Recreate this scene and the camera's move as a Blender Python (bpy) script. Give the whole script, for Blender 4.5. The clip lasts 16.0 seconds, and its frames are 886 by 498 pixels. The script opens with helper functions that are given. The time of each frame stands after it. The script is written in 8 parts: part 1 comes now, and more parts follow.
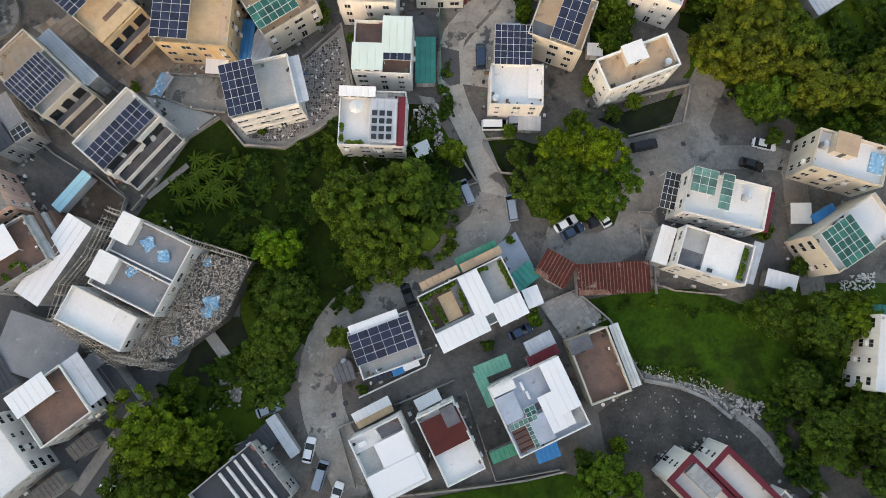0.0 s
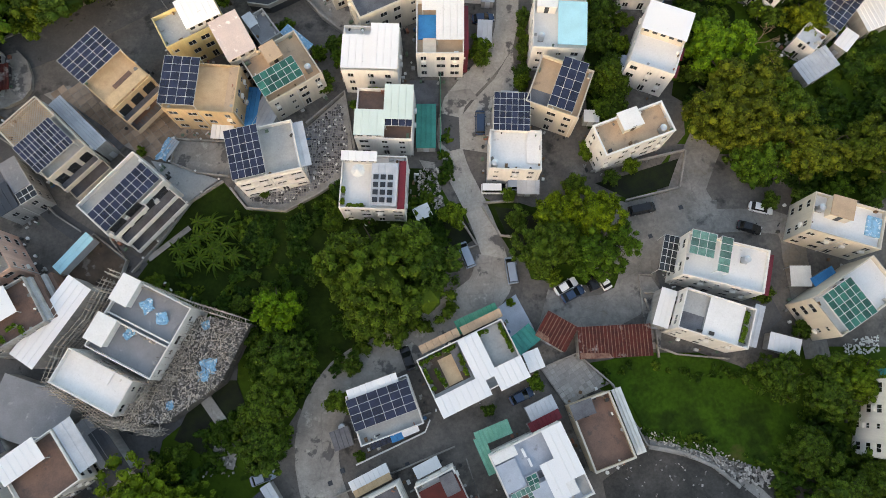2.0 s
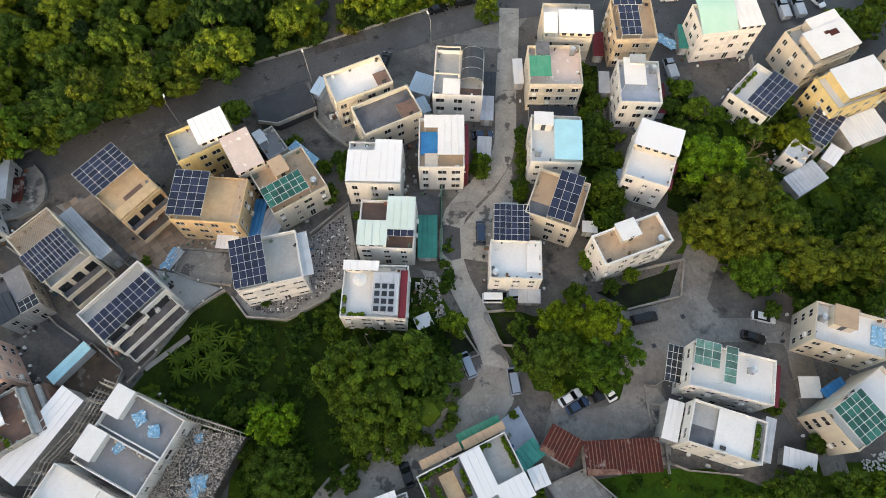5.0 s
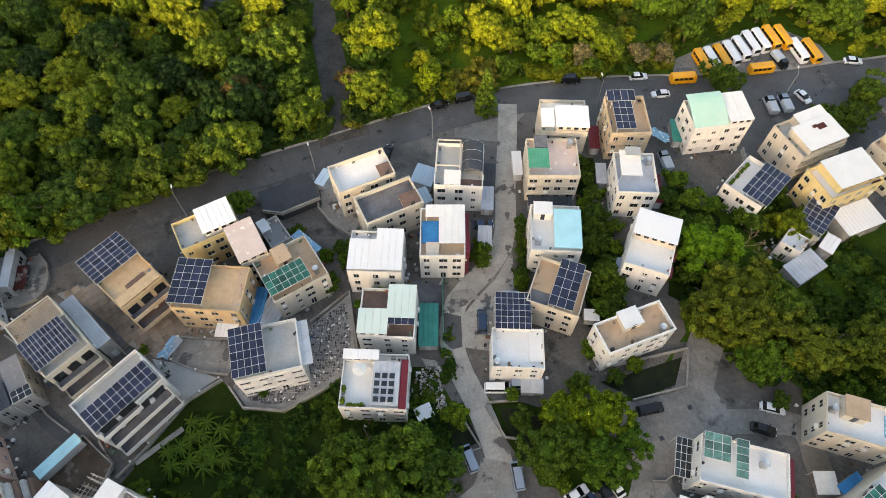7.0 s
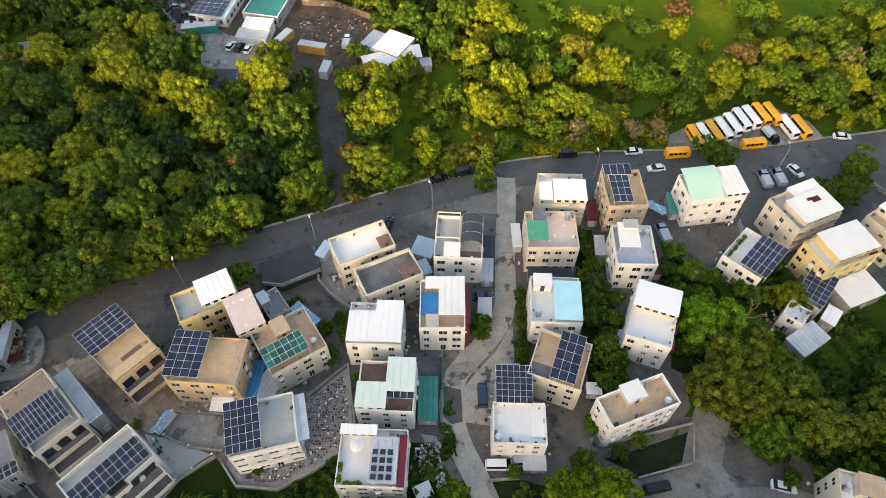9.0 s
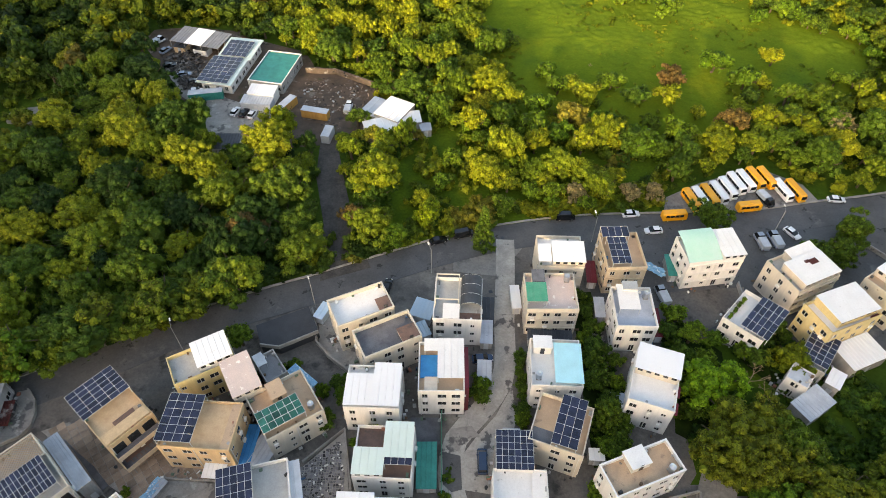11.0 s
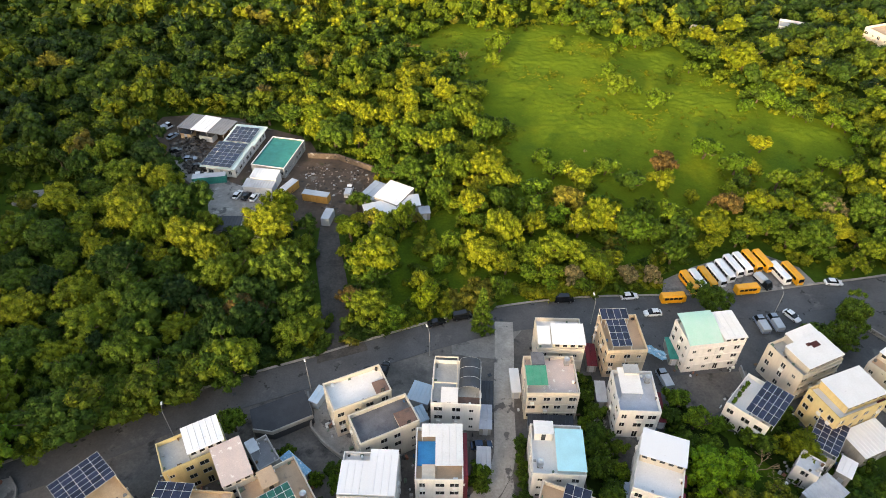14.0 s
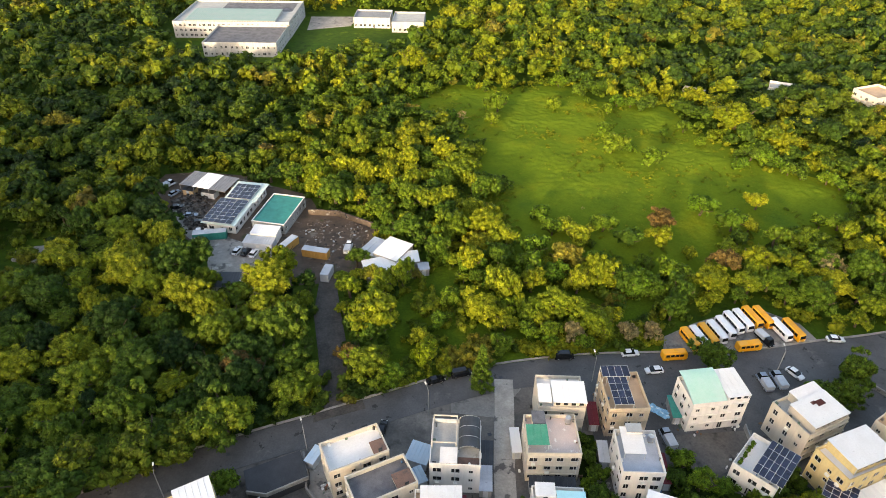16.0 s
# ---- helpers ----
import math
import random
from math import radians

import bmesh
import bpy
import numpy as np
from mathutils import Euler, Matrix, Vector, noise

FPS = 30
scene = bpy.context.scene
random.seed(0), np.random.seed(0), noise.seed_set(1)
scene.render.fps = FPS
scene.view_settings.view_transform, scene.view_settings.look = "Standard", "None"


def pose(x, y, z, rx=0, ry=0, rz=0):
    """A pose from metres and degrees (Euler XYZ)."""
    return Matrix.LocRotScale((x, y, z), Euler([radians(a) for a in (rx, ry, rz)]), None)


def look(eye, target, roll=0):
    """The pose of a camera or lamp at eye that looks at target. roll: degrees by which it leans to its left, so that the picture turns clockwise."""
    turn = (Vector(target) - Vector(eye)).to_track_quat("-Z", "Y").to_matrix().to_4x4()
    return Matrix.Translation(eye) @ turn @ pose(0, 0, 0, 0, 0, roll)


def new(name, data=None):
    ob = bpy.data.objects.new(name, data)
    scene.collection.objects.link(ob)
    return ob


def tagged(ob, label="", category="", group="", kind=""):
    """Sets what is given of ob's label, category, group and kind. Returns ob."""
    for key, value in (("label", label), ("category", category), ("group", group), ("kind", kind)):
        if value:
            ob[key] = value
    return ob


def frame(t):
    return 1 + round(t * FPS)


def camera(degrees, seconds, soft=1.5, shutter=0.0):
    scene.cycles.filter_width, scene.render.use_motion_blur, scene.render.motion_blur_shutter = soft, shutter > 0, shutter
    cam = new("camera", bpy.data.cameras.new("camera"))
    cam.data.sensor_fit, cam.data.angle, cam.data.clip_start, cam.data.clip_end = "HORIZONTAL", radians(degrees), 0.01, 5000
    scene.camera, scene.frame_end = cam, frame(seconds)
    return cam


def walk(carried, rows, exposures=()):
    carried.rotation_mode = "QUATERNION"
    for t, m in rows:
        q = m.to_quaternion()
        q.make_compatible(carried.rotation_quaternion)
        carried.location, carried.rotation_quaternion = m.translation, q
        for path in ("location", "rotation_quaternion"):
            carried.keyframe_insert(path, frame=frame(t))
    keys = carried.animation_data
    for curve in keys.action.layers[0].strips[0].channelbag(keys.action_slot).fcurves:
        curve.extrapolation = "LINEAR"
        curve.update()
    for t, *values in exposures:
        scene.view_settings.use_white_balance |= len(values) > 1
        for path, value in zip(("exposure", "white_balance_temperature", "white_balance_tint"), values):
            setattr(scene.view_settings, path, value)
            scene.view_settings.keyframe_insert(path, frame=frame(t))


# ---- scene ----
# ---- camera: one tilt upwards from a hovering drone ----
cam = camera(69.0, 16.0, soft=0.9)
EYE = 115.0
TILT = [
    (0.0, 7.00, 0.00, 0.00),
    (0.5, 8.31, 0.00, 0.04),
    (1.0, 9.98, 0.01, 0.06),
    (1.5, 11.52, 0.00, 0.06),
    (2.0, 12.54, -0.01, 0.07),
    (2.5, 12.60, -0.02, 0.09),
    (3.0, 13.18, -0.00, 0.10),
    (3.5, 15.24, 0.00, 0.12),
    (4.0, 17.84, 0.03, 0.14),
    (4.5, 20.09, 0.05, 0.15),
    (5.0, 22.21, 0.08, 0.14),
    (7.5, 31.81, 0.17, 0.18),
    (8.0, 33.46, 0.16, 0.18),
    (8.5, 34.86, 0.15, 0.18),
    (9.0, 36.39, 0.15, 0.17),
    (11.5, 43.11, -0.01, 0.18),
    (12.0, 44.33, -0.05, 0.17),
    (12.5, 45.47, -0.07, 0.17),
    (13.0, 46.71, -0.11, 0.17),
    (13.5, 47.85, -0.11, 0.16),
    (14.0, 49.13, -0.15, 0.17),
    (14.5, 50.32, -0.19, 0.19),
    (15.0, 51.62, -0.19, 0.15),
    (15.5, 52.82, -0.21, 0.14),
    (16.0, 54.11, -0.23, 0.13),
]
walk(cam, [(t, pose(0, 0, EYE, rx, ry, rz)) for t, rx, ry, rz in TILT],
     exposures=[(0.0, 2.14, 8100, 15), (5.0, 2.09, 7950, 14), (9.0, 2.1, 7800, 14), (16.0, 2.02, 7400, 15)])

# ---- light: low evening sun from behind the camera, clear sky ----
SUN_UP, SUN_FROM = 11.5, (-0.42, -0.91)      # degrees; the side of the sky where the sun stands
sky = bpy.data.worlds.new("sky")
scene.world = sky
sky.use_nodes = True
nt = sky.node_tree
tex = nt.nodes.new("ShaderNodeTexSky")
tex.sky_type = "NISHITA"
tex.sun_disc = False
tex.sun_elevation = radians(SUN_UP)
tex.sun_rotation = math.atan2(SUN_FROM[0], SUN_FROM[1])
tex.altitude, tex.air_density, tex.dust_density = 100, 1.0, 3.0
nt.nodes["Background"].inputs["Strength"].default_value = 0.15
nt.links.new(tex.outputs[0], nt.nodes["Background"].inputs[0])
sun_data = bpy.data.lights.new("sun", "SUN")
sun_data.energy, sun_data.angle, sun_data.color = 2.1, radians(4.0), (1.0, 0.84, 0.58)
sun = new("sun", sun_data)
sun.matrix_world = look((SUN_FROM[0] * 100, SUN_FROM[1] * 100, 100 * math.tan(radians(SUN_UP))), (0, 0, 0))


# ---- materials ----
def node(nt, kind, **sets):
    n = nt.nodes.new("ShaderNode" + kind)
    for k, v in sets.items():
        n.inputs[k.replace("_", " ")].default_value = v
    return n


def surface(name, colour, rough=0.8, vary=0.25, scale=0.5, fine=6.0, bump=0.15, metal=0.0, other=None, streak=False,
            piece=0.0, spec=0.3, patch=None, world=False, cracks=0.0):
    """A worn surface: large stains, fine grain and relief. other: the stain's colour. piece: change from object to object."""
    m = bpy.data.materials.new(name)
    m.use_nodes = True
    nt = m.node_tree
    b = nt.nodes["Principled BSDF"]
    b.inputs["Roughness"].default_value, b.inputs["Metallic"].default_value = rough, metal
    b.inputs["Specular IOR Level"].default_value = spec
    tc = nt.nodes.new("ShaderNodeTexCoord")
    place = tc.outputs["Object"]
    if not world:  # each object shows its own stretch of the pattern
        chance, shift = nt.nodes.new("ShaderNodeObjectInfo"), nt.nodes.new("ShaderNodeVectorMath")
        shift.operation = "MULTIPLY_ADD"
        shift.inputs[1].default_value = (91.0, 57.0, 33.0)
        nt.links.new(chance.outputs["Random"], shift.inputs[0]), nt.links.new(place, shift.inputs[2])
        place = shift.outputs[0]
    src = place
    if streak:
        mp = nt.nodes.new("ShaderNodeMapping")
        mp.inputs["Scale"].default_value = (2.2, 2.2, 0.35)
        nt.links.new(src, mp.inputs[0])
        src = mp.outputs[0]
    big = node(nt, "TexNoise", Scale=scale, Detail=6.0, Roughness=0.65)
    nt.links.new(src, big.inputs["Vector"])
    small = node(nt, "TexNoise", Scale=fine, Detail=4.0, Roughness=0.7)
    nt.links.new(place, small.inputs["Vector"])
    ramp = nt.nodes.new("ShaderNodeMapRange")
    ramp.inputs["From Min"].default_value, ramp.inputs["From Max"].default_value = 0.38, 0.68
    nt.links.new(big.outputs["Fac"], ramp.inputs["Value"])
    mix = nt.nodes.new("ShaderNodeMix")
    mix.data_type = "RGBA"
    dark = other or tuple(c * (1 - 1.6 * vary) for c in colour)
    mix.inputs["A"].default_value, mix.inputs["B"].default_value = (*colour, 1), (*dark, 1)
    nt.links.new(ramp.outputs[0], mix.inputs["Factor"])
    grain = nt.nodes.new("ShaderNodeMapRange")
    grain.inputs["From Min"].default_value, grain.inputs["From Max"].default_value = 0.3, 0.7
    grain.inputs["To Min"].default_value, grain.inputs["To Max"].default_value = 1 - 0.8 * vary, 1 + 0.5 * vary
    nt.links.new(small.outputs["Fac"], grain.inputs["Value"])
    last = grain.outputs[0]
    if piece:
        info = nt.nodes.new("ShaderNodeObjectInfo")
        r = nt.nodes.new("ShaderNodeMapRange")
        r.inputs["To Min"].default_value, r.inputs["To Max"].default_value = 1 - piece, 1 + piece * 0.4
        nt.links.new(info.outputs["Random"], r.inputs["Value"])
        mu = nt.nodes.new("ShaderNodeMath")
        mu.operation = "MULTIPLY"
        nt.links.new(last, mu.inputs[0]), nt.links.new(r.outputs[0], mu.inputs[1])
        last = mu.outputs[0]
    sc = nt.nodes.new("ShaderNodeVectorMath")
    sc.operation = "SCALE"
    hue = mix.outputs["Result"]
    for colour2, at, size, soft in patch or ():  # worn or mended areas with an edge of their own
        pn = node(nt, "TexNoise", Scale=size, Detail=5.0, Roughness=0.62)
        sh = nt.nodes.new("ShaderNodeMapping")
        sh.inputs["Location"].default_value = (at * 91, at * 37, 0)
        nt.links.new(place, sh.inputs[0]), nt.links.new(sh.outputs[0], pn.inputs["Vector"])
        pr = nt.nodes.new("ShaderNodeMapRange")
        pr.inputs["From Min"].default_value, pr.inputs["From Max"].default_value = at, at + soft
        nt.links.new(pn.outputs["Fac"], pr.inputs["Value"])
        pm = nt.nodes.new("ShaderNodeMix")
        pm.data_type = "RGBA"
        pm.inputs["B"].default_value = (*colour2, 1)
        nt.links.new(pr.outputs[0], pm.inputs["Factor"]), nt.links.new(hue, pm.inputs["A"])
        hue = pm.outputs["Result"]
    if cracks:  # thin dark joints and cracks
        wob = node(nt, "TexNoise", Scale=cracks * 3, Detail=3.0)
        bend = nt.nodes.new("ShaderNodeVectorMath")
        bend.operation = "MULTIPLY_ADD"
        bend.inputs[1].default_value = (1.6, 1.6, 0.0)
        vo = node(nt, "TexVoronoi", Scale=cracks)
        vo.feature = "DISTANCE_TO_EDGE"
        thin = nt.nodes.new("ShaderNodeMapRange")
        thin.inputs["From Min"].default_value, thin.inputs["From Max"].default_value = 0.004, 0.012
        thin.inputs["To Min"].default_value, thin.inputs["To Max"].default_value = 0.86, 1.0
        nt.links.new(place, wob.inputs["Vector"]), nt.links.new(wob.outputs["Color"], bend.inputs[0]), nt.links.new(place, bend.inputs[2])
        nt.links.new(bend.outputs[0], vo.inputs["Vector"]), nt.links.new(vo.outputs["Distance"], thin.inputs["Value"])
        mu = nt.nodes.new("ShaderNodeMath")
        mu.operation = "MULTIPLY"
        nt.links.new(last, mu.inputs[0]), nt.links.new(thin.outputs[0], mu.inputs[1])
        last = mu.outputs[0]
    nt.links.new(hue, sc.inputs[0]), nt.links.new(last, sc.inputs["Scale"])
    nt.links.new(sc.outputs[0], b.inputs["Base Color"])
    if bump:
        bp = nt.nodes.new("ShaderNodeBump")
        bp.inputs["Strength"].default_value, bp.inputs["Distance"].default_value = bump, 0.05
        nt.links.new(small.outputs["Fac"], bp.inputs["Height"]), nt.links.new(bp.outputs[0], b.inputs["Normal"])
    return m


def foliage(name, ramp, through_light=0.3, cells=0.0, spread=0.45, clumps=0.5):
    """Leaves: the hue changes from tree to tree and from leaf to leaf."""
    m = bpy.data.materials.new(name)
    m.use_nodes = True
    nt = m.node_tree
    b = nt.nodes["Principled BSDF"]
    b.inputs["Roughness"].default_value = 0.6
    b.inputs["Specular IOR Level"].default_value = 0.15
    info, geo_ = nt.nodes.new("ShaderNodeObjectInfo"), nt.nodes.new("ShaderNodeNewGeometry")
    cr = nt.nodes.new("ShaderNodeValToRGB")
    for i, (at, c) in enumerate(ramp):
        e = cr.color_ramp.elements[i] if i < 2 else cr.color_ramp.elements.new(at)
        e.position, e.color = at, (*c, 1)
    if cells:  # joined woods: the hue changes from crown to crown
        vo, tc = node(nt, "TexVoronoi", Scale=cells), nt.nodes.new("ShaderNodeTexCoord")
        sep = nt.nodes.new("ShaderNodeSeparateColor")
        nt.links.new(tc.outputs["Object"], vo.inputs["Vector"]), nt.links.new(vo.outputs["Color"], sep.inputs[0])
        nt.links.new(sep.outputs[0], cr.inputs[0])
    else:
        nt.links.new(info.outputs["Random"], cr.inputs[0])
    r = nt.nodes.new("ShaderNodeMapRange")
    r.inputs["To Min"].default_value, r.inputs["To Max"].default_value = 1 - spread, 1 + spread
    nt.links.new(geo_.outputs["Random Per Island"], r.inputs["Value"])
    sc = nt.nodes.new("ShaderNodeVectorMath")
    sc.operation = "SCALE"
    base_colour = cr.outputs[0]
    if clumps:  # dark gaps between leaf clumps, put into the colour as noise
        tco, ns = nt.nodes.new("ShaderNodeTexCoord"), node(nt, "TexNoise", Scale=clumps, Detail=3.0, Roughness=0.7)
        fac = nt.nodes.new("ShaderNodeMapRange")
        fac.inputs["From Min"].default_value, fac.inputs["From Max"].default_value = 0.36, 0.66
        old = nt.nodes.new("ShaderNodeMix")
        old.data_type, old.blend_type = "RGBA", "MULTIPLY"
        old.inputs[7].default_value = (0.5, 0.62, 0.6, 1)
        nt.links.new(tco.outputs["Object"], ns.inputs["Vector"]), nt.links.new(ns.outputs["Fac"], fac.inputs["Value"])
        nt.links.new(fac.outputs[0], old.inputs[0]), nt.links.new(cr.outputs[0], old.inputs[6])
        base_colour = old.outputs[2]
    nt.links.new(base_colour, sc.inputs[0]), nt.links.new(r.outputs[0], sc.inputs["Scale"])
    nt.links.new(sc.outputs[0], b.inputs["Base Color"])
    tr = nt.nodes.new("ShaderNodeBsdfTranslucent")
    nt.links.new(sc.outputs[0], tr.inputs[0])
    mx = nt.nodes.new("ShaderNodeMixShader")
    mx.inputs[0].default_value = through_light
    nt.links.new(b.outputs[0], mx.inputs[1]), nt.links.new(tr.outputs[0], mx.inputs[2])
    nt.links.new(mx.outputs[0], nt.nodes["Material Output"].inputs[0])
    return m


def glassy(name, colour, rough=0.08, spec=0.6):
    m = surface(name, colour, rough=rough, vary=0.3, scale=0.7, bump=0.0, spec=spec, piece=0.5)
    return m


M = {}
for key, args in {
    "white": dict(colour=(0.72, 0.70, 0.67), vary=0.09, scale=0.5, streak=True),
    "oldwhite": dict(colour=(0.46, 0.46, 0.45), vary=0.18, scale=0.3, streak=True),
    "mintgrey": dict(colour=(0.25, 0.37, 0.34), rough=0.6, vary=0.1, scale=0.2, other=(0.30, 0.38, 0.36)),
    "cream": dict(colour=(0.57, 0.52, 0.44), vary=0.09, scale=0.5, streak=True),
    "yellow": dict(colour=(0.66, 0.53, 0.27), vary=0.12, scale=0.5, streak=True),
    "beige": dict(colour=(0.58, 0.47, 0.34), vary=0.14, scale=0.5, streak=True),
    "orange": dict(colour=(0.58, 0.42, 0.25), vary=0.12, scale=0.5, streak=True),
    "cabinorange": dict(colour=(0.50, 0.27, 0.07), vary=0.15, scale=0.5, streak=True),
    "pinkwall": dict(colour=(0.60, 0.40, 0.33), vary=0.14, scale=0.5, streak=True),
    "greywall": dict(colour=(0.36, 0.36, 0.35), vary=0.2, scale=0.5, streak=True),
    "roofwhite": dict(colour=(0.745, 0.74, 0.725), vary=0.08, scale=0.35, fine=3.0, other=(0.70, 0.69, 0.67), patch=[((0.52, 0.50, 0.47), 0.66, 1.1, 0.08), ((0.60, 0.59, 0.57), 0.64, 3.5, 0.05)]),
    "roofpink": dict(colour=(0.66, 0.53, 0.47), vary=0.16, scale=0.3, other=(0.56, 0.46, 0.42), patch=[((0.80, 0.74, 0.68), 0.6, 0.9, 0.05)]),
    "roofgrey": dict(colour=(0.40, 0.41, 0.40), vary=0.14, scale=0.4, fine=3.0, other=(0.33, 0.34, 0.33), patch=[((0.25, 0.25, 0.24), 0.64, 0.8, 0.08), ((0.50, 0.50, 0.48), 0.66, 0.5, 0.05)]),
    "roofdark": dict(colour=(0.16, 0.16, 0.17), vary=0.22, scale=0.4, other=(0.09, 0.09, 0.10)),
    "roofblue": dict(colour=(0.42, 0.47, 0.54), vary=0.12, scale=0.3, other=(0.32, 0.36, 0.42), patch=[((0.26, 0.28, 0.31), 0.62, 0.5, 0.08)]),
    "rooftan": dict(colour=(0.50, 0.36, 0.24), vary=0.15, scale=0.35, other=(0.40, 0.29, 0.20), patch=[((0.30, 0.22, 0.16), 0.6, 0.5, 0.08)]),
    "roofbrown": dict(colour=(0.20, 0.12, 0.09), vary=0.2, scale=0.4, other=(0.13, 0.085, 0.07), patch=[((0.11, 0.08, 0.07), 0.58, 0.5, 0.1)]),
    "roofred": dict(colour=(0.10, 0.020, 0.016), vary=0.15, scale=0.4, other=(0.07, 0.016, 0.014)),
    "roofcrimson": dict(colour=(0.14, 0.018, 0.030), vary=0.15, scale=0.6, other=(0.11, 0.016, 0.024)),
    "roofcream": dict(colour=(0.70, 0.63, 0.57), vary=0.1, scale=0.5, other=(0.62, 0.57, 0.52), patch=[((0.50, 0.48, 0.46), 0.64, 0.8, 0.08)]),
    "tiletan": dict(colour=(0.58, 0.42, 0.26), vary=0.15, scale=0.6, other=(0.48, 0.33, 0.2)),
    "sheetwhite": dict(colour=(0.77, 0.77, 0.77), rough=0.45, vary=0.06, scale=0.4, other=(0.76, 0.765, 0.77), patch=[((0.60, 0.59, 0.57), 0.68, 0.9, 0.06)]),
    "sheetmint": dict(colour=(0.60, 0.70, 0.655), rough=0.45, vary=0.08, scale=0.3, other=(0.56, 0.66, 0.60)),
    "vaultgreen": dict(colour=(0.36, 0.60, 0.51), rough=0.45, vary=0.1, scale=0.3, other=(0.44, 0.62, 0.56)),
    "sheetcyan": dict(colour=(0.38, 0.70, 0.78), rough=0.4, vary=0.08, scale=0.3),
    "sheetblue": dict(colour=(0.03, 0.25, 0.55), rough=0.4, vary=0.15, scale=0.4),
    "sheetpaleblue": dict(colour=(0.40, 0.54, 0.66), rough=0.45, vary=0.12, scale=0.4, other=(0.48, 0.58, 0.66)),
    "sheetgrey": dict(colour=(0.50, 0.53, 0.56), rough=0.5, vary=0.12, scale=0.3, other=(0.38, 0.40, 0.43)),
    "sheetdark": dict(colour=(0.05, 0.057, 0.068), rough=0.5, vary=0.2, scale=0.4),
    "tarmac": dict(colour=(0.055, 0.057, 0.062), vary=0.2, scale=0.4, other=(0.042, 0.044, 0.048)),
    "sheetgreen": dict(colour=(0.04, 0.28, 0.17), rough=0.5, vary=0.2, scale=0.5, other=(0.10, 0.33, 0.22)),
    "sheetteal": dict(colour=(0.02, 0.19, 0.16), rough=0.5, vary=0.2, scale=0.5, other=(0.03, 0.26, 0.22)),
    "netgreen": dict(colour=(0.16, 0.40, 0.30), rough=0.4, vary=0.2, scale=0.8, other=(0.10, 0.32, 0.23)),
    "rustpale": dict(colour=(0.24, 0.14, 0.10), rough=0.8, vary=0.35, scale=1.2, other=(0.12, 0.045, 0.035)),
    "pavergrey": dict(colour=(0.40, 0.38, 0.355), vary=0.2, scale=0.3, other=(0.30, 0.28, 0.26), piece=0.25),
    "sheetred": dict(colour=(0.17, 0.02, 0.03), rough=0.5, vary=0.2, scale=0.5),
    "rust": dict(colour=(0.10, 0.020, 0.014), rough=0.8, vary=0.3, scale=0.6, fine=3.0, other=(0.055, 0.016, 0.013), patch=[((0.30, 0.26, 0.24), 0.58, 0.45, 0.1)]),
    "tarp": dict(colour=(0.24, 0.50, 0.70), rough=0.4, vary=0.25, scale=1.5, bump=0.4, patch=[((0.62, 0.72, 0.78), 0.56, 1.6, 0.05)]),
    "asphalt": dict(colour=(0.108, 0.108, 0.108), vary=0.25, scale=0.12, fine=2.5, other=(0.075, 0.075, 0.075), world=True,
                    patch=[((0.15, 0.145, 0.14), 0.6, 0.14, 0.08), ((0.04, 0.04, 0.04), 0.62, 0.35, 0.03)]),
    "concrete": dict(colour=(0.265, 0.25, 0.228), vary=0.28, scale=0.13, fine=1.6, other=(0.16, 0.15, 0.136), world=True, cracks=0.16,
                     patch=[((0.31, 0.29, 0.26), 0.54, 0.12, 0.14), ((0.11, 0.105, 0.10), 0.58, 0.2, 0.08), ((0.20, 0.165, 0.125), 0.6, 0.07, 0.1)]),
    "lanepale": dict(colour=(0.43, 0.405, 0.365), vary=0.22, scale=0.2, fine=2.0, other=(0.29, 0.272, 0.245), world=True, cracks=0.2,
                          patch=[((0.12, 0.115, 0.11), 0.57, 0.22, 0.04), ((0.40, 0.38, 0.34), 0.6, 0.3, 0.05)]),
    "concretelight": dict(colour=(0.33, 0.31, 0.28), vary=0.22, scale=0.2, fine=2.0, other=(0.215, 0.20, 0.182), world=True, cracks=0.2,
                          patch=[((0.12, 0.115, 0.11), 0.57, 0.22, 0.04), ((0.40, 0.38, 0.34), 0.6, 0.3, 0.05)]),
    "paver": dict(colour=(0.38, 0.29, 0.215), vary=0.2, scale=0.3, other=(0.22, 0.16, 0.12), piece=0.3),
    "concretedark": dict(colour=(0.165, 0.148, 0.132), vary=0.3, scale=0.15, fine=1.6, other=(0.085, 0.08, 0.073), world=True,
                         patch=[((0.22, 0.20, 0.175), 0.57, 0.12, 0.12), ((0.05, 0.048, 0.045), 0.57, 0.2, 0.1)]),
    "roofslate": dict(colour=(0.235, 0.24, 0.255), vary=0.2, scale=0.4, other=(0.19, 0.20, 0.21), patch=[((0.34, 0.34, 0.34), 0.62, 0.5, 0.08)]),
    "darkgrass": dict(world=True, colour=(0.024, 0.044, 0.006), spec=0.05, vary=0.35, scale=0.25, fine=1.5, other=(0.012, 0.020, 0.005), bump=0.8),
    "kerb": dict(colour=(0.36, 0.34, 0.31), vary=0.25, scale=0.5),
    "soil": dict(world=True, colour=(0.12, 0.085, 0.060), vary=0.35, scale=0.25, fine=2.0, other=(0.06, 0.045, 0.034), bump=0.8, patch=[((0.19, 0.165, 0.14), 0.58, 0.3, 0.06), ((0.035, 0.03, 0.026), 0.6, 0.2, 0.05), ((0.045, 0.06, 0.015), 0.6, 0.12, 0.06)]),
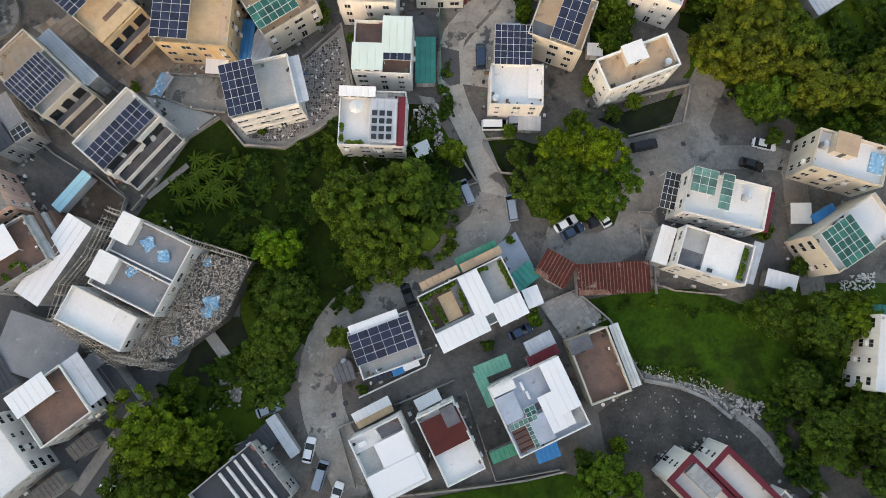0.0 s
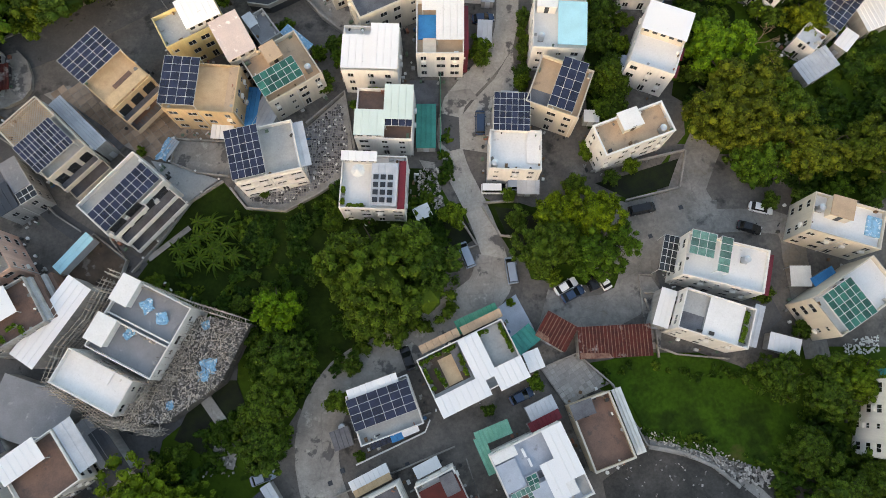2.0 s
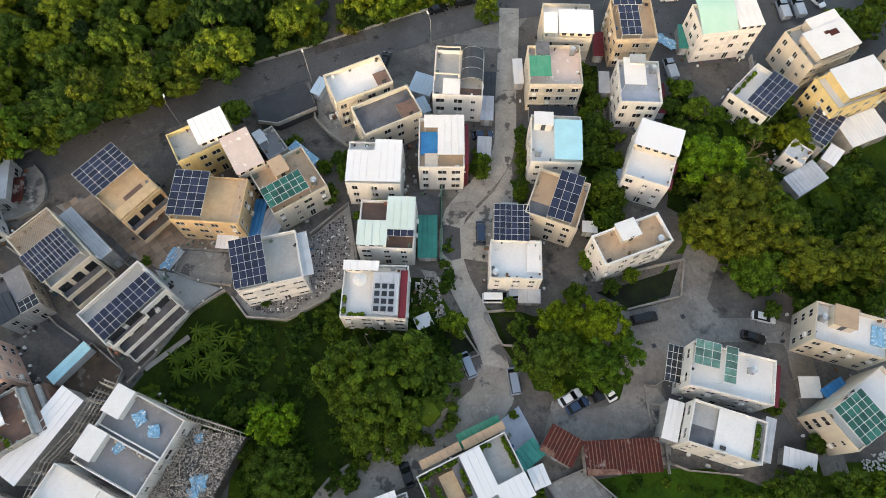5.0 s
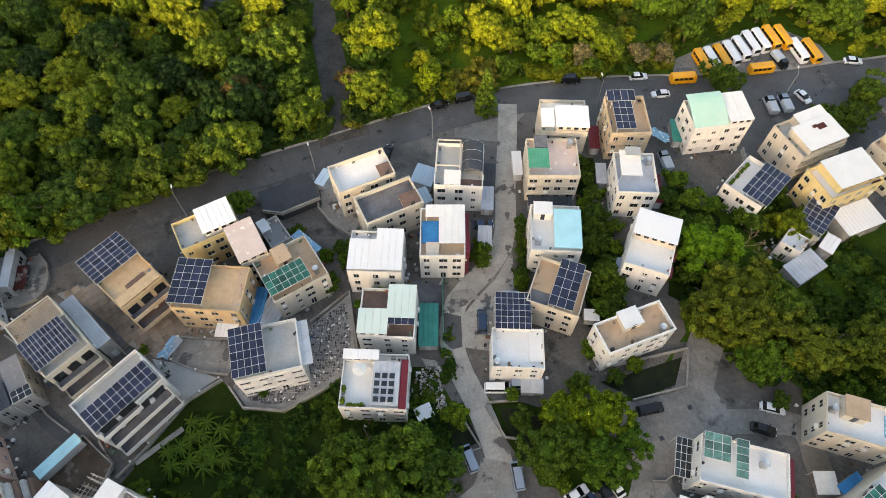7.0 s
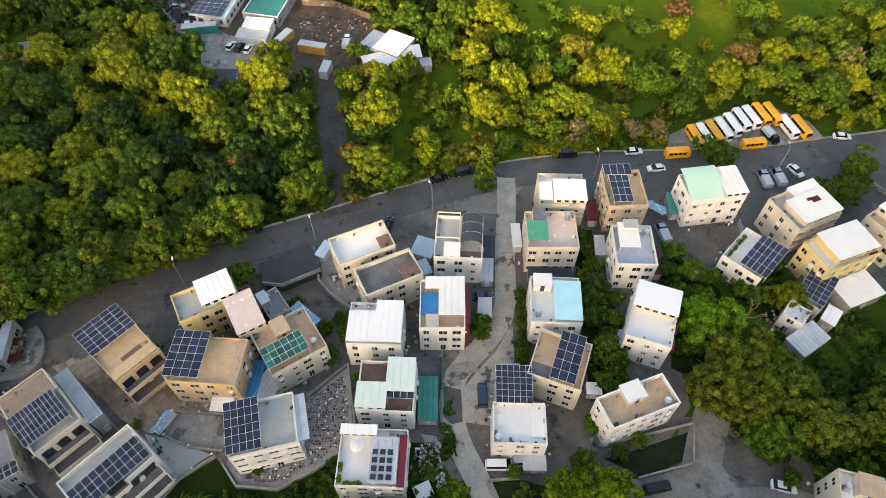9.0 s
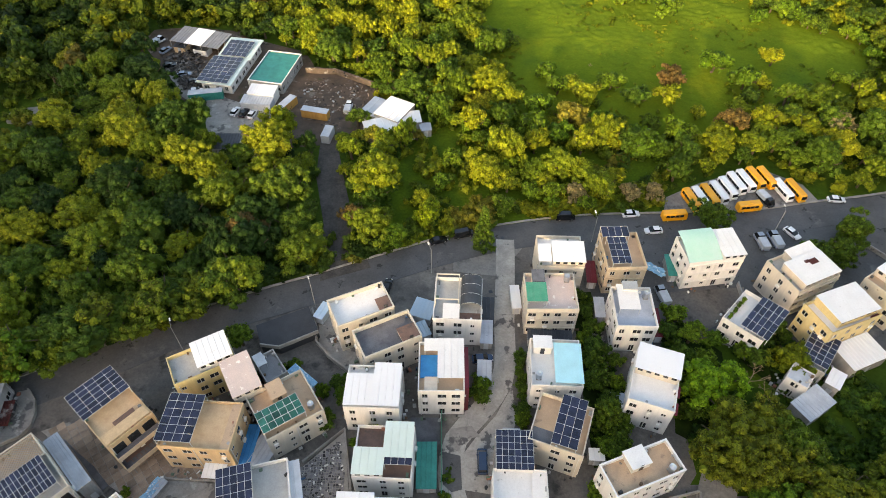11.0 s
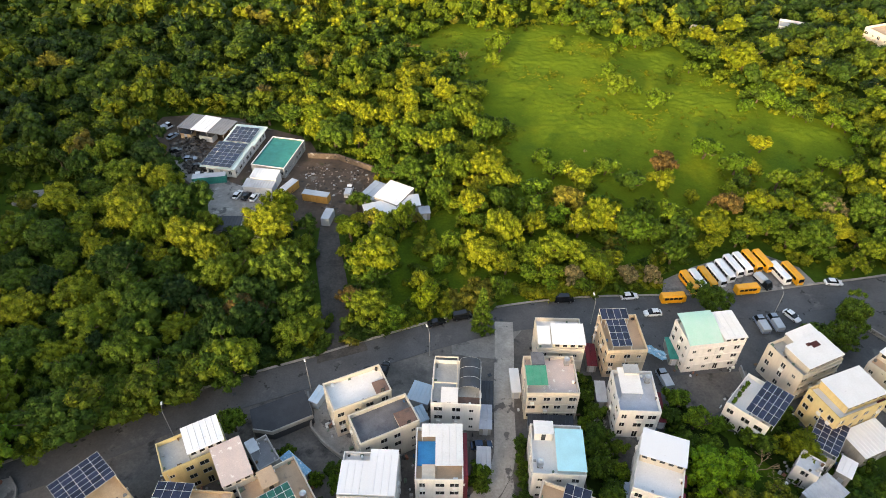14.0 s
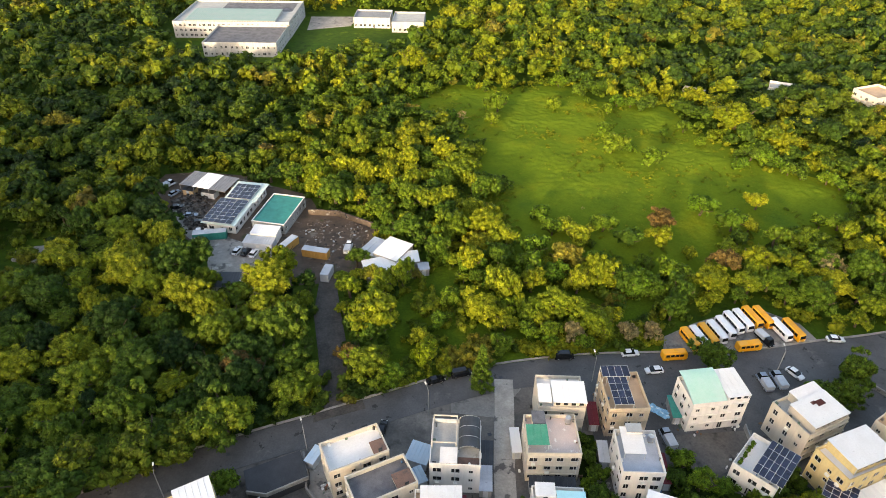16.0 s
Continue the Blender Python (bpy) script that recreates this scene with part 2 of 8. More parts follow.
    "darksoil": dict(world=True, colour=(0.05, 0.047, 0.042), vary=0.3, scale=0.25, fine=2.0, other=(0.10, 0.09, 0.08), bump=0.5),
    "rubble": dict(colour=(0.26, 0.245, 0.23), vary=0.3, scale=1.0, piece=0.7, bump=0.4),
    "flag": dict(colour=(0.25, 0.245, 0.255), vary=0.25, scale=1.0, piece=0.85, bump=0.3),
    "water": dict(colour=(0.012, 0.014, 0.008), rough=0.5, vary=0.3, bump=0.05, spec=0.12, other=(0.02, 0.03, 0.008)),
    "grass": dict(world=True, colour=(0.040, 0.092, 0.008), spec=0.05, vary=0.35, scale=0.2, fine=1.5, other=(0.022, 0.045, 0.006), bump=0.8, patch=[((0.075, 0.075, 0.02), 0.62, 0.12, 0.08), ((0.018, 0.036, 0.006), 0.55, 0.1, 0.1)]),
    "floorgreen": dict(world=True, colour=(0.050, 0.095, 0.009), spec=0.05, vary=0.4, scale=0.3, fine=1.2, other=(0.030, 0.060, 0.007), bump=1.0, patch=[((0.085, 0.130, 0.011), 0.56, 0.12, 0.1), ((0.020, 0.040, 0.006), 0.6, 0.4, 0.1)]),
    "meadow": dict(world=True, colour=(0.115, 0.168, 0.012), spec=0.03, rough=1.0, vary=0.3, scale=0.1, fine=1.6, other=(0.090, 0.145, 0.011), bump=0.9,
                   patch=[((0.145, 0.180, 0.012), 0.55, 0.05, 0.12), ((0.070, 0.125, 0.012), 0.56, 0.035, 0.12), ((0.150, 0.165, 0.018), 0.64, 0.5, 0.08)]),
    "roughgrass": dict(world=True, colour=(0.078, 0.130, 0.010), spec=0.03, rough=1.0, vary=0.35, scale=0.15, fine=1.4, other=(0.045, 0.085, 0.009), bump=1.0,
                       patch=[((0.110, 0.150, 0.012), 0.55, 0.1, 0.1)]),
    "bark": dict(colour=(0.10, 0.075, 0.05), vary=0.3, scale=2.0, bump=0.6),
    "drytwig": dict(colour=(0.38, 0.26, 0.14), vary=0.2, scale=2.0),
    "bamboo": dict(colour=(0.58, 0.52, 0.45), vary=0.3, scale=1.0, piece=0.5),
    "frame": dict(colour=(0.6, 0.6, 0.58), rough=0.5, vary=0.1),
    "steel": dict(colour=(0.55, 0.56, 0.57), rough=0.35, vary=0.1, metal=0.9),
    "brownscrap": dict(colour=(0.20, 0.15, 0.115), vary=0.3, scale=0.8, piece=0.5, bump=0.4, patch=[((0.42, 0.40, 0.37), 0.6, 0.5, 0.05), ((0.04, 0.04, 0.04), 0.6, 0.7, 0.05)]),
    "pole": dict(colour=(0.30, 0.30, 0.29), rough=0.5, vary=0.15),
    "tyre": dict(colour=(0.02, 0.02, 0.02), vary=0.2),
    "carwhite": dict(colour=(0.80, 0.80, 0.80), rough=0.25, vary=0.03, bump=0, spec=0.5),
    "carblack": dict(colour=(0.012, 0.013, 0.015), rough=0.2, vary=0.1, bump=0, spec=0.5),
    "carblue": dict(colour=(0.03, 0.06, 0.12), rough=0.25, vary=0.1, bump=0, spec=0.5),
    "carsilver": dict(colour=(0.27, 0.33, 0.41), rough=0.3, vary=0.05, bump=0, spec=0.5),
    "busyellow": dict(colour=(0.80, 0.36, 0.01), rough=0.35, vary=0.05, bump=0, spec=0.5),
    "cushion": dict(colour=(0.75, 0.74, 0.70), vary=0.1),
}.items():
    M[key] = surface(key, **args)
M["pane"] = glassy("pane", (0.035, 0.040, 0.045))
M["solar"] = glassy("solar", (0.022, 0.028, 0.062), rough=0.25)
M["greenglass"] = glassy("greenglass", (0.025, 0.16, 0.12), rough=0.2)
M["palegreenglass"] = glassy("palegreenglass", (0.12, 0.27, 0.22), rough=0.25)
M["carglass"] = glassy("carglass", (0.015, 0.018, 0.02))
M["clutter"] = foliage("clutter", [(0.0, (0.30, 0.29, 0.27)), (1.0, (0.30, 0.29, 0.27))], 0.0, spread=0.45, clumps=0)
cl = M["clutter"].node_tree
cr = next(n for n in cl.nodes if n.bl_idname == "ShaderNodeValToRGB")
cr.color_ramp.interpolation = "CONSTANT"
for at, c in ((0.12, (0.5, 0.5, 0.48)), (0.3, (0.06, 0.06, 0.06)), (0.45, (0.16, 0.10, 0.06)), (0.6, (0.05, 0.13, 0.24)), (0.64, (0.62, 0.62, 0.6)), (0.82, (0.10, 0.14, 0.10)), (0.93, (0.22, 0.10, 0.07))):
    cr.color_ramp.elements.new(at).color = (*c, 1)
cl.links.new(next(n for n in cl.nodes if n.bl_idname == "ShaderNodeNewGeometry").outputs["Random Per Island"], cr.inputs[0])
# leaf ramps hold the light: shaded western woods, sunlit eastern woods
SHADE_TONES = [(0.0, (0.018, 0.040, 0.009)), (1.0, (0.140, 0.105, 0.022)), (0.3, (0.036, 0.070, 0.009)), (0.55, (0.070, 0.110, 0.010)), (0.78, (0.125, 0.155, 0.010)), (0.96, (0.180, 0.190, 0.011))]
LIT_TONES = [(0.0, (0.048, 0.092, 0.009)), (1.0, (0.175, 0.145, 0.022)), (0.3, (0.090, 0.142, 0.010)), (0.55, (0.145, 0.185, 0.010)), (0.78, (0.195, 0.215, 0.011)), (0.96, (0.235, 0.245, 0.012))]
# joined woods get a dimmer copy, for the shade between far crowns
M["leaf"] = foliage("leaf", [(a, tuple(v * 1.42 for v in c)) for a, c in SHADE_TONES])
M["leafwoods"] = foliage("leafwoods", [(a, tuple(v * 1.05 for v in c)) for a, c in SHADE_TONES], cells=0.1)
M["leaflit"] = foliage("leaflit", [(a, tuple(v * 1.25 for v in c)) for a, c in LIT_TONES])
M["litwoods"] = foliage("litwoods", [(a, tuple(v * 0.95 for v in c)) for a, c in LIT_TONES], cells=0.1)
M["leafscrub"] = foliage("leafscrub", [(0.0, (0.030, 0.070, 0.009)), (1.0, (0.110, 0.165, 0.012)), (0.5, (0.055, 0.112, 0.010))], cells=0.25)
M["rubblemix"] = foliage("rubblemix", [(0.0, (0.28, 0.26, 0.24)), (1.0, (0.36, 0.33, 0.30))], 0.0, spread=0.75, clumps=0)
M["scrapmix"] = foliage("scrapmix", [(0.0, (0.13, 0.10, 0.08)), (1.0, (0.18, 0.14, 0.11))], 0.0, spread=0.9, clumps=0)
M["darkscrap"] = foliage("darkscrap", [(0.0, (0.035, 0.035, 0.035)), (1.0, (0.09, 0.08, 0.07))], 0.0, spread=0.9, clumps=0)
M["leaflime"] = foliage("leaflime", [(0.0, (0.13, 0.25, 0.010)), (1.0, (0.16, 0.27, 0.010))], spread=0.5, clumps=0.8)
M["bamboomix"] = foliage("bamboomix", [(0.0, (0.42, 0.37, 0.31)), (1.0, (0.48, 0.43, 0.37))], 0.0, spread=0.7, clumps=0)
M["flagrest"] = foliage("flagrest", [(0.0, (0.14, 0.137, 0.143)), (1.0, (0.19, 0.186, 0.192))], 0.0, spread=0.8, clumps=0)
M["leafdark"] = foliage("leafdark", [(0.0, (0.062, 0.114, 0.012)), (1.0, (0.105, 0.160, 0.012))], spread=0.6, clumps=0.8)
M["leafgrass"] = foliage("leafgrass", [(0.0, (0.13, 0.175, 0.010)), (1.0, (0.21, 0.225, 0.012))], cells=0.05, spread=0.15)
M["leafolive"] = foliage("leafolive", [(0.0, (0.075, 0.118, 0.010)), (1.0, (0.155, 0.172, 0.012))], spread=0.6, clumps=0.6)
M["leafmid"] = foliage("leafmid", [(0.0, (0.085, 0.160, 0.011)), (1.0, (0.140, 0.205, 0.012))], spread=0.6, clumps=0.8)
M["leafbright"] = foliage("leafbright", [(0.0, (0.145, 0.215, 0.008)), (1.0, (0.185, 0.235, 0.008))], spread=0.65, clumps=0.8)
M["leafyellow"] = foliage("leafyellow", [(0.0, (0.175, 0.205, 0.009)), (1.0, (0.205, 0.225, 0.010))])
M["leafbrown"] = foliage("leafbrown", [(0.0, (0.165, 0.098, 0.030)), (1.0, (0.180, 0.118, 0.032))])
M["leafpink"] = foliage("leafpink", [(0.0, (0.24, 0.20, 0.085)), (1.0, (0.30, 0.22, 0.11))])


# ---- mesh helpers ----
def mesh_of(name, verts, faces, material):
    me = bpy.data.meshes.new(name)
    me.from_pydata(verts, [], faces)
    me.materials.append(material)
    me.update()
    return me


def ribbed(x0, x1, y0, y1, za, zb, rib=0.8, thick=0.08, proud=0.07):
    """A sheet with raised ribs, in one piece; za at y0, zb at y1."""
    n = max(1, int((x1 - x0) / rib))
    step, line = (x1 - x0) / n, [(x0, 0.0)]
    for i in range(1, n):
        c = x0 + i * step
        line += [(c - 0.07, 0.0), (c - 0.035, proud), (c + 0.035, proud), (c + 0.07, 0.0)]
    line.append((x1, 0.0))
    s, k = Solid(), len(line)
    for y, z in ((y0, za), (y1, zb)):
        s.v += [(x, y, z + thick + h) for x, h in line] + [(x0, y, z), (x1, y, z)]
    m = k + 2
    for i in range(k - 1):
        s.f.append((i, i + 1, m + i + 1, m + i))
    s.f += [(k + 1, k, m + k, m + k + 1), (k - 1, k + 1, m + k + 1, m + k - 1), (k, 0, m, m + k), tuple(range(k)) [::-1] + (k, k + 1), tuple(m + i for i in range(k)) + (m + k + 1, m + k)]
    return s


class Solid:
    """Collects boxes and faces for one mesh."""

    def __init__(self):
        self.v, self.f = [], []

    def quad(self, *ps):
        n = len(self.v)
        self.v += [tuple(p) for p in ps]
        self.f.append(tuple(range(n, n + len(ps))))
        return self

    def box(self, x0, x1, y0, y1, z0, z1, taper=0.0):
        n, t = len(self.v), taper
        self.v += [(x0, y0, z0), (x1, y0, z0), (x1, y1, z0), (x0, y1, z0),
                   (x0 + t, y0 + t, z1), (x1 - t, y0 + t, z1), (x1 - t, y1 - t, z1), (x0 + t, y1 - t, z1)]
        self.f += [(n + 3, n + 2, n + 1, n), (n + 4, n + 5, n + 6, n + 7), (n, n + 1, n + 5, n + 4), (n + 1, n + 2, n + 6, n + 5),
                   (n + 2, n + 3, n + 7, n + 6), (n + 3, n, n + 4, n + 7)]
        return self

    def tube(self, a, b, ra, rb=None, sides=7):
        a, b = Vector(a), Vector(b)
        rb = ra if rb is None else rb
        d = (b - a).normalized()
        u = d.cross(Vector((0, 0, 1)) if abs(d.z) < 0.9 else Vector((1, 0, 0))).normalized()
        w = d.cross(u)
        n = len(self.v)
        for p, r in ((a, ra), (b, rb)):
            for i in range(sides):
                g = 2 * math.pi * i / sides
                self.v.append(tuple(p + u * (r * math.cos(g)) + w * (r * math.sin(g))))
        for i in range(sides):
            j = (i + 1) % sides
            self.f.append((n + i, n + sides + i, n + sides + j, n + j))
        self.f.append(tuple(n + i for i in range(sides)))
        self.f.append(tuple(n + sides + i for i in reversed(range(sides))))
        return self

    def mesh(self, name, material):
        return mesh_of(name, self.v, self.f, material)


def part(name, solid, material, parent, label="", m=None):
    """Links a Solid (or a finished mesh) as one mesh object under its thing."""
    ob = new(name, solid.mesh(name, M[material]) if isinstance(solid, Solid) else solid)
    ob.parent = parent
    if m is not None:
        ob.matrix_basis = m
    if label:
        tagged(ob, label)
    return ob


def thing(name, label, category, x, y, z=0.0, rot=0.0, group="", kind="", solid=None, material=None):
    ob = new(name, solid.mesh(name, M[material]) if solid else None)
    ob.matrix_basis = pose(x, y, z, 0, 0, rot)
    return tagged(ob, label, category, group, kind)


# ---- ground, roads, yards ----
def smooth(pts, step=3.0):
    """A smooth line through the given points."""
    out = []
    p = [Vector((*q, 0)) for q in pts]
    p = [2 * p[0] - p[1], *p, 2 * p[-1] - p[-2]]
    for i in range(1, len(p) - 2):
        n = max(2, int((p[i + 1] - p[i]).length / step))
        for k in range(n):
            t = k / n
            a, b, c, d = p[i - 1], p[i], p[i + 1], p[i + 2]
            out.append(0.5 * (2 * b + (c - a) * t + (2 * a - 5 * b + 4 * c - d) * t * t + (3 * b - a - 3 * c + d) * t ** 3))
    return out + [p[-2]]


def strip(name, label, pts, width, z, material, offset=0.0, thick=0.06, kind="structure", category="road"):
    line, s = smooth(pts), Solid()
    n = len(line)
    for i, p in enumerate(line):
        d = (line[min(i + 1, n - 1)] - line[max(i - 1, 0)]).normalized()
        w = Vector((-d.y, d.x, 0))
        for k, zz in ((-0.5, z - thick), (-0.5, z), (0.5, z), (0.5, z - thick)):
            q = p + w * (offset + k * width)
            s.v.append((q.x, q.y, zz))
    for i in range(n - 1):
        for k in range(3):
            a = 4 * i + k
            s.f.append((a, a + 1, a + 5, a + 4)[::-1])
    return thing(name, label, category, 0, 0, kind=kind, solid=s, material=material)


def slab(name, label, pts, z, material, category="pavement", kind="structure", thick=0.3):
    """A flat area with an edge."""
    bm = bmesh.new()
    top = [bm.verts.new((x, y, z)) for x, y in pts]
    low = [bm.verts.new((x, y, z - thick)) for x, y in pts]
    bm.faces.new(top)
    for i in range(len(pts)):
        j = (i + 1) % len(pts)
        bm.faces.new((top[i], low[i], low[j], top[j]))
    bmesh.ops.recalc_face_normals(bm, faces=bm.faces)
    bmesh.ops.triangulate(bm, faces=[f for f in bm.faces if len(f.verts) > 4])
    me = bpy.data.meshes.new(name)
    bm.to_mesh(me)
    bm.free()
    me.materials.append(M[material])
    return tagged(new(name, me), label, category, kind=kind)


def sheet(name, label, x0, x1, y0, y1, step, height, material, keep=None, category="ground"):
    """A rolling piece of ground; height(x, y) gives its surface."""
    nx, ny = int((x1 - x0) / step), int((y1 - y0) / step)
    v = [(x0 + i * step, y0 + j * step, height(x0 + i * step, y0 + j * step)) for j in range(ny + 1) for i in range(nx + 1)]
    f = []
    for j in range(ny):
        for i in range(nx):
            a = j * (nx + 1) + i
            if keep is None or keep(x0 + (i + 0.5) * step, y0 + (j + 0.5) * step):
                f.append((a, a + 1, a + nx + 2, a + nx + 1))
    me = mesh_of(name, v, f, M[material])
    me.polygons.foreach_set("use_smooth", [True] * len(f))
    return tagged(new(name, me), label, category, kind="structure")


def inside(x, y, poly):
    hit = False
    for (ax, ay), (bx, by) in zip(poly, poly[1:] + poly[:1]):
        if (ay > y) != (by > y) and x < (bx - ax) * (y - ay) / (by - ay) + ax:
            hit = not hit
    return hit


def off_line(x, y, pts):
    best = 1e9
    for (ax, ay), (bx, by) in zip(pts, pts[1:]):
        l = (bx - ax) ** 2 + (by - ay) ** 2
        t = max(0.0, min(1.0, ((x - ax) * (bx - ax) + (y - ay) * (by - ay)) / l))
        best = min(best, math.hypot(x - ax - t * (bx - ax), y - ay - t * (by - ay)))
    return best


ROAD = [(-135, 42), (-108, 53.5), (-87, 62.8), (-73, 69.6), (-56, 79.4), (-41, 86), (-28, 91), (-11, 98), (2, 103), (16, 107), (35, 110),
        (58, 111), (78, 112), (95, 115), (113, 118), (140, 124)]
LANE = [(14.6, 106), (14.2, 98), (13.0, 82), (12.7, 74), (11.6, 67), (7.2, 60.5), (2.2, 54.5), (1.0, 48), (1.7, 43.8), (3.2, 39.4), (5.8, 34.1), (8.3, 27.7), (9.8, 22.5)]
LOWER = [(9.8, 24), (8.5, 19), (4.7, 15.2), (-8.5, 7.1), (-17, 2.5), (-21.3, -5.8), (-20.5, -15.5), (-15, -27), (-11, -40)]
EAST = [(18, 15), (25, 13.5), (33, 16), (37, 26), (43, 32), (47, 41), (50, 47)]
EAST_B = [(40, 30), (53, 31), (63, 30), (64, 24), (65, 15), (66, 6)]
TRACK = [(-23.5, 94.5), (-26, 108), (-31, 129), (-33, 143)]
MEADOW = [(-35, 261), (-6, 284), (4, 291), (30, 288), (57, 291), (69, 272), (98, 266), (106, 238), (120, 214), (143, 198), (143, 183), (132, 166), (115, 163), (95, 160),
          (84, 145), (66, 138), (56, 151), (36, 154), (19, 151), (17, 168), (13, 193), (10, 213), (1, 242), (-20, 256)]
ROUGH = [(-14, 101), (11, 110), (54, 115), (57, 126), (66, 139), (82, 143), (100, 144), (90, 163), (56, 152), (36, 155), (19, 152), (6, 150), (-4, 151), (-10, 140), (-16, 128)]
GLADE = [(-14, 128), (-9, 139), (-1, 143), (7, 138), (5, 120), (11, 113), (-8, 104), (-14, 112)]
SCRAPYARD = [(-102, 196), (-88, 177), (-80, 164), (-70, 155), (-67, 145), (-61, 138), (-50, 140), (-33, 142), (-23, 147), (-15, 141), (-4, 150), (-13, 162), (-22, 166), (-21, 172),
             (-42, 182), (-46, 190), (-62, 197), (-70, 203), (-88, 206), (-100, 204)]
BUSLOT = [(54, 112), (57, 121), (66, 126), (76, 130), (86, 131.5), (94, 126), (97, 116)]



def land(x, y):
    """Flat in the valley; an unseen ridge added behind the drone blocks the sun, higher to the west."""
    crest = np.interp(x, [-420, -315, -250, -212, -180, -150, -115, -80, -40, 400], [120, 102, 87, 79, 67, 62, 64, 69, 73, 74])
    return float(crest * max(0.0, math.exp(-((y + 140) / 40.0) ** 2) - 0.06)) if y < -60 else 0.0


GX = [-1500, -1100, -800, -600] + [-500 + 20 * i for i in range(51)] + [600, 800, 1100, 1500]
GY = [-1500, -1000, -600, -400, -300] + [-250 + 10 * i for i in range(21)] + [0, 100, 200, 300, 400, 500, 700, 1000, 1500]
nx = len(GX)
tagged(new("ground", mesh_of("ground", [(x, y, land(x, y)) for y in GY for x in GX],
                             [(j * nx + i, j * nx + i + 1, (j + 1) * nx + i + 1, (j + 1) * nx + i) for j in range(len(GY) - 1) for i in range(nx - 1)],
                             M["floorgreen"])), "dark green earth under grass and scrub", "ground", kind="structure")
slab("pavement_west", "worn grey concrete yards between village houses",
     [(-100, 58), (-87, 64), (-73, 70), (-56, 78), (-41, 84), (-28, 89), (-11, 96), (6, 101), (12, 104), (12, 70), (5, 60), (4, 44), (6, 35), (1.5, 34), (-2.5, 41), (-16.8, 41.5), (-18.6, 39.1), (-22.8, 36.0),
      (-29, 32.5), (-36.3, 33.0), (-39.5, 36.8), (-41, 38.2), (-46.6, 34.3), (-51.6, 26.5), (-56, 20), (-66, 14), (-100, 16)], 0.05, "concretedark")
slab("pavement_east", "worn grey concrete lanes between village houses",
     [(11, 102), (33, 107), (46, 108), (46, 48), (36, 36), (12, 33), (3, 38), (3, 62), (8, 72)], 0.07, "concretedark")
# a darker slab here carries the shade between the houses
slab("pavement_northeast", "worn asphalt yards coloured darker for shade between tall houses",
     [(33, 107), (58, 109), (78, 110), (120, 116), (118, 84), (84, 70), (66, 74), (52, 78), (45, 60), (33, 88)], 0.08, "asphalt")
slab("pavement_south", "grey concrete lanes and parking ground with stains",
     [(2, 30), (12, 32), (16, 20), (34, 18), (36, 28), (44, 46), (52, 46), (50, 36), (66, 34), (90, 36), (90, 8), (62, 8), (56, 4), (30, 6),
      (26, 2), (36, -8), (56, -13), (60, -30), (34, -40), (10, -36), (-14, -42), (-32, -36), (-28, -8), (-22, 2), (-15, 8), (-4, 13)], 0.09, "concretedark")
slab("pavement_southwest", "grey concrete ground around old houses",
     [(-100, 17), (-66, 13), (-60, 19), (-52, 21), (-36, 12), (-36, 2), (-48, -8), (-50, -20), (-60, -40), (-100, -40)], 0.11, "asphalt")
slab("grass_plot", "mown green grass plot behind the houses",
     [(25.8, 5.1), (36.9, 6.9), (45, 6.9), (52, 4.6), (59.6, -1), (62.5, -10.7), (55, -12.1), (46, -10.7), (35.3, -7.8), (32.6, -1.9), (27.7, 2.1)], 0.17, "grass", "grass")
slab("dark_lot", "dark bare earth lot with scattered rubble", [(27, -14.6), (35.3, -8.9), (44, -10.7), (54, -14.1), (62, -11.5), (68, -20), (90, -18), (90, -42), (30, -42), (29, -26)], 0.15,
     "darksoil", "earth lot")
strip("lot_path", "pale worn path beside an earth bank", [(35.4, -8.6), (41, -9.7), (46, -11.6), (51, -14.6), (55.5, -18.6), (58.5, -22.6), (63.7, -27.8), (70, -34)], 1.7, 0.19, "concretelight", category="path")
slab("garden", "dark green overgrown garden ground",
     [(-56, 19.5), (-51.6, 26.2), (-46.6, 34), (-41, 37.9), (-39.4, 36.5), (-36.3, 32.7), (-29, 32.2), (-22.8, 35.7), (-18.6, 38.8), (-16.8, 41), (-2.5, 41), (-1, 33), (1, 27),
      (-4, 14), (-18, 4), (-23, -4), (-34, 4), (-37, 12)], 0.14, "darkgrass", "garden")
slab("garden_strip", "dark green planted strip between houses", [(27.5, 49), (34, 51), (36, 60), (33.5, 72), (33, 90), (28.5, 90), (28, 74), (27.5, 62)], 0.13, "darkgrass", "garden")
slab("garden_strip", "dark green planted strip beside houses", [(44, 56), (47, 70), (45.5, 80), (51, 82), (58, 74), (56, 60), (50, 52)], 0.16, "darkgrass", "garden")
slab("garden_strip", "dark green planted strip beside houses", [(60, 74), (68, 84), (74, 82), (73, 72), (66, 66)], 0.18, "darkgrass", "garden")
slab("pavement_yard", "smudged grey concrete yard beside a channel", [(27, 36), (34, 34.5), (44, 37), (47, 44), (52, 44), (50, 28), (34, 22), (28, 24)], 0.1, "concrete")
slab("channel_bank", "dark weedy bank beside a channel", [(8, 34.4), (14, 34.4), (27, 30), (28, 22), (13, 24), (10.6, 28)], 0.12, "darkgrass", "bank")
slab("scrapyard_ground", "grey-brown bare earth yard with tyre tracks", SCRAPYARD, 0.12, "soil", "yard")
slab("bus_lot", "grey asphalt bus parking lot beside the road", BUSLOT, 0.06, "concrete", "parking lot")
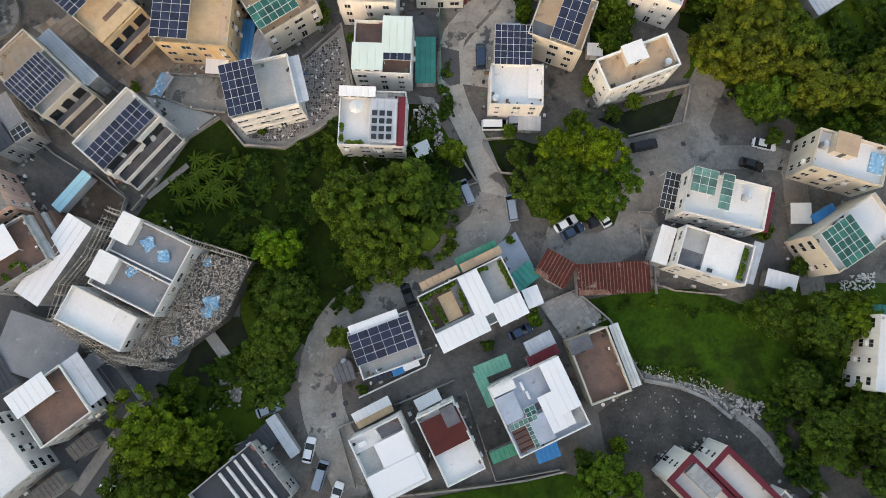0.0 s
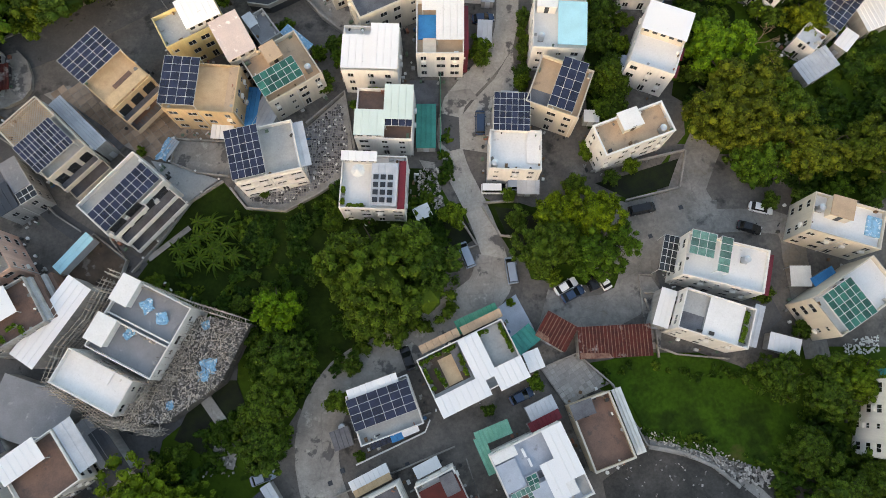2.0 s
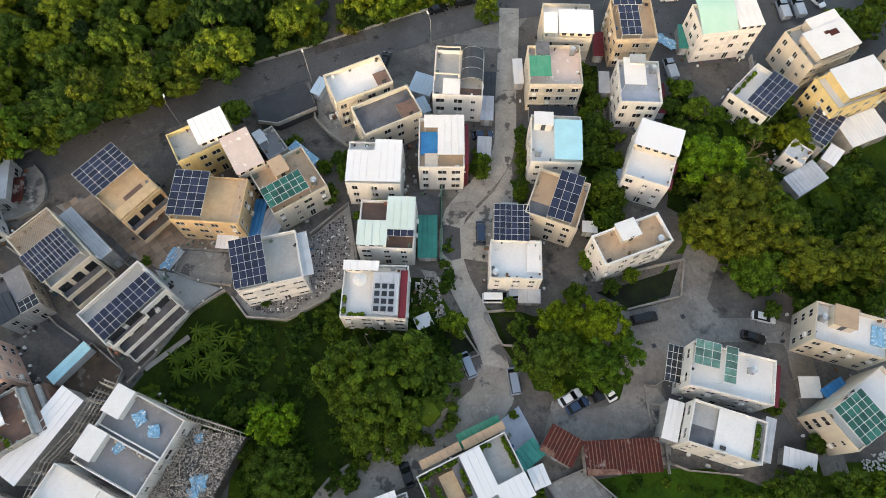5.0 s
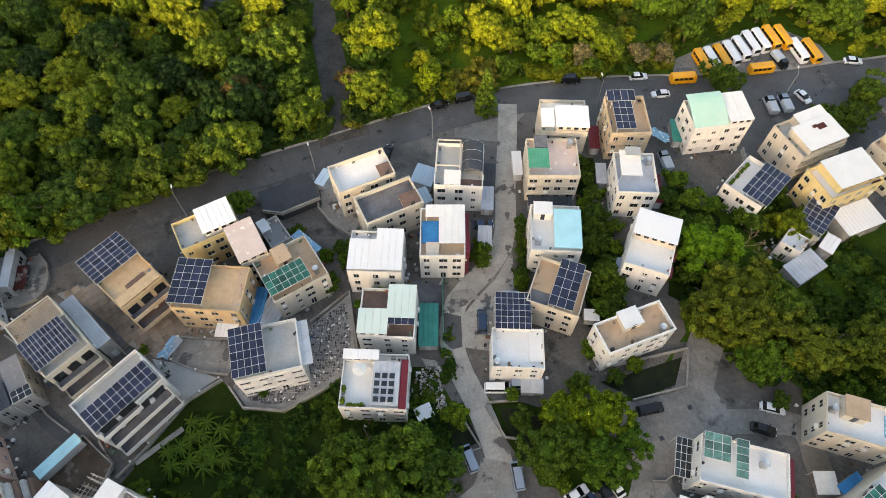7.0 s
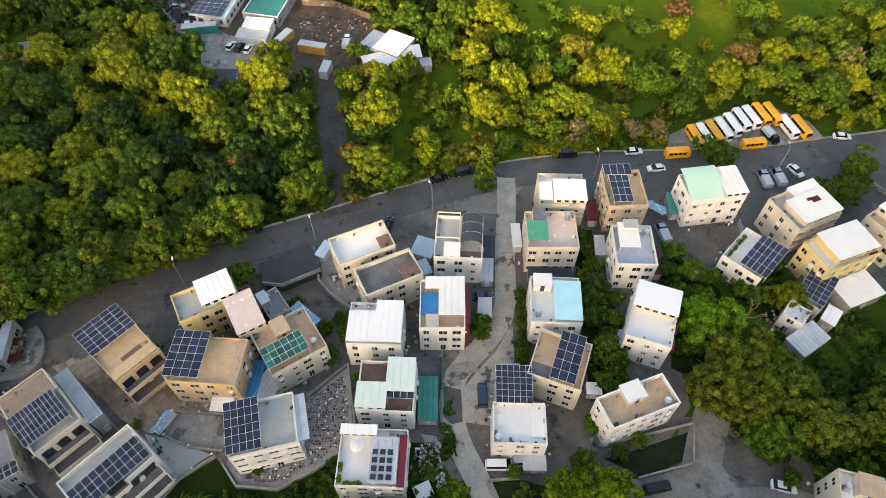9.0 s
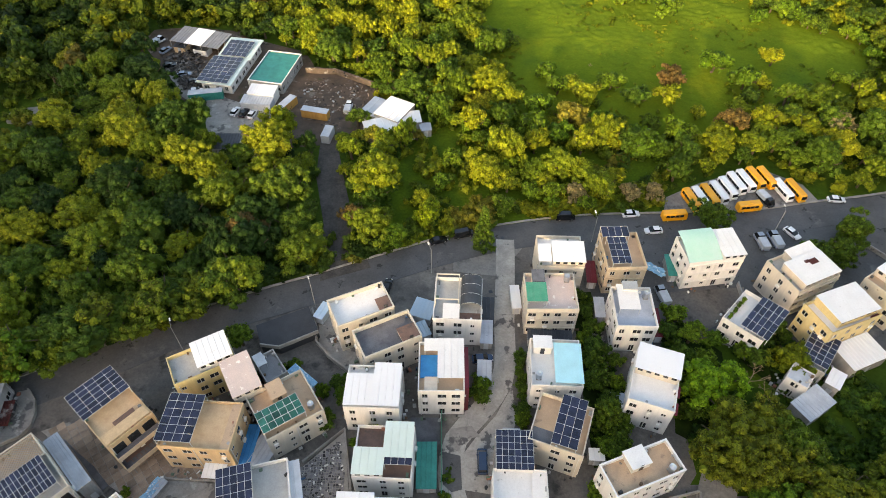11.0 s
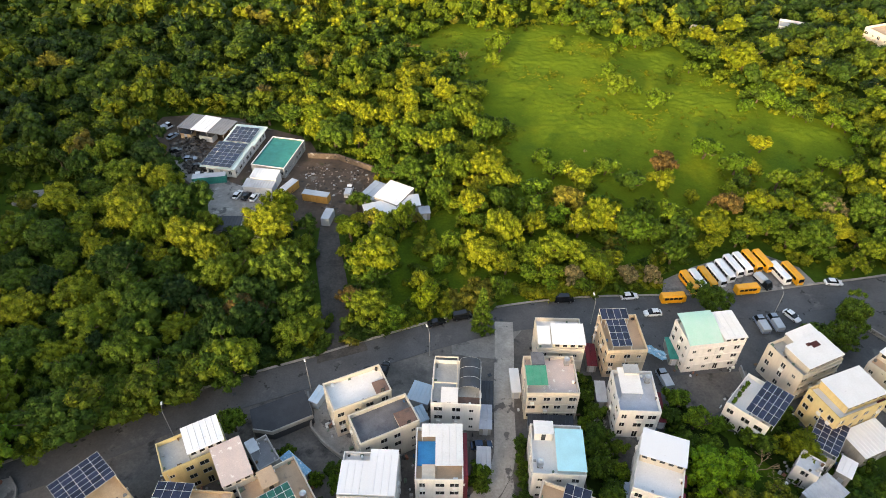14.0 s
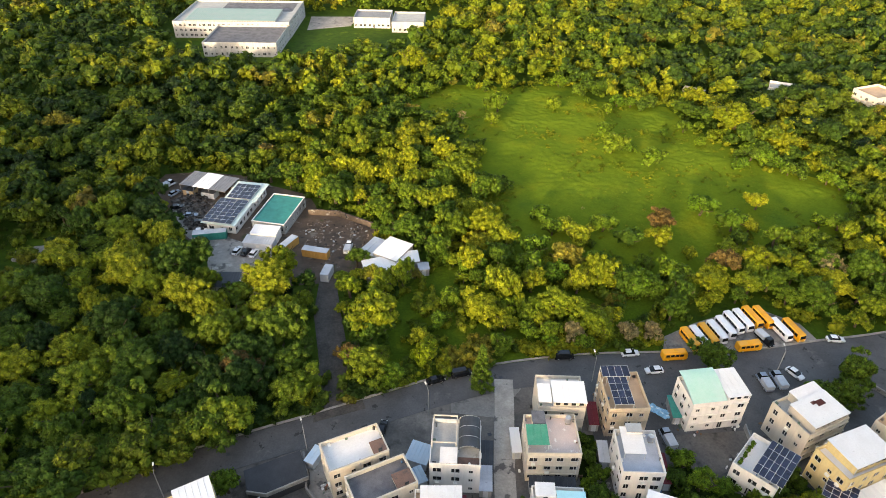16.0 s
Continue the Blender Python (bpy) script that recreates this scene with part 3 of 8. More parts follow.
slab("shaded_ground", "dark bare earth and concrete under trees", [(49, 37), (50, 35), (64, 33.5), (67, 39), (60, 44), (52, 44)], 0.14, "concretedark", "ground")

slab("lane_corner", "worn concrete at a lane mouth", [(2, 102), (12, 105), (21, 106.5), (16.2, 100), (16.2, 94), (2, 96)], 0.08, "concrete")
slab("lane_junction", "pale worn concrete where two lanes meet", [(3.1, 45), (3.0, 51), (6.0, 55), (10, 59.5), (13.6, 66), (13.9, 58), (10.6, 52), (9.6, 44)], 0.12, "lanepale")
strip("road", "grey asphalt village main road with worn patches", ROAD, 8.2, 0.13, "asphalt")
strip("pavement_kerb", "pale concrete kerb along the main road", ROAD, 0.5, 0.28, "kerb", offset=4.5, thick=0.28, category="kerb")
strip("lane", "cracked concrete lane through the village", LANE, 4.4, 0.16, "lanepale")
strip("lane_lower", "grey concrete lane past parked vans", LOWER, 7.5, 0.18, "concretelight")
strip("lane_east", "grey concrete lane bending past houses", EAST, 6.5, 0.20, "concrete")
strip("lane_side", "narrow grey concrete side lane", EAST_B, 4.5, 0.22, "concrete")
slab("track", "wide brown-grey earth track into the scrub", [(-28.5, 93), (-17.2, 97.0), (-21.5, 107), (-27, 129), (-30.5, 144), (-35, 144), (-34.3, 129), (-30, 111)], 0.15, "darksoil", "track")
slab("rough_grass", "rough green grass between roadside shrubs", ROUGH, 0.07, "roughgrass", "grass")
strip("alley", "dark damp concrete alley between houses", [(-15, -13), (0, -7), (12, -1), (19, -2)], 3.6, 0.21, "concretedark")
strip("alley", "dark damp concrete alley between houses", [(1, -6), (6, -16), (10, -28)], 3.0, 0.23, "concretedark")


def meadow_height(x, y):
    edge = min(off_line(x, y, MEADOW + MEADOW[:1]) / 10.0, 1.0)
    edge = edge if inside(x, y, MEADOW) else -0.3
    h = 0.8 * noise.noise((x * 0.03, y * 0.03, 1)) + 0.45 * noise.noise((x * 0.09, y * 0.09, 5)) + 0.34 * abs(noise.noise((x * 0.27, y * 0.27, 9))) + 0.24 * noise.noise((x * 0.6, y * 0.6, 3)) + 0.12 * noise.noise((x * 1.3, y * 1.3, 8))
    return edge * max(0.1, 0.5 + h) + 0.05


sheet("meadow", "bright yellow-green wild grass meadow with hummocks", -36, 144, 137, 292, 0.7, meadow_height, "meadow", lambda x, y: inside(x, y, MEADOW))


# ---- houses ----
SHARED, HOUSES = {}, []


def shared(key, make):
    if key not in SHARED:
        SHARED[key] = make()
    return SHARED[key]


def window_mesh(w, h):
    """A frame with one mullion, in one piece, and its pane."""
    b, s = 0.07, Solid()
    xs, zs = (-w / 2, -w / 2 + b, -b / 2, b / 2, w / 2 - b, w / 2), (0, b, h - b, h)
    for yy, turned in ((-0.05, False), (0.04, True)):
        for z in zs:
            for x in xs:
                s.v.append((x, yy, z))
    def cell(i, k):
        return 0 <= i < 5 and 0 <= k < 3 and not (k == 1 and i in (1, 3))
    for i in range(5):
        for k in range(3):
            if not cell(i, k):
                continue
            a, c = k * 6 + i, (k + 1) * 6 + i
            s.f.append((a, a + 1, c + 1, c))
            s.f.append((a + 24, c + 24, c + 25, a + 25))
            for (p, q), (di, dk) in (((a, a + 1), (0, -1)), ((c + 1, c), (0, 1)), ((a + 1, c + 1), (1, 0)), ((c, a), (-1, 0))):
                if not cell(i + di, k + dk):
                    s.f.append((q, p, p + 24, q + 24))
    p = Solid().box(-w / 2 + b, w / 2 - b, 0.0, 0.03, b, h - b)
    return s.mesh("window", M["frame"]), p.mesh("pane", M["pane"])


def cooler_mesh():
    """An outdoor cooling unit: a case with a sunk fan grille."""
    s = Solid()
    s.v += [(x, y, z) for y in (-0.36, 0) for x, z in ((-0.42, 0), (0.42, 0), (0.42, 0.6), (-0.42, 0.6))]
    s.v += [(x, y, z) for y in (-0.36, -0.3) for x, z in ((-0.3, 0.08), (0.2, 0.08), (0.2, 0.52), (-0.3, 0.52))]
    for i in range(4):
        j = (i + 1) % 4
        s.f += [(i, j, 8 + j, 8 + i), (8 + i, 8 + j, 12 + j, 12 + i), (j, i, 4 + i, 4 + j)]
    s.f += [(12, 13, 14, 15), (7, 6, 5, 4)]
    return s.mesh("air_conditioner", M["cushion"])


def facade(s, a, b, z1, holes):
    """A wall from a to b with openings (s0, s1, z0, z1) that have reveals."""
    a, b = Vector(a), Vector(b)
    l = (b - a).length
    u = (b - a) / l
    inn = Vector((-u.y, u.x))
    def at(p, z, dep=0.0):
        q = a + u * p + inn * dep
        return (q.x, q.y, z)
    xs = sorted({0.0, l, *(h[0] for h in holes), *(h[1] for h in holes)})
    zs = sorted({0.0, z1, *(h[2] for h in holes), *(h[3] for h in holes)})
    for i in range(len(xs) - 1):
        for k in range(len(zs) - 1):
            cx, cz = (xs[i] + xs[i + 1]) / 2, (zs[k] + zs[k + 1]) / 2
            if not any(h[0] < cx < h[1] and h[2] < cz < h[3] for h in holes):
                s.quad(at(xs[i], zs[k]), at(xs[i + 1], zs[k]), at(xs[i + 1], zs[k + 1]), at(xs[i], zs[k + 1]))
    for s0, s1, a0, a1 in holes:
        d = 0.2
        s.quad(at(s0, a0), at(s1, a0), at(s1, a0, d), at(s0, a0, d))
        s.quad(at(s0, a1, d), at(s1, a1, d), at(s1, a1), at(s0, a1))
        s.quad(at(s0, a0, d), at(s0, a1, d), at(s0, a1), at(s0, a0))
        s.quad(at(s1, a0), at(s1, a1), at(s1, a1, d), at(s1, a0, d))


def house(label, x, y, w, d, h, rot, wall="white", roof="roofgrey", parapet=0.95, seed=0, faces="FLRB", storeys=None, name="house", trim=None, coolers=4, cap=0.25,
          sizes=((1.4, 1.3), (0.9, 0.9), (1.7, 1.3), (1.1, 1.4)), ledges=False):
    """A village house. Its front looks to local -y; returns its base."""
    rnd = random.Random(seed)
    base = thing(name, label, "house", x, y, 0.0, rot)
    top = h - parapet
    n = storeys or max(1, round(top / 2.75))
    sh = top / n
    corner = {"F": ((-w / 2, -d / 2), (w / 2, -d / 2)), "R": ((w / 2, -d / 2), (w / 2, d / 2)), "B": ((w / 2, d / 2), (-w / 2, d / 2)), "L": ((-w / 2, d / 2), (-w / 2, -d / 2))}
    s = Solid()
    spots = []
    for key, (a, b) in corner.items():
        length = math.dist(a, b)
        holes = []
        if key in faces and not (key == "B" and y > 15):
            out = Matrix.Rotation(radians(rot), 2) @ Vector({"F": (0, -1), "R": (1, 0), "B": (0, 1), "L": (-1, 0)}[key])
            open_side = out.x * x + out.y * (y - 15) < 0  # the side towards the village
            cols = max(1, int(length / (2.6 if y > 15 else 3.0))) if open_side else 1
            kinds = [rnd.choice(sizes) for _ in range(cols)]
            for f in range(n):
                for c in range(cols):
                    ww, wh = kinds[c]
                    mid = length * (c + 0.5) / cols + (0.15 if c % 2 else -0.15)
                    z0 = f * sh + 0.95
                    wh = min(wh, sh - 1.2)
                    if f == 0 and key == "F" and c == cols // 2:
                        ww, wh, z0 = 1.1, 2.1, 0.15
                    holes.append((mid - ww / 2, mid + ww / 2, z0, z0 + wh))
                    spots.append((key, mid, z0, ww, wh))
        facade(s, a, b, h, holes)
    t = 0.2
    if parapet > 0.05:
        o, i = (w / 2, d / 2), (w / 2 - t, d / 2 - t)
        oc = [(-o[0], -o[1]), (o[0], -o[1]), (o[0], o[1]), (-o[0], o[1])]
        ic = [(-i[0], -i[1]), (i[0], -i[1]), (i[0], i[1]), (-i[0], i[1])]
        for k in range(4):
            j = (k + 1) % 4
            s.quad((*oc[k], h), (*oc[j], h), (*ic[j], h), (*ic[k], h))
            s.quad((*ic[k], h), (*ic[j], h), (*ic[j], top - 0.1), (*ic[k], top - 0.1))
    part("wall", s, wall, base)
    part("roof", Solid().box(-w / 2 + t, w / 2 - t, -d / 2 + t, d / 2 - t, top - 0.15, top), roof, base)
    if trim:
        edge = Solid()
        for x0, x1, y0, y1 in ((-w / 2 - 0.06, w / 2 + 0.06, -d / 2 - 0.06, -d / 2 + cap), (-w / 2 - 0.06, w / 2 + 0.06, d / 2 - cap, d / 2 + 0.06),
                               (-w / 2 - 0.06, -w / 2 + cap, -d / 2 + cap, d / 2 - cap), (w / 2 - cap, w / 2 + 0.06, -d / 2 + cap, d / 2 - cap)):
            edge.box(x0, x1, y0, y1, h + 0.003, h + 0.1)
        part("coping", edge, trim, base)
    if ledges:
        for f in range(1, n + 1):
            part("ledge", Solid().box(-w / 2 + 0.1, w / 2 - 0.1, -d / 2 - 0.28, -d / 2 - 0.003, f * sh - 0.18, f * sh), wall, base)
    turn = {"F": 0, "R": 90, "B": 180, "L": 270}
    for key, mid, z0, ww, wh in spots:
        a, b = corner[key]
        k = mid / math.dist(a, b)
        px, py = a[0] + (b[0] - a[0]) * k, a[1] + (b[1] - a[1]) * k
        m = pose(px, py, z0, 0, 0, turn[key]) @ pose(0, 0.1, 0)
        fm, pm = shared(("window", round(ww, 2), round(wh, 2)), lambda: window_mesh(ww, wh))
        win = part("window" if wh < 2 else "door", fm, None, base, m=m)
        part("pane", pm, None, win)
        if coolers and rnd.random() < coolers * 0.045 and wh < 2 and z0 > 1.5:
            part("air_conditioner", shared("cooler", cooler_mesh), None, base, m=pose(px, py, z0 - 0.85, 0, 0, turn[key]) @ pose(0, -0.003, 0))
    for key in "FR":
        a, b = corner[key]
        k = rnd.choice((0.06, 0.94, 0.5))
        px, py = a[0] + (b[0] - a[0]) * k, a[1] + (b[1] - a[1]) * k
        q = Matrix.Rotation(radians(turn[key]), 4, "Z") @ Vector((0, -0.1, 0))
        part("drainpipe", Solid().tube((px + q.x, py + q.y, 0), (px + q.x, py + q.y, top), 0.07, sides=6), "frame", base)
    base["roof_z"], base["size_w"], base["size_d"] = top, w, d
    HOUSES.append(base)
    return base


def spot(base, u, v):
    return (u - 0.5) * base["size_w"], (v - 0.5) * base["size_d"]


def canopy(base, u0, v0, u1, v1, rise=2.3, material="sheetwhite", slope=0.2, ribs=True, walls=None):
    """A sheet roof on posts over part of a flat roof."""
    (x0, y0), (x1, y1), z = spot(base, u0, v0), spot(base, u1, v1), base["roof_z"]
    zt = z + rise
    s = ribbed(x0, x1, y0, y1, zt - slope, zt, 1.1 if ribs else 99.0, 0.1)
    can = part("canopy", s, material, base)
    for px, py in ((x0 + 0.15, y0 + 0.15), (x1 - 0.15, y0 + 0.15), (x1 - 0.15, y1 - 0.15), (x0 + 0.15, y1 - 0.15)):
        part("post", Solid().tube((px, py, z), (px, py, zt - slope), 0.06, sides=6), "frame", can)
    if walls:
        for a, b in (((x0 + 0.3, y0 + 0.3), (x1 - 0.3, y0 + 0.3)), ((x0 + 0.3, y0 + 0.3), (x0 + 0.3, y1 - 0.3)), ((x1 - 0.3, y0 + 0.3), (x1 - 0.3, y1 - 0.3)), ((x0 + 0.3, y1 - 0.3), (x1 - 0.3, y1 - 0.3))):
            part("canopy_wall", Solid().box(min(a[0], b[0]) - 0.06, max(a[0], b[0]) + 0.06, min(a[1], b[1]) - 0.06, max(a[1], b[1]) + 0.06, z, zt - slope - 0.05), walls, can)
            ln = math.dist(a, b)
            c = int(ln / 1.4)
            for i in range(c):
                if a[1] == b[1] and a[1] < (y0 + y1) / 2:
                    px = a[0] + (b[0] - a[0]) * (i + 0.5) / c
                    part("pane", Solid().box(px - 0.45, px + 0.45, a[1] - 0.09, a[1] - 0.062, zt - slope - 0.95, zt - slope - 0.25), "pane", can)
    return can


def vault(base, u0, v0, u1, v1, spring, rise, material, label):
    """A barrel-shaped sheet roof on arched ribs, its axis along local y."""
    (x0, y0), (x1, y1), z = spot(base, u0, v0), spot(base, u1, v1), base["roof_z"]
    s, n = Solid(), 10
    for i in range(n + 1):
        g = math.pi * i / n
        p = ((x0 + x1) / 2 - math.cos(g) * (x1 - x0) / 2, z + spring + rise * math.sin(g))
        s.v += [(p[0], y0, p[1]), (p[0], y1, p[1])]
    s.f += [(2 * i, 2 * i + 1, 2 * i + 3, 2 * i + 2) for i in range(n)]
    part("curved_roof", s, material, base, label).modifiers.new("thick", "SOLIDIFY").thickness = 0.08
    for k in range(4):
        y = y0 + 0.05 + (y1 - y0 - 0.1) * k / 3
        rib = Solid()
        for i in range(n):
            a, b = math.pi * i / n, math.pi * (i + 1) / n
            mid, w = (x0 + x1) / 2, (x1 - x0) / 2 + 0.05
            rib.tube((mid - math.cos(a) * w, y, z + spring + (rise + 0.05) * math.sin(a)), (mid - math.cos(b) * w, y, z + spring + (rise + 0.05) * math.sin(b)), 0.05, sides=5)
        part("rib", rib, "frame", base)
    for x in (x0, x1):
        part("side", Solid().box(x - 0.04, x + 0.04, y0, y1, z + 0.003, z + spring), "frame", base)


def pergola(base, u0, v0, u1, v1, rise=2.2, material="cream"):
    """Open white roof beams on corner posts."""
    (x0, y0), (x1, y1), z = spot(base, u0, v0), spot(base, u1, v1), base["roof_z"]
    for a, b, c, d in ((x0, x1, y0, y0 + 0.2), (x0, x1, y1 - 0.2, y1), (x0, x0 + 0.2, y0 + 0.2, y1 - 0.2), (x1 - 0.2, x1, y0 + 0.2, y1 - 0.2)):
        part("beam", Solid().box(a, b, c, d, z + rise, z + rise + 0.25), material, base)
    for x in (x0, x1 - 0.2):
        for y in (y0, y1 - 0.2):
            part("post", Solid().box(x, x + 0.2, y, y + 0.2, z + 0.003, z + rise), material, base)


def hut(base, u0, v0, u1, v1, high=2.5, wall="white", top="roofwhite", rim=0.12):
    """A stair head on the roof."""
    (x0, y0), (x1, y1), z = spot(base, u0, v0), spot(base, u1, v1), base["roof_z"]
    h = part("stair_hut", Solid().box(x0, x1, y0, y1, z - 0.05, z + high - 0.15), wall, base)
    part("hut_roof", Solid().box(x0 - rim, x1 + rim, y0 - rim, y1 + rim, z + high - 0.147, z + high + 0.03), top, h)
    part("hut_door", Solid().box((x0 + x1) / 2 - 0.4, (x0 + x1) / 2 + 0.4, y0 - 0.05, y0 - 0.004, z + 0.05, z + 2.0), "pane", h)
    return h


def panel_mesh(w, d):
    s = Solid().box(-w / 2 + 0.02, w / 2 - 0.02, -d / 2 + 0.02, d / 2 - 0.02, 0, 0.05)
    return s.mesh("panel", M["solar"])


def solar(base, u0, v0, u1, v1, nx, ny, rise=2.3, tilt=0.25, gap=0.05, label="dark blue solar panels on a white steel roof frame"):
    """Rows of panels on a steel frame above a roof, a thing of its own."""
    (x0, y0), (x1, y1) = spot(base, u0, v0), spot(base, u1, v1)
    z = base["roof_z"]
    arr = new("solar_array")
    arr.matrix_basis = base.matrix_basis @ pose((x0 + x1) / 2, (y0 + y1) / 2, z)
    tagged(arr, label, "solar panels", "rooftop solar arrays")
    w, d = x1 - x0, y1 - y0
    ang = math.atan2(tilt, d)
    m = pose(0, 0, rise + tilt / 2) @ Matrix.Rotation(ang, 4, "X")
    fr = Solid()
    for i in range(nx + 1):
        xx = -w / 2 + w * i / nx
        fr.box(xx - gap / 2, xx + gap / 2, -d / 2, d / 2, 0, 0.075)
    for j in range(ny + 1):
        yy = -d / 2 + d * j / ny
        fr.box(-w / 2, w / 2, yy - gap / 2, yy + gap / 2, 0, 0.071)
    part("frame", fr, "frame", arr, m=m)
    pm = shared(("panel", round(w / nx, 2), round(d / ny, 2)), lambda: panel_mesh(w / nx - gap, d / ny - gap))
    for i in range(nx):
        for j in range(ny):
            part("panel", pm, None, arr, m=m @ pose(-w / 2 + w * (i + 0.5) / nx, -d / 2 + d * (j + 0.5) / ny, 0.01))
    for px in (-w / 2 + 0.1, w / 2 - 0.1):
        for py, zz in ((-d / 2 + 0.1, rise), (d / 2 - 0.1, rise + tilt)):
            part("post", Solid().tube((px, py, 0), (px, py, zz), 0.06, sides=6), "frame", arr)
    return arr


def glass_roof(base, u0, v0, u1, v1, nx, ny, rise=2.4, material="greenglass", bar=0.07):
    (x0, y0), (x1, y1), z = spot(base, u0, v0), spot(base, u1, v1), base["roof_z"] if rise > 0 else 0.0
    rise = rise if rise > 0 else base["roof_z"] + rise
    s = Solid()
    for i in range(nx + 1):
        xx = x0 + (x1 - x0) * i / nx
        s.box(xx - bar / 2, xx + bar / 2, y0, y1, z + rise - 0.05, z + rise + 0.06)
    for j in range(ny + 1):
        yy = y0 + (y1 - y0) * j / ny
        s.box(x0, x1, yy - bar / 2, yy + bar / 2, z + rise - 0.046, z + rise + 0.055)
    fr = part("conservatory_frame", s, "frame", base)
    for i in range(nx):
        for j in range(ny):
            part("pane", Solid().box(x0 + (x1 - x0) * i / nx + bar / 2, x0 + (x1 - x0) * (i + 1) / nx - bar / 2, y0 + (y1 - y0) * j / ny + bar / 2,
                                     y0 + (y1 - y0) * (j + 1) / ny - bar / 2, z + rise - 0.02, z + rise + 0.02), material, fr)
    for px in (x0 + 0.05, x1 - 0.05):
        for py in (y0 + 0.05, y1 - 0.05):
            part("post", Solid().tube((px, py, z), (px, py, z + rise - 0.05), 0.05, sides=6), "frame", fr)
    return fr


def lattice(base, u0, v0, u1, v1, rise=1.6, step=0.55, material="rooftan"):
    """A diagonal wooden lattice on a pale frame over part of a roof."""
    (x0, y0), (x1, y1), z = spot(base, u0, v0), spot(base, u1, v1), base["roof_z"] + rise
    s = Solid()
    for way in (-1, 1):
        c = x0 - (y1 - y0) if way > 0 else x0
        while c < (x1 if way > 0 else x1 + (y1 - y0)):
            pts = []
            for y in (y0, y1):
                pts.append((c + (y - y0) if way > 0 else c - (y - y0), y))
            (ax, ay), (bx, by) = pts
            for _ in range(2):  # cut at the sides
                if ax < x0: ax, ay = x0, ay + abs(x0 - ax) * (1 if by > ay else -1)
                if ax > x1: ax, ay = x1, ay + abs(ax - x1) * (1 if by > ay else -1)
                ax, ay, bx, by = bx, by, ax, ay
            if math.dist((ax, ay), (bx, by)) > 0.2:
                s.tube((ax, ay, z + 0.03 * way), (bx, by, z + 0.03 * way), 0.06, sides=4)
            c += step
    part("lattice", s, material, base, "diagonal wooden roof lattice")
    for a, b, c, d in ((x0, x1, y0 - 0.1, y0 + 0.1), (x0, x1, y1 - 0.2, y1), (x0, x0 + 0.2, y0 + 0.1, y1 - 0.2), (x1 - 0.2, x1, y0 + 0.1, y1 - 0.2)):
        part("beam", Solid().box(a, b, c, d, z - 0.1, z + 0.15), "cream", base)
    for x in (x0, x1 - 0.2):
        for y in (y0, y1 - 0.2):
            part("post", Solid().box(x, x + 0.2, y, y + 0.2, z - rise + 0.003, z - 0.1), "cream", base)


def mat_on(base, u0, v0, u1, v1, material, name="roof_patch", lift=0.03):
    """A flat covering laid on the roof (tiles, paint, felt)."""
    (x0, y0), (x1, y1), z = spot(base, u0, v0), spot(base, u1, v1), base["roof_z"]
    return part(name, Solid().box(x0, x1, y0, y1, z - 0.02, z + lift), material, base)


def balcony(base, u0, u1, floors, out=1.5, face="F", wall="white"):
    """Balconies with solid fronts on the front face."""
    w, d, top = base["size_w"], base["size_d"], base["roof_z"]
    n = max(1, round(top / 2.75))
    x0, x1 = (u0 - 0.5) * w, (u1 - 0.5) * w
    deep = out
    for f in floors:
        z = top * f / n
        out = deep + 1.0 * (max(floors) - f)
        s = Solid().box(x0, x1, -d / 2 - out, -d / 2 - 0.003, z - 0.15, z)
        s.box(x0, x1, -d / 2 - out, -d / 2 - out + 0.12, z, z + 1.0).box(x0, x0 + 0.12, -d / 2 - out + 0.12, -d / 2 - 0.003, z, z + 1.0).box(x1 - 0.12, x1, -d / 2 - out + 0.12, -d / 2 - 0.003, z, z + 1.0)
        part("balcony", s, wall, base)
        # dark floor colour stands in for the shadow of the overhang
        part("balcony_floor", Solid().box(x0 + 0.13, x1 - 0.13, -d / 2 - out + 0.13, -d / 2 - 0.02, z + 0.003, z + 0.02), "roofdark", base, "balcony floor coloured dark for overhang shade")
        wide = (x1 - x0) / max(1, round((x1 - x0) / 3.2))
        for i in range(max(1, round((x1 - x0) / 3.2))):
            part("balcony_door", Solid().box(x0 + i * wide + 0.4, x0 + (i + 1) * wide - 0.4, -d / 2 - 0.06, -d / 2 - 0.003, z + 0.05, z + 2.15), "pane", base, "dark glass balcony door")


def on_roof(base, u, v, rot=0.0, z=0.0):
    x, y = spot(base, u, v)
    return base.matrix_basis @ pose(x, y, base["roof_z"] + z, 0, 0, rot)


def water_tank(m):
    s = Solid().tube((0, 0, 0.35), (0, 0, 1.75), 0.6, sides=16).tube((0, 0, 1.75), (0, 0, 1.95), 0.6, 0.18, sides=16)
    ob = new("water_tank", s.mesh("water_tank", M["steel"]))
    ob.matrix_basis = m
    tagged(ob, "round stainless steel water tank on a rooftop", "water tank", "rooftop water tanks")
    part("stand", Solid().box(-0.5, 0.5, -0.5, 0.5, 0, 0.345), "kerb", ob)
    part("lid", Solid().tube((0, 0, 1.951), (0, 0, 2.03), 0.2, sides=12), "frame", ob)
    return ob


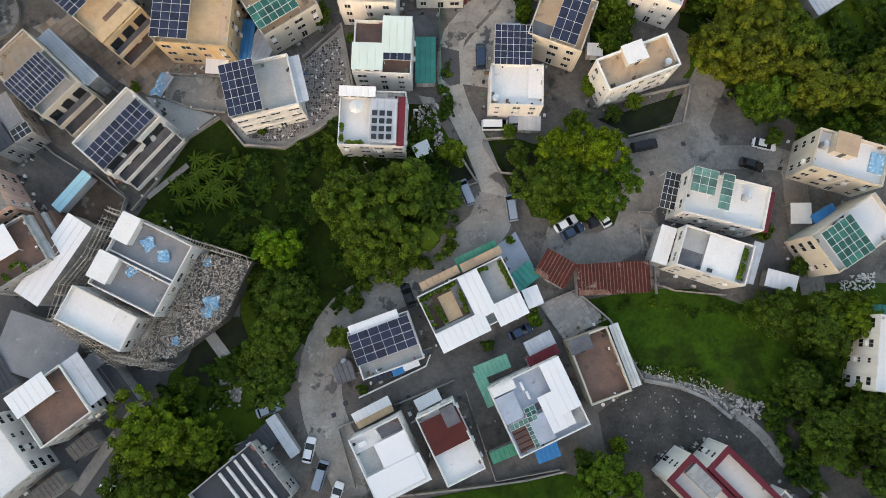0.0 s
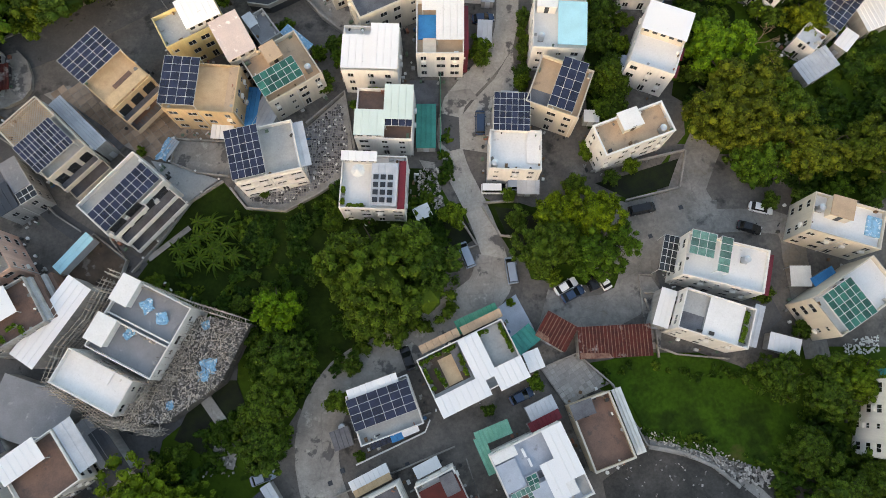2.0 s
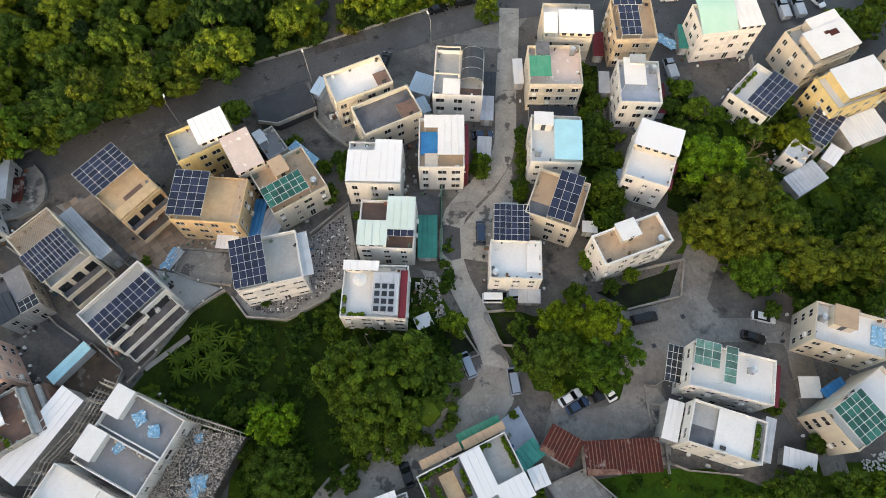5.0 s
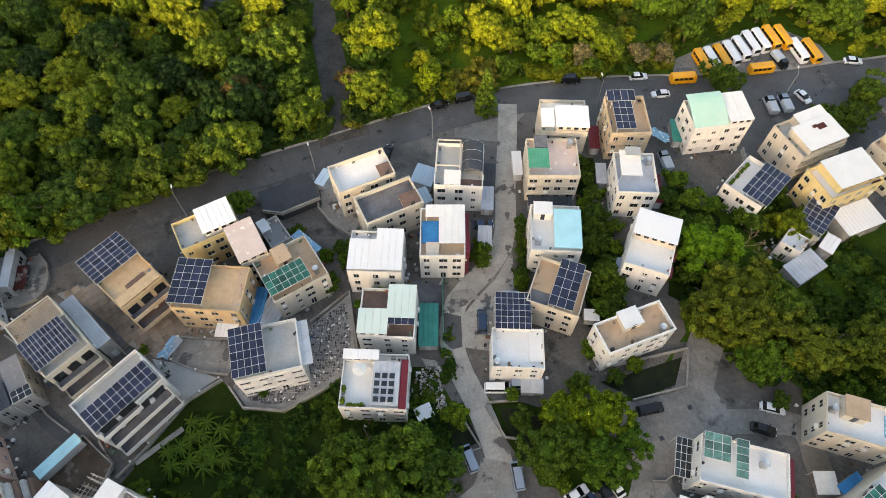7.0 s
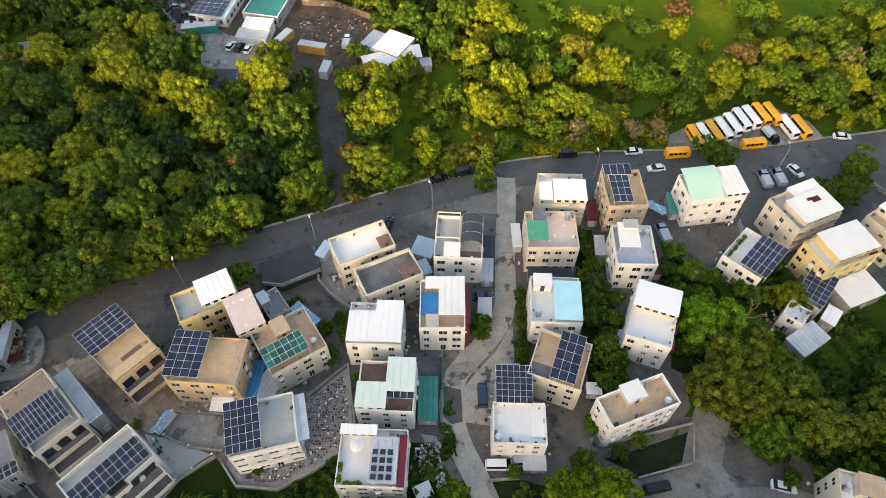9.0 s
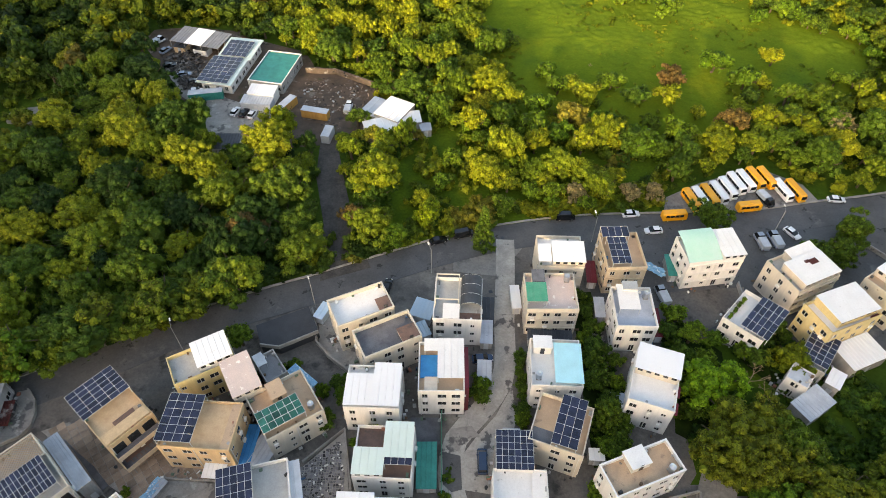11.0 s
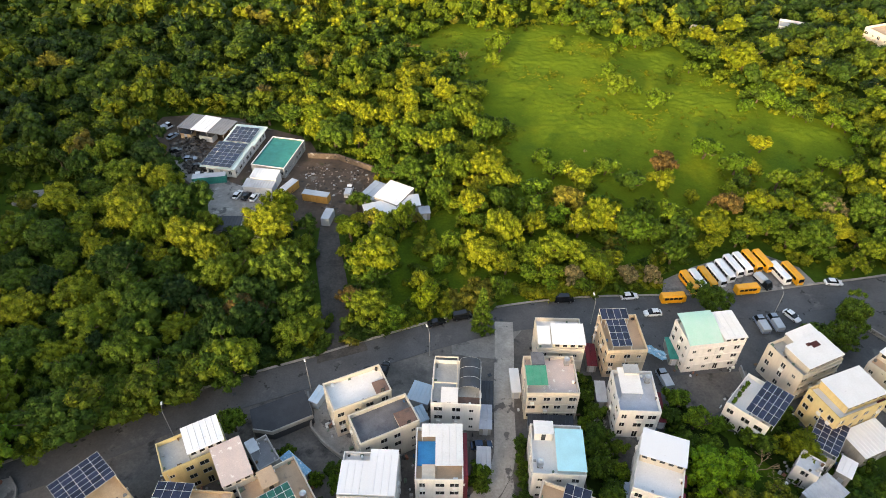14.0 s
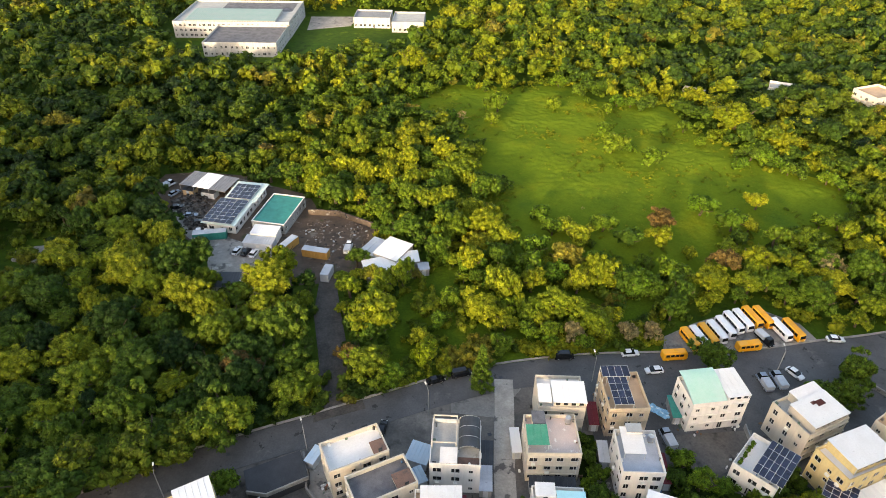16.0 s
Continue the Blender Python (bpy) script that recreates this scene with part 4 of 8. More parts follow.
def planter(m, long=1.2, seed=0):
    rnd = random.Random(seed)
    ob = new("planter", Solid().box(-long / 2, long / 2, -0.22, 0.22, 0, 0.4, -0.03).mesh("planter", M["kerb"]))
    ob.matrix_basis = m
    tagged(ob, "concrete planter box with green shrubs on a roof", "planter", "rooftop planters")
    s = leaf_cloud(rnd, [((rnd.uniform(-long / 2, long / 2), rnd.uniform(-0.15, 0.15), 0.6 + rnd.random() * 0.3), 0.35) for _ in range(int(3 + long * 2))], 22, 0.2)
    part("shrub", s, "leafmid", ob)
    return ob


def crate(m, w=0.9, d=0.6, h=0.6, material="sheetgrey", label="grey storage box standing on a rooftop"):
    ob = new("storage_box", Solid().box(-w / 2, w / 2, -d / 2, d / 2, 0, h - 0.08).mesh("storage_box", M[material]))
    ob.matrix_basis = m
    tagged(ob, label, "box", "rooftop boxes")
    part("lid", Solid().box(-w / 2 - 0.03, w / 2 + 0.03, -d / 2 - 0.03, d / 2 + 0.03, h - 0.079, h), material, ob)
    return ob


def leaf_cloud(rnd, clumps, leaves, size, core=0.85, up=0.35):
    """Clumps of leaves: (centre, radius) each, as a Solid of many small leaf faces round dark cores."""
    s = Solid()
    t = (1 + 5 ** 0.5) / 2
    ico = [Vector(p).normalized() for p in ((-1, t, 0), (1, t, 0), (-1, -t, 0), (1, -t, 0), (0, -1, t), (0, 1, t), (0, -1, -t), (0, 1, -t), (t, 0, -1), (t, 0, 1), (-t, 0, -1), (-t, 0, 1))]
    tri = ((0, 11, 5), (0, 5, 1), (0, 1, 7), (0, 7, 10), (0, 10, 11), (1, 5, 9), (5, 11, 4), (11, 10, 2), (10, 7, 6), (7, 1, 8), (3, 9, 4), (3, 4, 2), (3, 2, 6), (3, 6, 8), (3, 8, 9),
           (4, 9, 5), (2, 4, 11), (6, 2, 10), (8, 6, 7), (9, 8, 1))
    for c, r in clumps:
        c = Vector(c)
        if core:
            n = len(s.v)
            s.v += [tuple(c + p * (r * core * rnd.uniform(0.8, 1.1))) for p in ico]
            s.f += [(n + a, n + b, n + d) for a, b, d in tri]
        for _ in range(leaves):
            d = Vector((rnd.gauss(0, 1), rnd.gauss(0, 1), rnd.gauss(0, 1) + up)).normalized()
            p = c + d * (r * rnd.uniform(0.75, 1.12))
            nrm = (d + Vector((rnd.gauss(0, 0.5), rnd.gauss(0, 0.5), rnd.gauss(0, 0.5) + 0.25))).normalized()
            a = nrm.cross(Vector((rnd.gauss(0, 1), rnd.gauss(0, 1), rnd.gauss(0, 1)))).normalized()
            b = nrm.cross(a)
            k = size * rnd.uniform(0.6, 1.3)
            n = len(s.v)
            s.v += [tuple(p + a * k), tuple(p + b * (k * 0.6) + nrm * (0.15 * k)), tuple(p - a * k), tuple(p - b * (k * 0.6) + nrm * (0.15 * k))]
            s.f.append((n, n + 1, n + 2, n + 3))
    return s


# ---- the houses, west side ----
b = house("yellow-walled village house with a white sheet roof canopy", -46.8, 66.6, 11.6, 6.8, 9, 29, "yellow", "roofgrey", seed=1)
canopy(b, 0.42, 0.1, 1.0, 1.0, walls="white")
b = house("pale pink flat-roofed house with small windows", -38.3, 63.0, 5.4, 8.6, 8.5, 30, "cream", "roofgrey", seed=2)
canopy(b, -0.02, 0.0, 1.02, 1.02, 2.0, "roofpink", ribs=False, walls="cream")
b = house("cream house with a green glass roof terrace", -29.4, 57.8, 11.1, 10.2, 8, 33, "cream", "rooftan", seed=3)
glass_roof(b, 0.0, 0.06, 0.72, 0.5, 6, 3)
hut(b, 0.35, 0.6, 0.6, 0.95, 2.3, "beige", "rooftan")
b = house("orange-beige house with tiled roof and stepped balconies", -60.3, 56.1, 9.0, 12.8, 9, 49, "orange", "tiletan", seed=4, parapet=0.5)
solar(b, 0.0, 0.5, 1.0, 1.02, 5, 6)
mat_on(b, 0.03, 0.03, 0.97, 0.2, "orange", lift=0.7)
mat_on(b, 0.35, 0.21, 0.8, 0.3, "roofbrown", lift=0.3)
balcony(b, 0.02, 0.98, (1, 2), 1.8, wall="beige")
b = house("orange-beige house with tan tiled roof", -43.3, 53.2, 12.8, 9.2, 9, -4, "orange", "tiletan", seed=5, parapet=0.6)
solar(b, 0.0, 0.02, 0.5, 1.0, 4, 6)
mat_on(b, 0.86, 0.03, 0.98, 0.97, "rooftan", lift=0.4)
b = house("cream house with a trellised roof and arched balcony", -70.3, 43.4, 8.6, 13.4, 9, 47, "cream", "roofgrey", seed=6)
solar(b, -0.02, 0.1, 0.9, 0.6, 11, 4, rise=1.9)
lattice(b, 0.0, 0.6, 1.0, 1.0, 1.5)
balcony(b, 0.03, 0.97, (1, 2), 1.9, wall="cream")
b = house("long grey-roofed house with white balconies", -55.5, 33.4, 13.2, 8.1, 9, 49, "white", "roofgrey", seed=7)
solar(b, 0.03, 0.06, 0.97, 0.62, 10, 3, rise=1.4)
balcony(b, 0.05, 0.95, (1, 2), 2.2)
balcony(b, 0.05, 0.6, (3,), 1.2)
b = house("white house with rows of balcony windows", -31.4, 41.1, 11.6, 9.3, 9, 14, "white", "roofgrey", seed=8, sizes=((1.9, 1.3), (1.7, 1.3)), ledges=True)
solar(b, 0.0, 0.0, 0.5, 0.98, 5, 6)
canopy(b, 0.96, 0.05, 1.16, 0.95, 0.2, "sheetgrey")
b = house("pink plastered house with a pale green glass roof", -79, 21.5, 9, 9, 8.5, 35, "pinkwall", "roofgrey", seed=9)
glass_roof(b, 0.0, 0.1, 0.9, 1.0, 5, 5, material="palegreenglass")

# ---- the houses, middle rows ----
b = house("white three-storey house with sheet-covered roof", -13.2, 60.8, 10.2, 8.9, 9, -2, "white", "roofwhite", seed=11)
canopy(b, 0.0, 0.02, 0.5, 0.75, 1.6)
canopy(b, 0.5, 0.0, 1.0, 1.0, 2.0)
b = house("white three-storey house with a pale sheet roof", -0.6, 65.2, 8.7, 10.8, 9, 0, "white", "rooftan", seed=12)
mat_on(b, 0.04, 0.3, 0.44, 0.76, "sheetblue", lift=0.25)
canopy(b, 0.42, 0.2, 1.0, 1.0, 2.1, "roofwhite")
canopy(b, 0.12, 0.75, 0.44, 1.0, 2.1, "roofwhite")
mat_on(b, 0.14, 0.02, 0.42, 0.3, "cream", lift=0.6)
part("annex", Solid().box(4.36, 5.2, -4.5, 4.5, 0, 8.6), "sheetred", b, "dark red tiled side annex")
b = house("white house with a dark arched roof cover", 2.8, 81.4, 9.9, 10.9, 9, -3, "white", "roofgrey", seed=13)
vault(b, 0.56, 0.3, 0.98, 1.0, 1.0, 1.3, "sheetdark", "dark arched plastic roof cover")
pergola(b, 0.02, 0.36, 0.52, 0.98)
canopy(b, 0.2, 0.02, 0.54, 0.34, 1.2, "roofwhite", ribs=False, walls="white")
mat_on(b, 0.55, 0.02, 0.98, 0.22, "roofbrown")
b = house("cream three-storey house with a flat terrace roof", -17.3, 79.9, 12.1, 7.2, 9, 25, "cream", "roofwhite", seed=14, trim="cream")
hut(b, 0.76, 0.06, 0.97, 0.45, 1.0, "cream", "roofbrown")
b = house("cream three-storey house with a grey terrace roof", -11.4, 72.6, 12.1, 7.0, 9, 26, "cream", "roofdark", seed=15, trim="cream")
hut(b, 0.68, 0.04, 0.97, 0.5, 1.0, "cream", "roofbrown")
b = house("white house with pale green sheet roofs", -10.5, 48.6, 10.2, 9.6, 8, -2, "white", "roofbrown", seed=16)
canopy(b, 0.0, 0.0, 0.53, 0.5, 2.4, "sheetmint", walls="white")
canopy(b, 0.5, 0.32, 1.0, 1.0, 2.7, "sheetmint")
solar(b, 0.53, 0.2, 1.0, 0.35, 4, 1, rise=2.2)
b = house("white house with a roof terrace and parasol", -12.2, 35.8, 11.4, 9.8, 8, -2, "white", "roofwhite", seed=17)
canopy(b, 0.0, 0.84, 0.55, 1.02, 2.2, "sheetwhite", walls="white")
canopy(b, 0.48, 0.04, 0.88, 0.82, 1.8, "sheetgrey")
canopy(b, 0.89, 0.0, 1.0, 0.88, 1.5, "sheetred")
b = house("white house with a bare concrete roof terrace", 12.8, 41.8, 9.2, 7.4, 8, -2, "white", "roofwhite", seed=18)
canopy(b, 0.72, 0.2, 0.98, 0.98, 0.35, "roofwhite", ribs=False)
b2 = house("low house below a rooftop solar frame", 12.2, 48.6, 6.2, 7.0, 6.5, -2, "greywall", "roofgrey", seed=19)
solar(b2, -0.02, 0.0, 1.02, 1.02, 6, 6, rise=3.0)
b = house("cream house with brown terrace and solar panels", 20.9, 53.5, 9.8, 9.7, 9, -20, "cream", "rooftan", seed=20)
mat_on(b, 0.03, 0.03, 0.4, 0.32, "roofdark")
solar(b, 0.4, 0.0, 0.86, 1.0, 3, 5)
b = house("white house with tan roof and pale stair head", 33.6, 45.4, 13.3, 6.0, 9, 21, "white", "rooftan", seed=21, trim="roofwhite")
hut(b, 0.35, 0.5, 0.62, 1.05, 1.8, "cream", "roofwhite")
water_tank(on_roof(b, 0.84, 0.18))
b = house("white house with a turquoise sheet roof", 21.3, 66.1, 9.6, 10.4, 9, -3, "white", "roofwhite", seed=22)
canopy(b, 0.45, 0.02, 1.0, 0.85, 2.0, "sheetcyan", ribs=False)
hut(b, 0.06, 0.72, 0.42, 0.98, 2.2, "white", "roofwhite")
b = house("cream house with pinkish roof and green sheet shed", 22.2, 83.4, 10.6, 9.6, 9, 0, "cream", "roofpink", seed=23, ledges=True)
canopy(b, 0.0, 0.12, 0.4, 0.62, 2.2, "sheetgreen")
hut(b, 0.15, 0.66, 0.38, 0.98, 2.2, "cream", "roofdark")
b = house("white house with a white sheet canopy roof", 25.4, 94.6, 9.9, 9.0, 9, -2, "cream", "roofwhite", seed=24, ledges=True)
canopy(b, 0.3, 0.02, 1.02, 0.68, 2.3, walls="cream")
canopy(b, 0.0, 0.05, 0.28, 0.6, 2.0)
b = house("beige corner house with stacked solar panels", 39.3, 95.0, 8.6, 10.4, 9, 2, "beige", "rooftan", seed=25, ledges=True)
solar(b, 0.1, 0.0, 0.58, 0.72, 3, 4)
solar(b, 0.0, 0.72, 0.7, 1.0, 4, 1, rise=2.6)
b = house("white house under a curved pale green roof", 58.8, 95.8, 12.6, 8.0, 9, 8, "white", "roofwhite", seed=26, ledges=True)
canopy(b, 0.6, 0.0, 1.02, 1.0, 2.0, "roofwhite", walls="white")
s = Solid()
for i in range(11):
    for xx in (-6.4, 1.3):
        g = i / 10
        s.v.append((xx, -4.0 + 8.0 * g, 8.6 + 2.3 * math.sin(math.pi * (0.05 + 0.5 * g))))
for i in range(10):
    s.f.append((2 * i, 2 * i + 1, 2 * i + 3, 2 * i + 2))
arch = part("curved_roof", s, "vaultgreen", b, "curved pale green sheet roof")
arch.modifiers.new("thick", "SOLIDIFY").thickness = 0.15
b = house("white three-storey house with a grey roof terrace", 38.8, 79.4, 8.2, 10.0, 9, -2, "white", "roofblue", seed=27)
canopy(b, 0.1, 0.35, 0.62, 0.98, 2.0, "roofwhite", ribs=False)
hut(b, 0.25, 0.8, 0.6, 1.0, 2.8, "white", "roofgrey")
b = house("white house with red side awnings", 39.6, 62.6, 8.4, 11.8, 9, -20, "white", "roofwhite", seed=28)
canopy(b, 0.0, 0.52, 1.0, 1.02, 2.4, "sheetwhite", ribs=False, walls="cream")
for v in (-4.2, -0.4):
    part("awning", Solid().box(4.2, 5.3, v, v + 2.6, 5.2, 5.4), "sheetred", b, "dark red sheet awning")
b = house("small white house with roof plants", 64.1, 79.2, 8.7, 10.1, 6.5, -44, "white", "roofwhite", seed=29)
solar(b, 0.42, 0.02, 1.08, 0.98, 5, 4, rise=1.6)
b = house("cream house with a stained white roof", 77.2, 89.8, 11.3, 9.6, 9, 24, "cream", "roofgrey", seed=30, ledges=True)
canopy(b, 0.12, 0.02, 1.0, 0.72, 2.3, "roofwhite", ribs=False, walls="cream")
canopy(b, 0.36, 0.725, 1.0, 1.0, 2.3, "roofwhite", ribs=False, walls="cream")
mat_on(b, 0.58, 0.42, 0.76, 0.56, "rust", lift=2.42)
mat_on(b, 0.5, 0.5, 0.6, 0.58, "rust", lift=2.42)
b = house("yellow house with a broad white sheet roof", 81.3, 78.8, 12.8, 7.9, 9, 21, "yellow", "roofwhite", seed=31)
canopy(b, 0.18, 0.1, 0.98, 1.02, 2.3, "roofwhite", ribs=False, walls="yellow")
mat_on(b, 0.84, 0.02, 0.98, 0.1, "roofred", lift=0.5)
b = house("grey shed under a sloping solar roof", 75.2, 71.3, 5.4, 9.2, 5, -40, "greywall", "sheetgrey", seed=32)
solar(b, 0.0, 0.1, 1.0, 1.0, 4, 6, rise=1.2)
b = house("cream house at the road's bend", 96, 86, 9, 10, 9, -58, "cream", "rooftan", seed=33)
canopy(b, 0.0, 0.3, 0.8, 1.0, 2.2, "sheetwhite", walls="cream")

# ---- the houses, south side ----
b = house("white house with green glass roof rooms", 47.6, 21.4, 13.8, 7.6, 9, -14, "white", "roofwhite", seed=40)
glass_roof(b, 0.0, 0.45, 0.3, 1.0, 3, 3, material="palegreenglass")
glass_roof(b, 0.36, 0.2, 0.5, 1.0, 1, 5, material="palegreenglass")
glass_roof(b, -0.2, 0.12, -0.01, 0.98, 3, 5, rise=-3.2, material="pane")
part("awning", Solid().box(6.91, 8.3, -3.6, 3.6, 7.2, 7.4), "sheetred", b, "dark red sheet awning")
water_tank(on_roof(b, 0.72, 0.65))
b = house("white house with a dark open roof court", 45.2, 12.0, 11.8, 7.0, 9, -18, "white", "roofgrey", seed=41)
mat_on(b, 0.02, 0.03, 0.35, 0.45, "roofdark")
canopy(b, 0.36, 0.0, 0.86, 0.98, 0.5, "roofwhite", ribs=False)
b = house("cream house with a green glass conservatory", 68.9, 15.8, 13.4, 7.6, 9, 33, "cream", "roofwhite", seed=42)
glass_roof(b, 0.05, 0.05, 0.5, 0.95, 5, 5)
b = house("cream house with a blue roof mat", 69.0, 28.7, 12.2, 7.0, 9, -17, "cream", "roofwhite", seed=43)
hut(b, 0.2, 0.45, 0.5, 0.95, 2.3, "cream", "rooftan")
mat_on(b, 0.78, 0.3, 0.98, 0.8, "tarp", lift=0.4)
b = house("tall white house with small windows", 75.4, -4.6, 9.4, 12.5, 9, -9, "white", "roofwhite", seed=44)
b = house("low white house with sheet roofs and roof garden", 4.9, 4.4, 16.2, 9.9, 4.6, 26, "white", "roofgrey", seed=45, storeys=1)
canopy(b, 0.0, -0.08, 0.56, 0.28, 1.2, "sheetwhite")
canopy(b, 0.47, 0.18, 0.7, 0.98, 1.4, "sheetwhite")
canopy(b, 0.66, -0.1, 1.0, 0.3, 1.2, "sheetwhite")
mat_on(b, 0.03, 0.34, 0.44, 0.97, "soil")
mat_on(b, 0.2, 0.36, 0.36, 0.84, "tiletan", lift=0.05)
mat_on(b, 0.36, 0.5, 0.45, 0.95, "roofdark", lift=0.5)
for i, (u, v) in enumerate(((0.06, 0.9), (0.2, 0.93), (0.36, 0.92), (0.04, 0.72), (0.04, 0.5), (0.15, 0.62), (0.16, 0.45), (0.42, 0.5), (0.43, 0.66), (0.95, 0.5), (0.95, 0.68), (0.95, 0.85), (0.75, 0.93))):
    planter(on_roof(b, u, v, 0 if i < 3 or i == 12 else 90), 2.0, i)
b = house("small white house with a solar roof", -9.8, -2.9, 11.0, 8.6, 4.2, 20, "white", "roofgrey", seed=46, storeys=1)
solar(b, 0.0, 0.3, 0.98, 0.92, 6, 4, rise=1.6)
canopy(b, 0.05, 0.88, 0.85, 1.1, 1.6, "sheetwhite")
b = house("large house with pale blue-grey roof and white sheets", 15.8, -12.8, 12.8, 12.2, 7.0, 25, "white", "roofblue", seed=47)
canopy(b, 0.72, 0.28, 1.0, 1.0, 1.2, "sheetwhite")
canopy(b, 0.52, 0.1, 0.72, 0.62, 1.1, "sheetwhite")
canopy(b, 0.3, 0.04, 0.53, 0.42, 0.9, "roofblue", ribs=False)
canopy(b, 0.72, 0.1, 0.84, 0.28, 1.0, "roofwhite", ribs=False)
mat_on(b, 0.86, 0.03, 0.98, 0.27, "roofgrey")
mat_on(b, 0.04, 0.04, 0.24, 0.36, "roofbrown")
for k in range(4):
    mat_on(b, 0.05, 0.07 + 0.075 * k, 0.23, 0.085 + 0.075 * k, "roofred", "deck_board", 0.05)
glass_roof(b, 0.24, 0.03, 0.3, 0.38, 1, 6, rise=0.9, material="palegreenglass")
glass_roof(b, 0.04, 0.37, 0.42, 0.45, 6, 1, rise=1.0, material="palegreenglass")
glass_roof(b, 0.3, 0.44, 0.44, 0.56, 2, 2, rise=1.1, material="greenglass")
mat_on(b, 0.02, 0.46, 0.28, 0.84, "roofblue", lift=0.8)
mat_on(b, 0.02, 0.86, 0.34, 0.98, "roofwhite", lift=0.9)
mat_on(b, 0.4, 0.78, 0.43, 0.9, "sheetwhite", "roof_box", 0.5)
mat_on(b, 0.42, 0.64, 0.45, 0.75, "sheetwhite", "roof_box", 0.5)
mat_on(b, 0.46, 0.46, 0.53, 0.55, "roofdark", lift=0.04)
b = house("low walled house with a plain brown roof", 26.4, -6.3, 7.2, 11.4, 4.6, 20, "beige", "roofbrown", seed=48, storeys=1, trim="cream")
hut(b, 0.0, 0.78, 0.52, 1.0, 1.2, "beige", "roofdark", 0.05)
b = house("white house with a white concrete roof", -8.9, -21.0, 9.0, 11.0, 8, 26, "white", "roofwhite", seed=49)
canopy(b, 0.38, 0.36, 1.0, 0.78, 0.8, "sheetwhite", ribs=False)
canopy(b, 0.02, -0.04, 1.06, 0.4, 0.8, "sheetwhite", ribs=False)
mat_on(b, 0.04, 0.42, 0.36, 0.76, "roofgrey")
mat_on(b, 0.55, 0.8, 0.97, 0.97, "roofdark", lift=0.3)
crate(on_roof(b, 0.2, 0.86), 1.4, 0.7, 0.6, "sheetwhite", "white storage box standing on a rooftop")
b = house("narrow house with a dark red painted roof", 1.2, -18.5, 6.8, 12.0, 8, 26, "white", "roofwhite", seed=50)
canopy(b, 0.05, 0.44, 1.0, 0.92, 1.0, "roofred", ribs=False)
mat_on(b, 0.6, 0.7, 0.95, 0.97, "roofdark", lift=1.25)
b = house("white house wing with wide dark red roof trim", 43.0, -27.2, 5.9, 14.3, 8, 225, "white", "roofcream", seed=51, trim="roofcrimson", cap=0.9, sizes=((1.1, 1.0), (0.8, 1.0)))
mat_on(b, 0.1, 0.1, 0.5, 0.5, "greywall", lift=1.1)
house("white house wing with wide dark red roof trim", 48.2, -24.7, 5.2, 11.5, 8, 225, "white", "roofcream", seed=56, trim="roofcrimson", cap=0.9, sizes=((1.1, 1.0), (0.8, 1.0)))
b = house("low white-rimmed house with a stained grey roof", 56.5, -31.5, 7, 7, 4.5, 225, "white", "roofslate", seed=57, storeys=1)
b = house("grey sheet-roofed house beside parked cars", -33, -27, 13, 11, 6, 40, "greywall", "sheetdark", seed=52)
solar(b, 0.0, 0.0, 0.45, 0.3, 4, 2, rise=0.6)
for i in range(4):
    part("roof_beam", Solid().box(-1.0 + i * 1.6, -0.6 + i * 1.6, -5, 5, 5.05, 5.5), "white", b)
b = house("old house with a brown roof terrace", -63.9, -12.6, 9.6, 9.6, 8, 37, "white", "roofbrown", seed=53)
canopy(b, 0.0, 0.62, 0.75, 1.05, 1.8, "sheetwhite")
canopy(b, 1.02, 0.1, 1.35, 1.0, 0.4, "sheetgrey")
b = house("white house with a cluttered balcony side", -73.0, 12.3, 10.8, 9.0, 8, 33, "greywall", "roofbrown", seed=54)
canopy(b, 0.0, 0.42, 0.72, 1.0, 1.6, "sheetwhite", ribs=False)
for i, (u, v) in enumerate(((0.12, 0.2), (0.3, 0.12), (0.5, 0.25), (0.62, 0.1))):
    planter(on_roof(b, u, v, 90 * (i % 2)), 1.5, 80 + i)
for i in range(4):
    part("stair_flight", Solid().box(5.42 + 0.75 * i, 6.1 + 0.75 * i, -4.2, 4.2, 0, 7.2 - 0.9 * i), "roofbrown" if i % 2 else "oldwhite", b)
b = house("old white flat-roofed house", -74, -22, 11, 12, 8, 40, "white", "roofwhite", seed=55)


# ---- vehicles ----
def loft(s, sections):
    """Closed rings of equal count, capped."""
    n, k = len(s.v), len(sections[0])
    for ring in sections:
        s.v += ring
    for i in range(len(sections) - 1):
        for j in range(k):
            a, b = n + i * k + j, n + i * k + (j + 1) % k
            s.f.append((a, b, b + k, a + k))
    s.f.append(tuple(n + j for j in reversed(range(k))))
    s.f.append(tuple(n + (len(sections) - 1) * k + j for j in range(k)))


def wheel_meshes(r=0.32, w=0.2):
    a = Solid().tube((0, -w / 2, 0), (0, w / 2, 0), r, sides=14).mesh("tyre", M["tyre"])
    c = Solid().tube((0, -w / 2 - 0.01, 0), (0, w / 2 + 0.01, 0), r * 0.6, sides=10).mesh("rim", M["steel"])
    return a, c


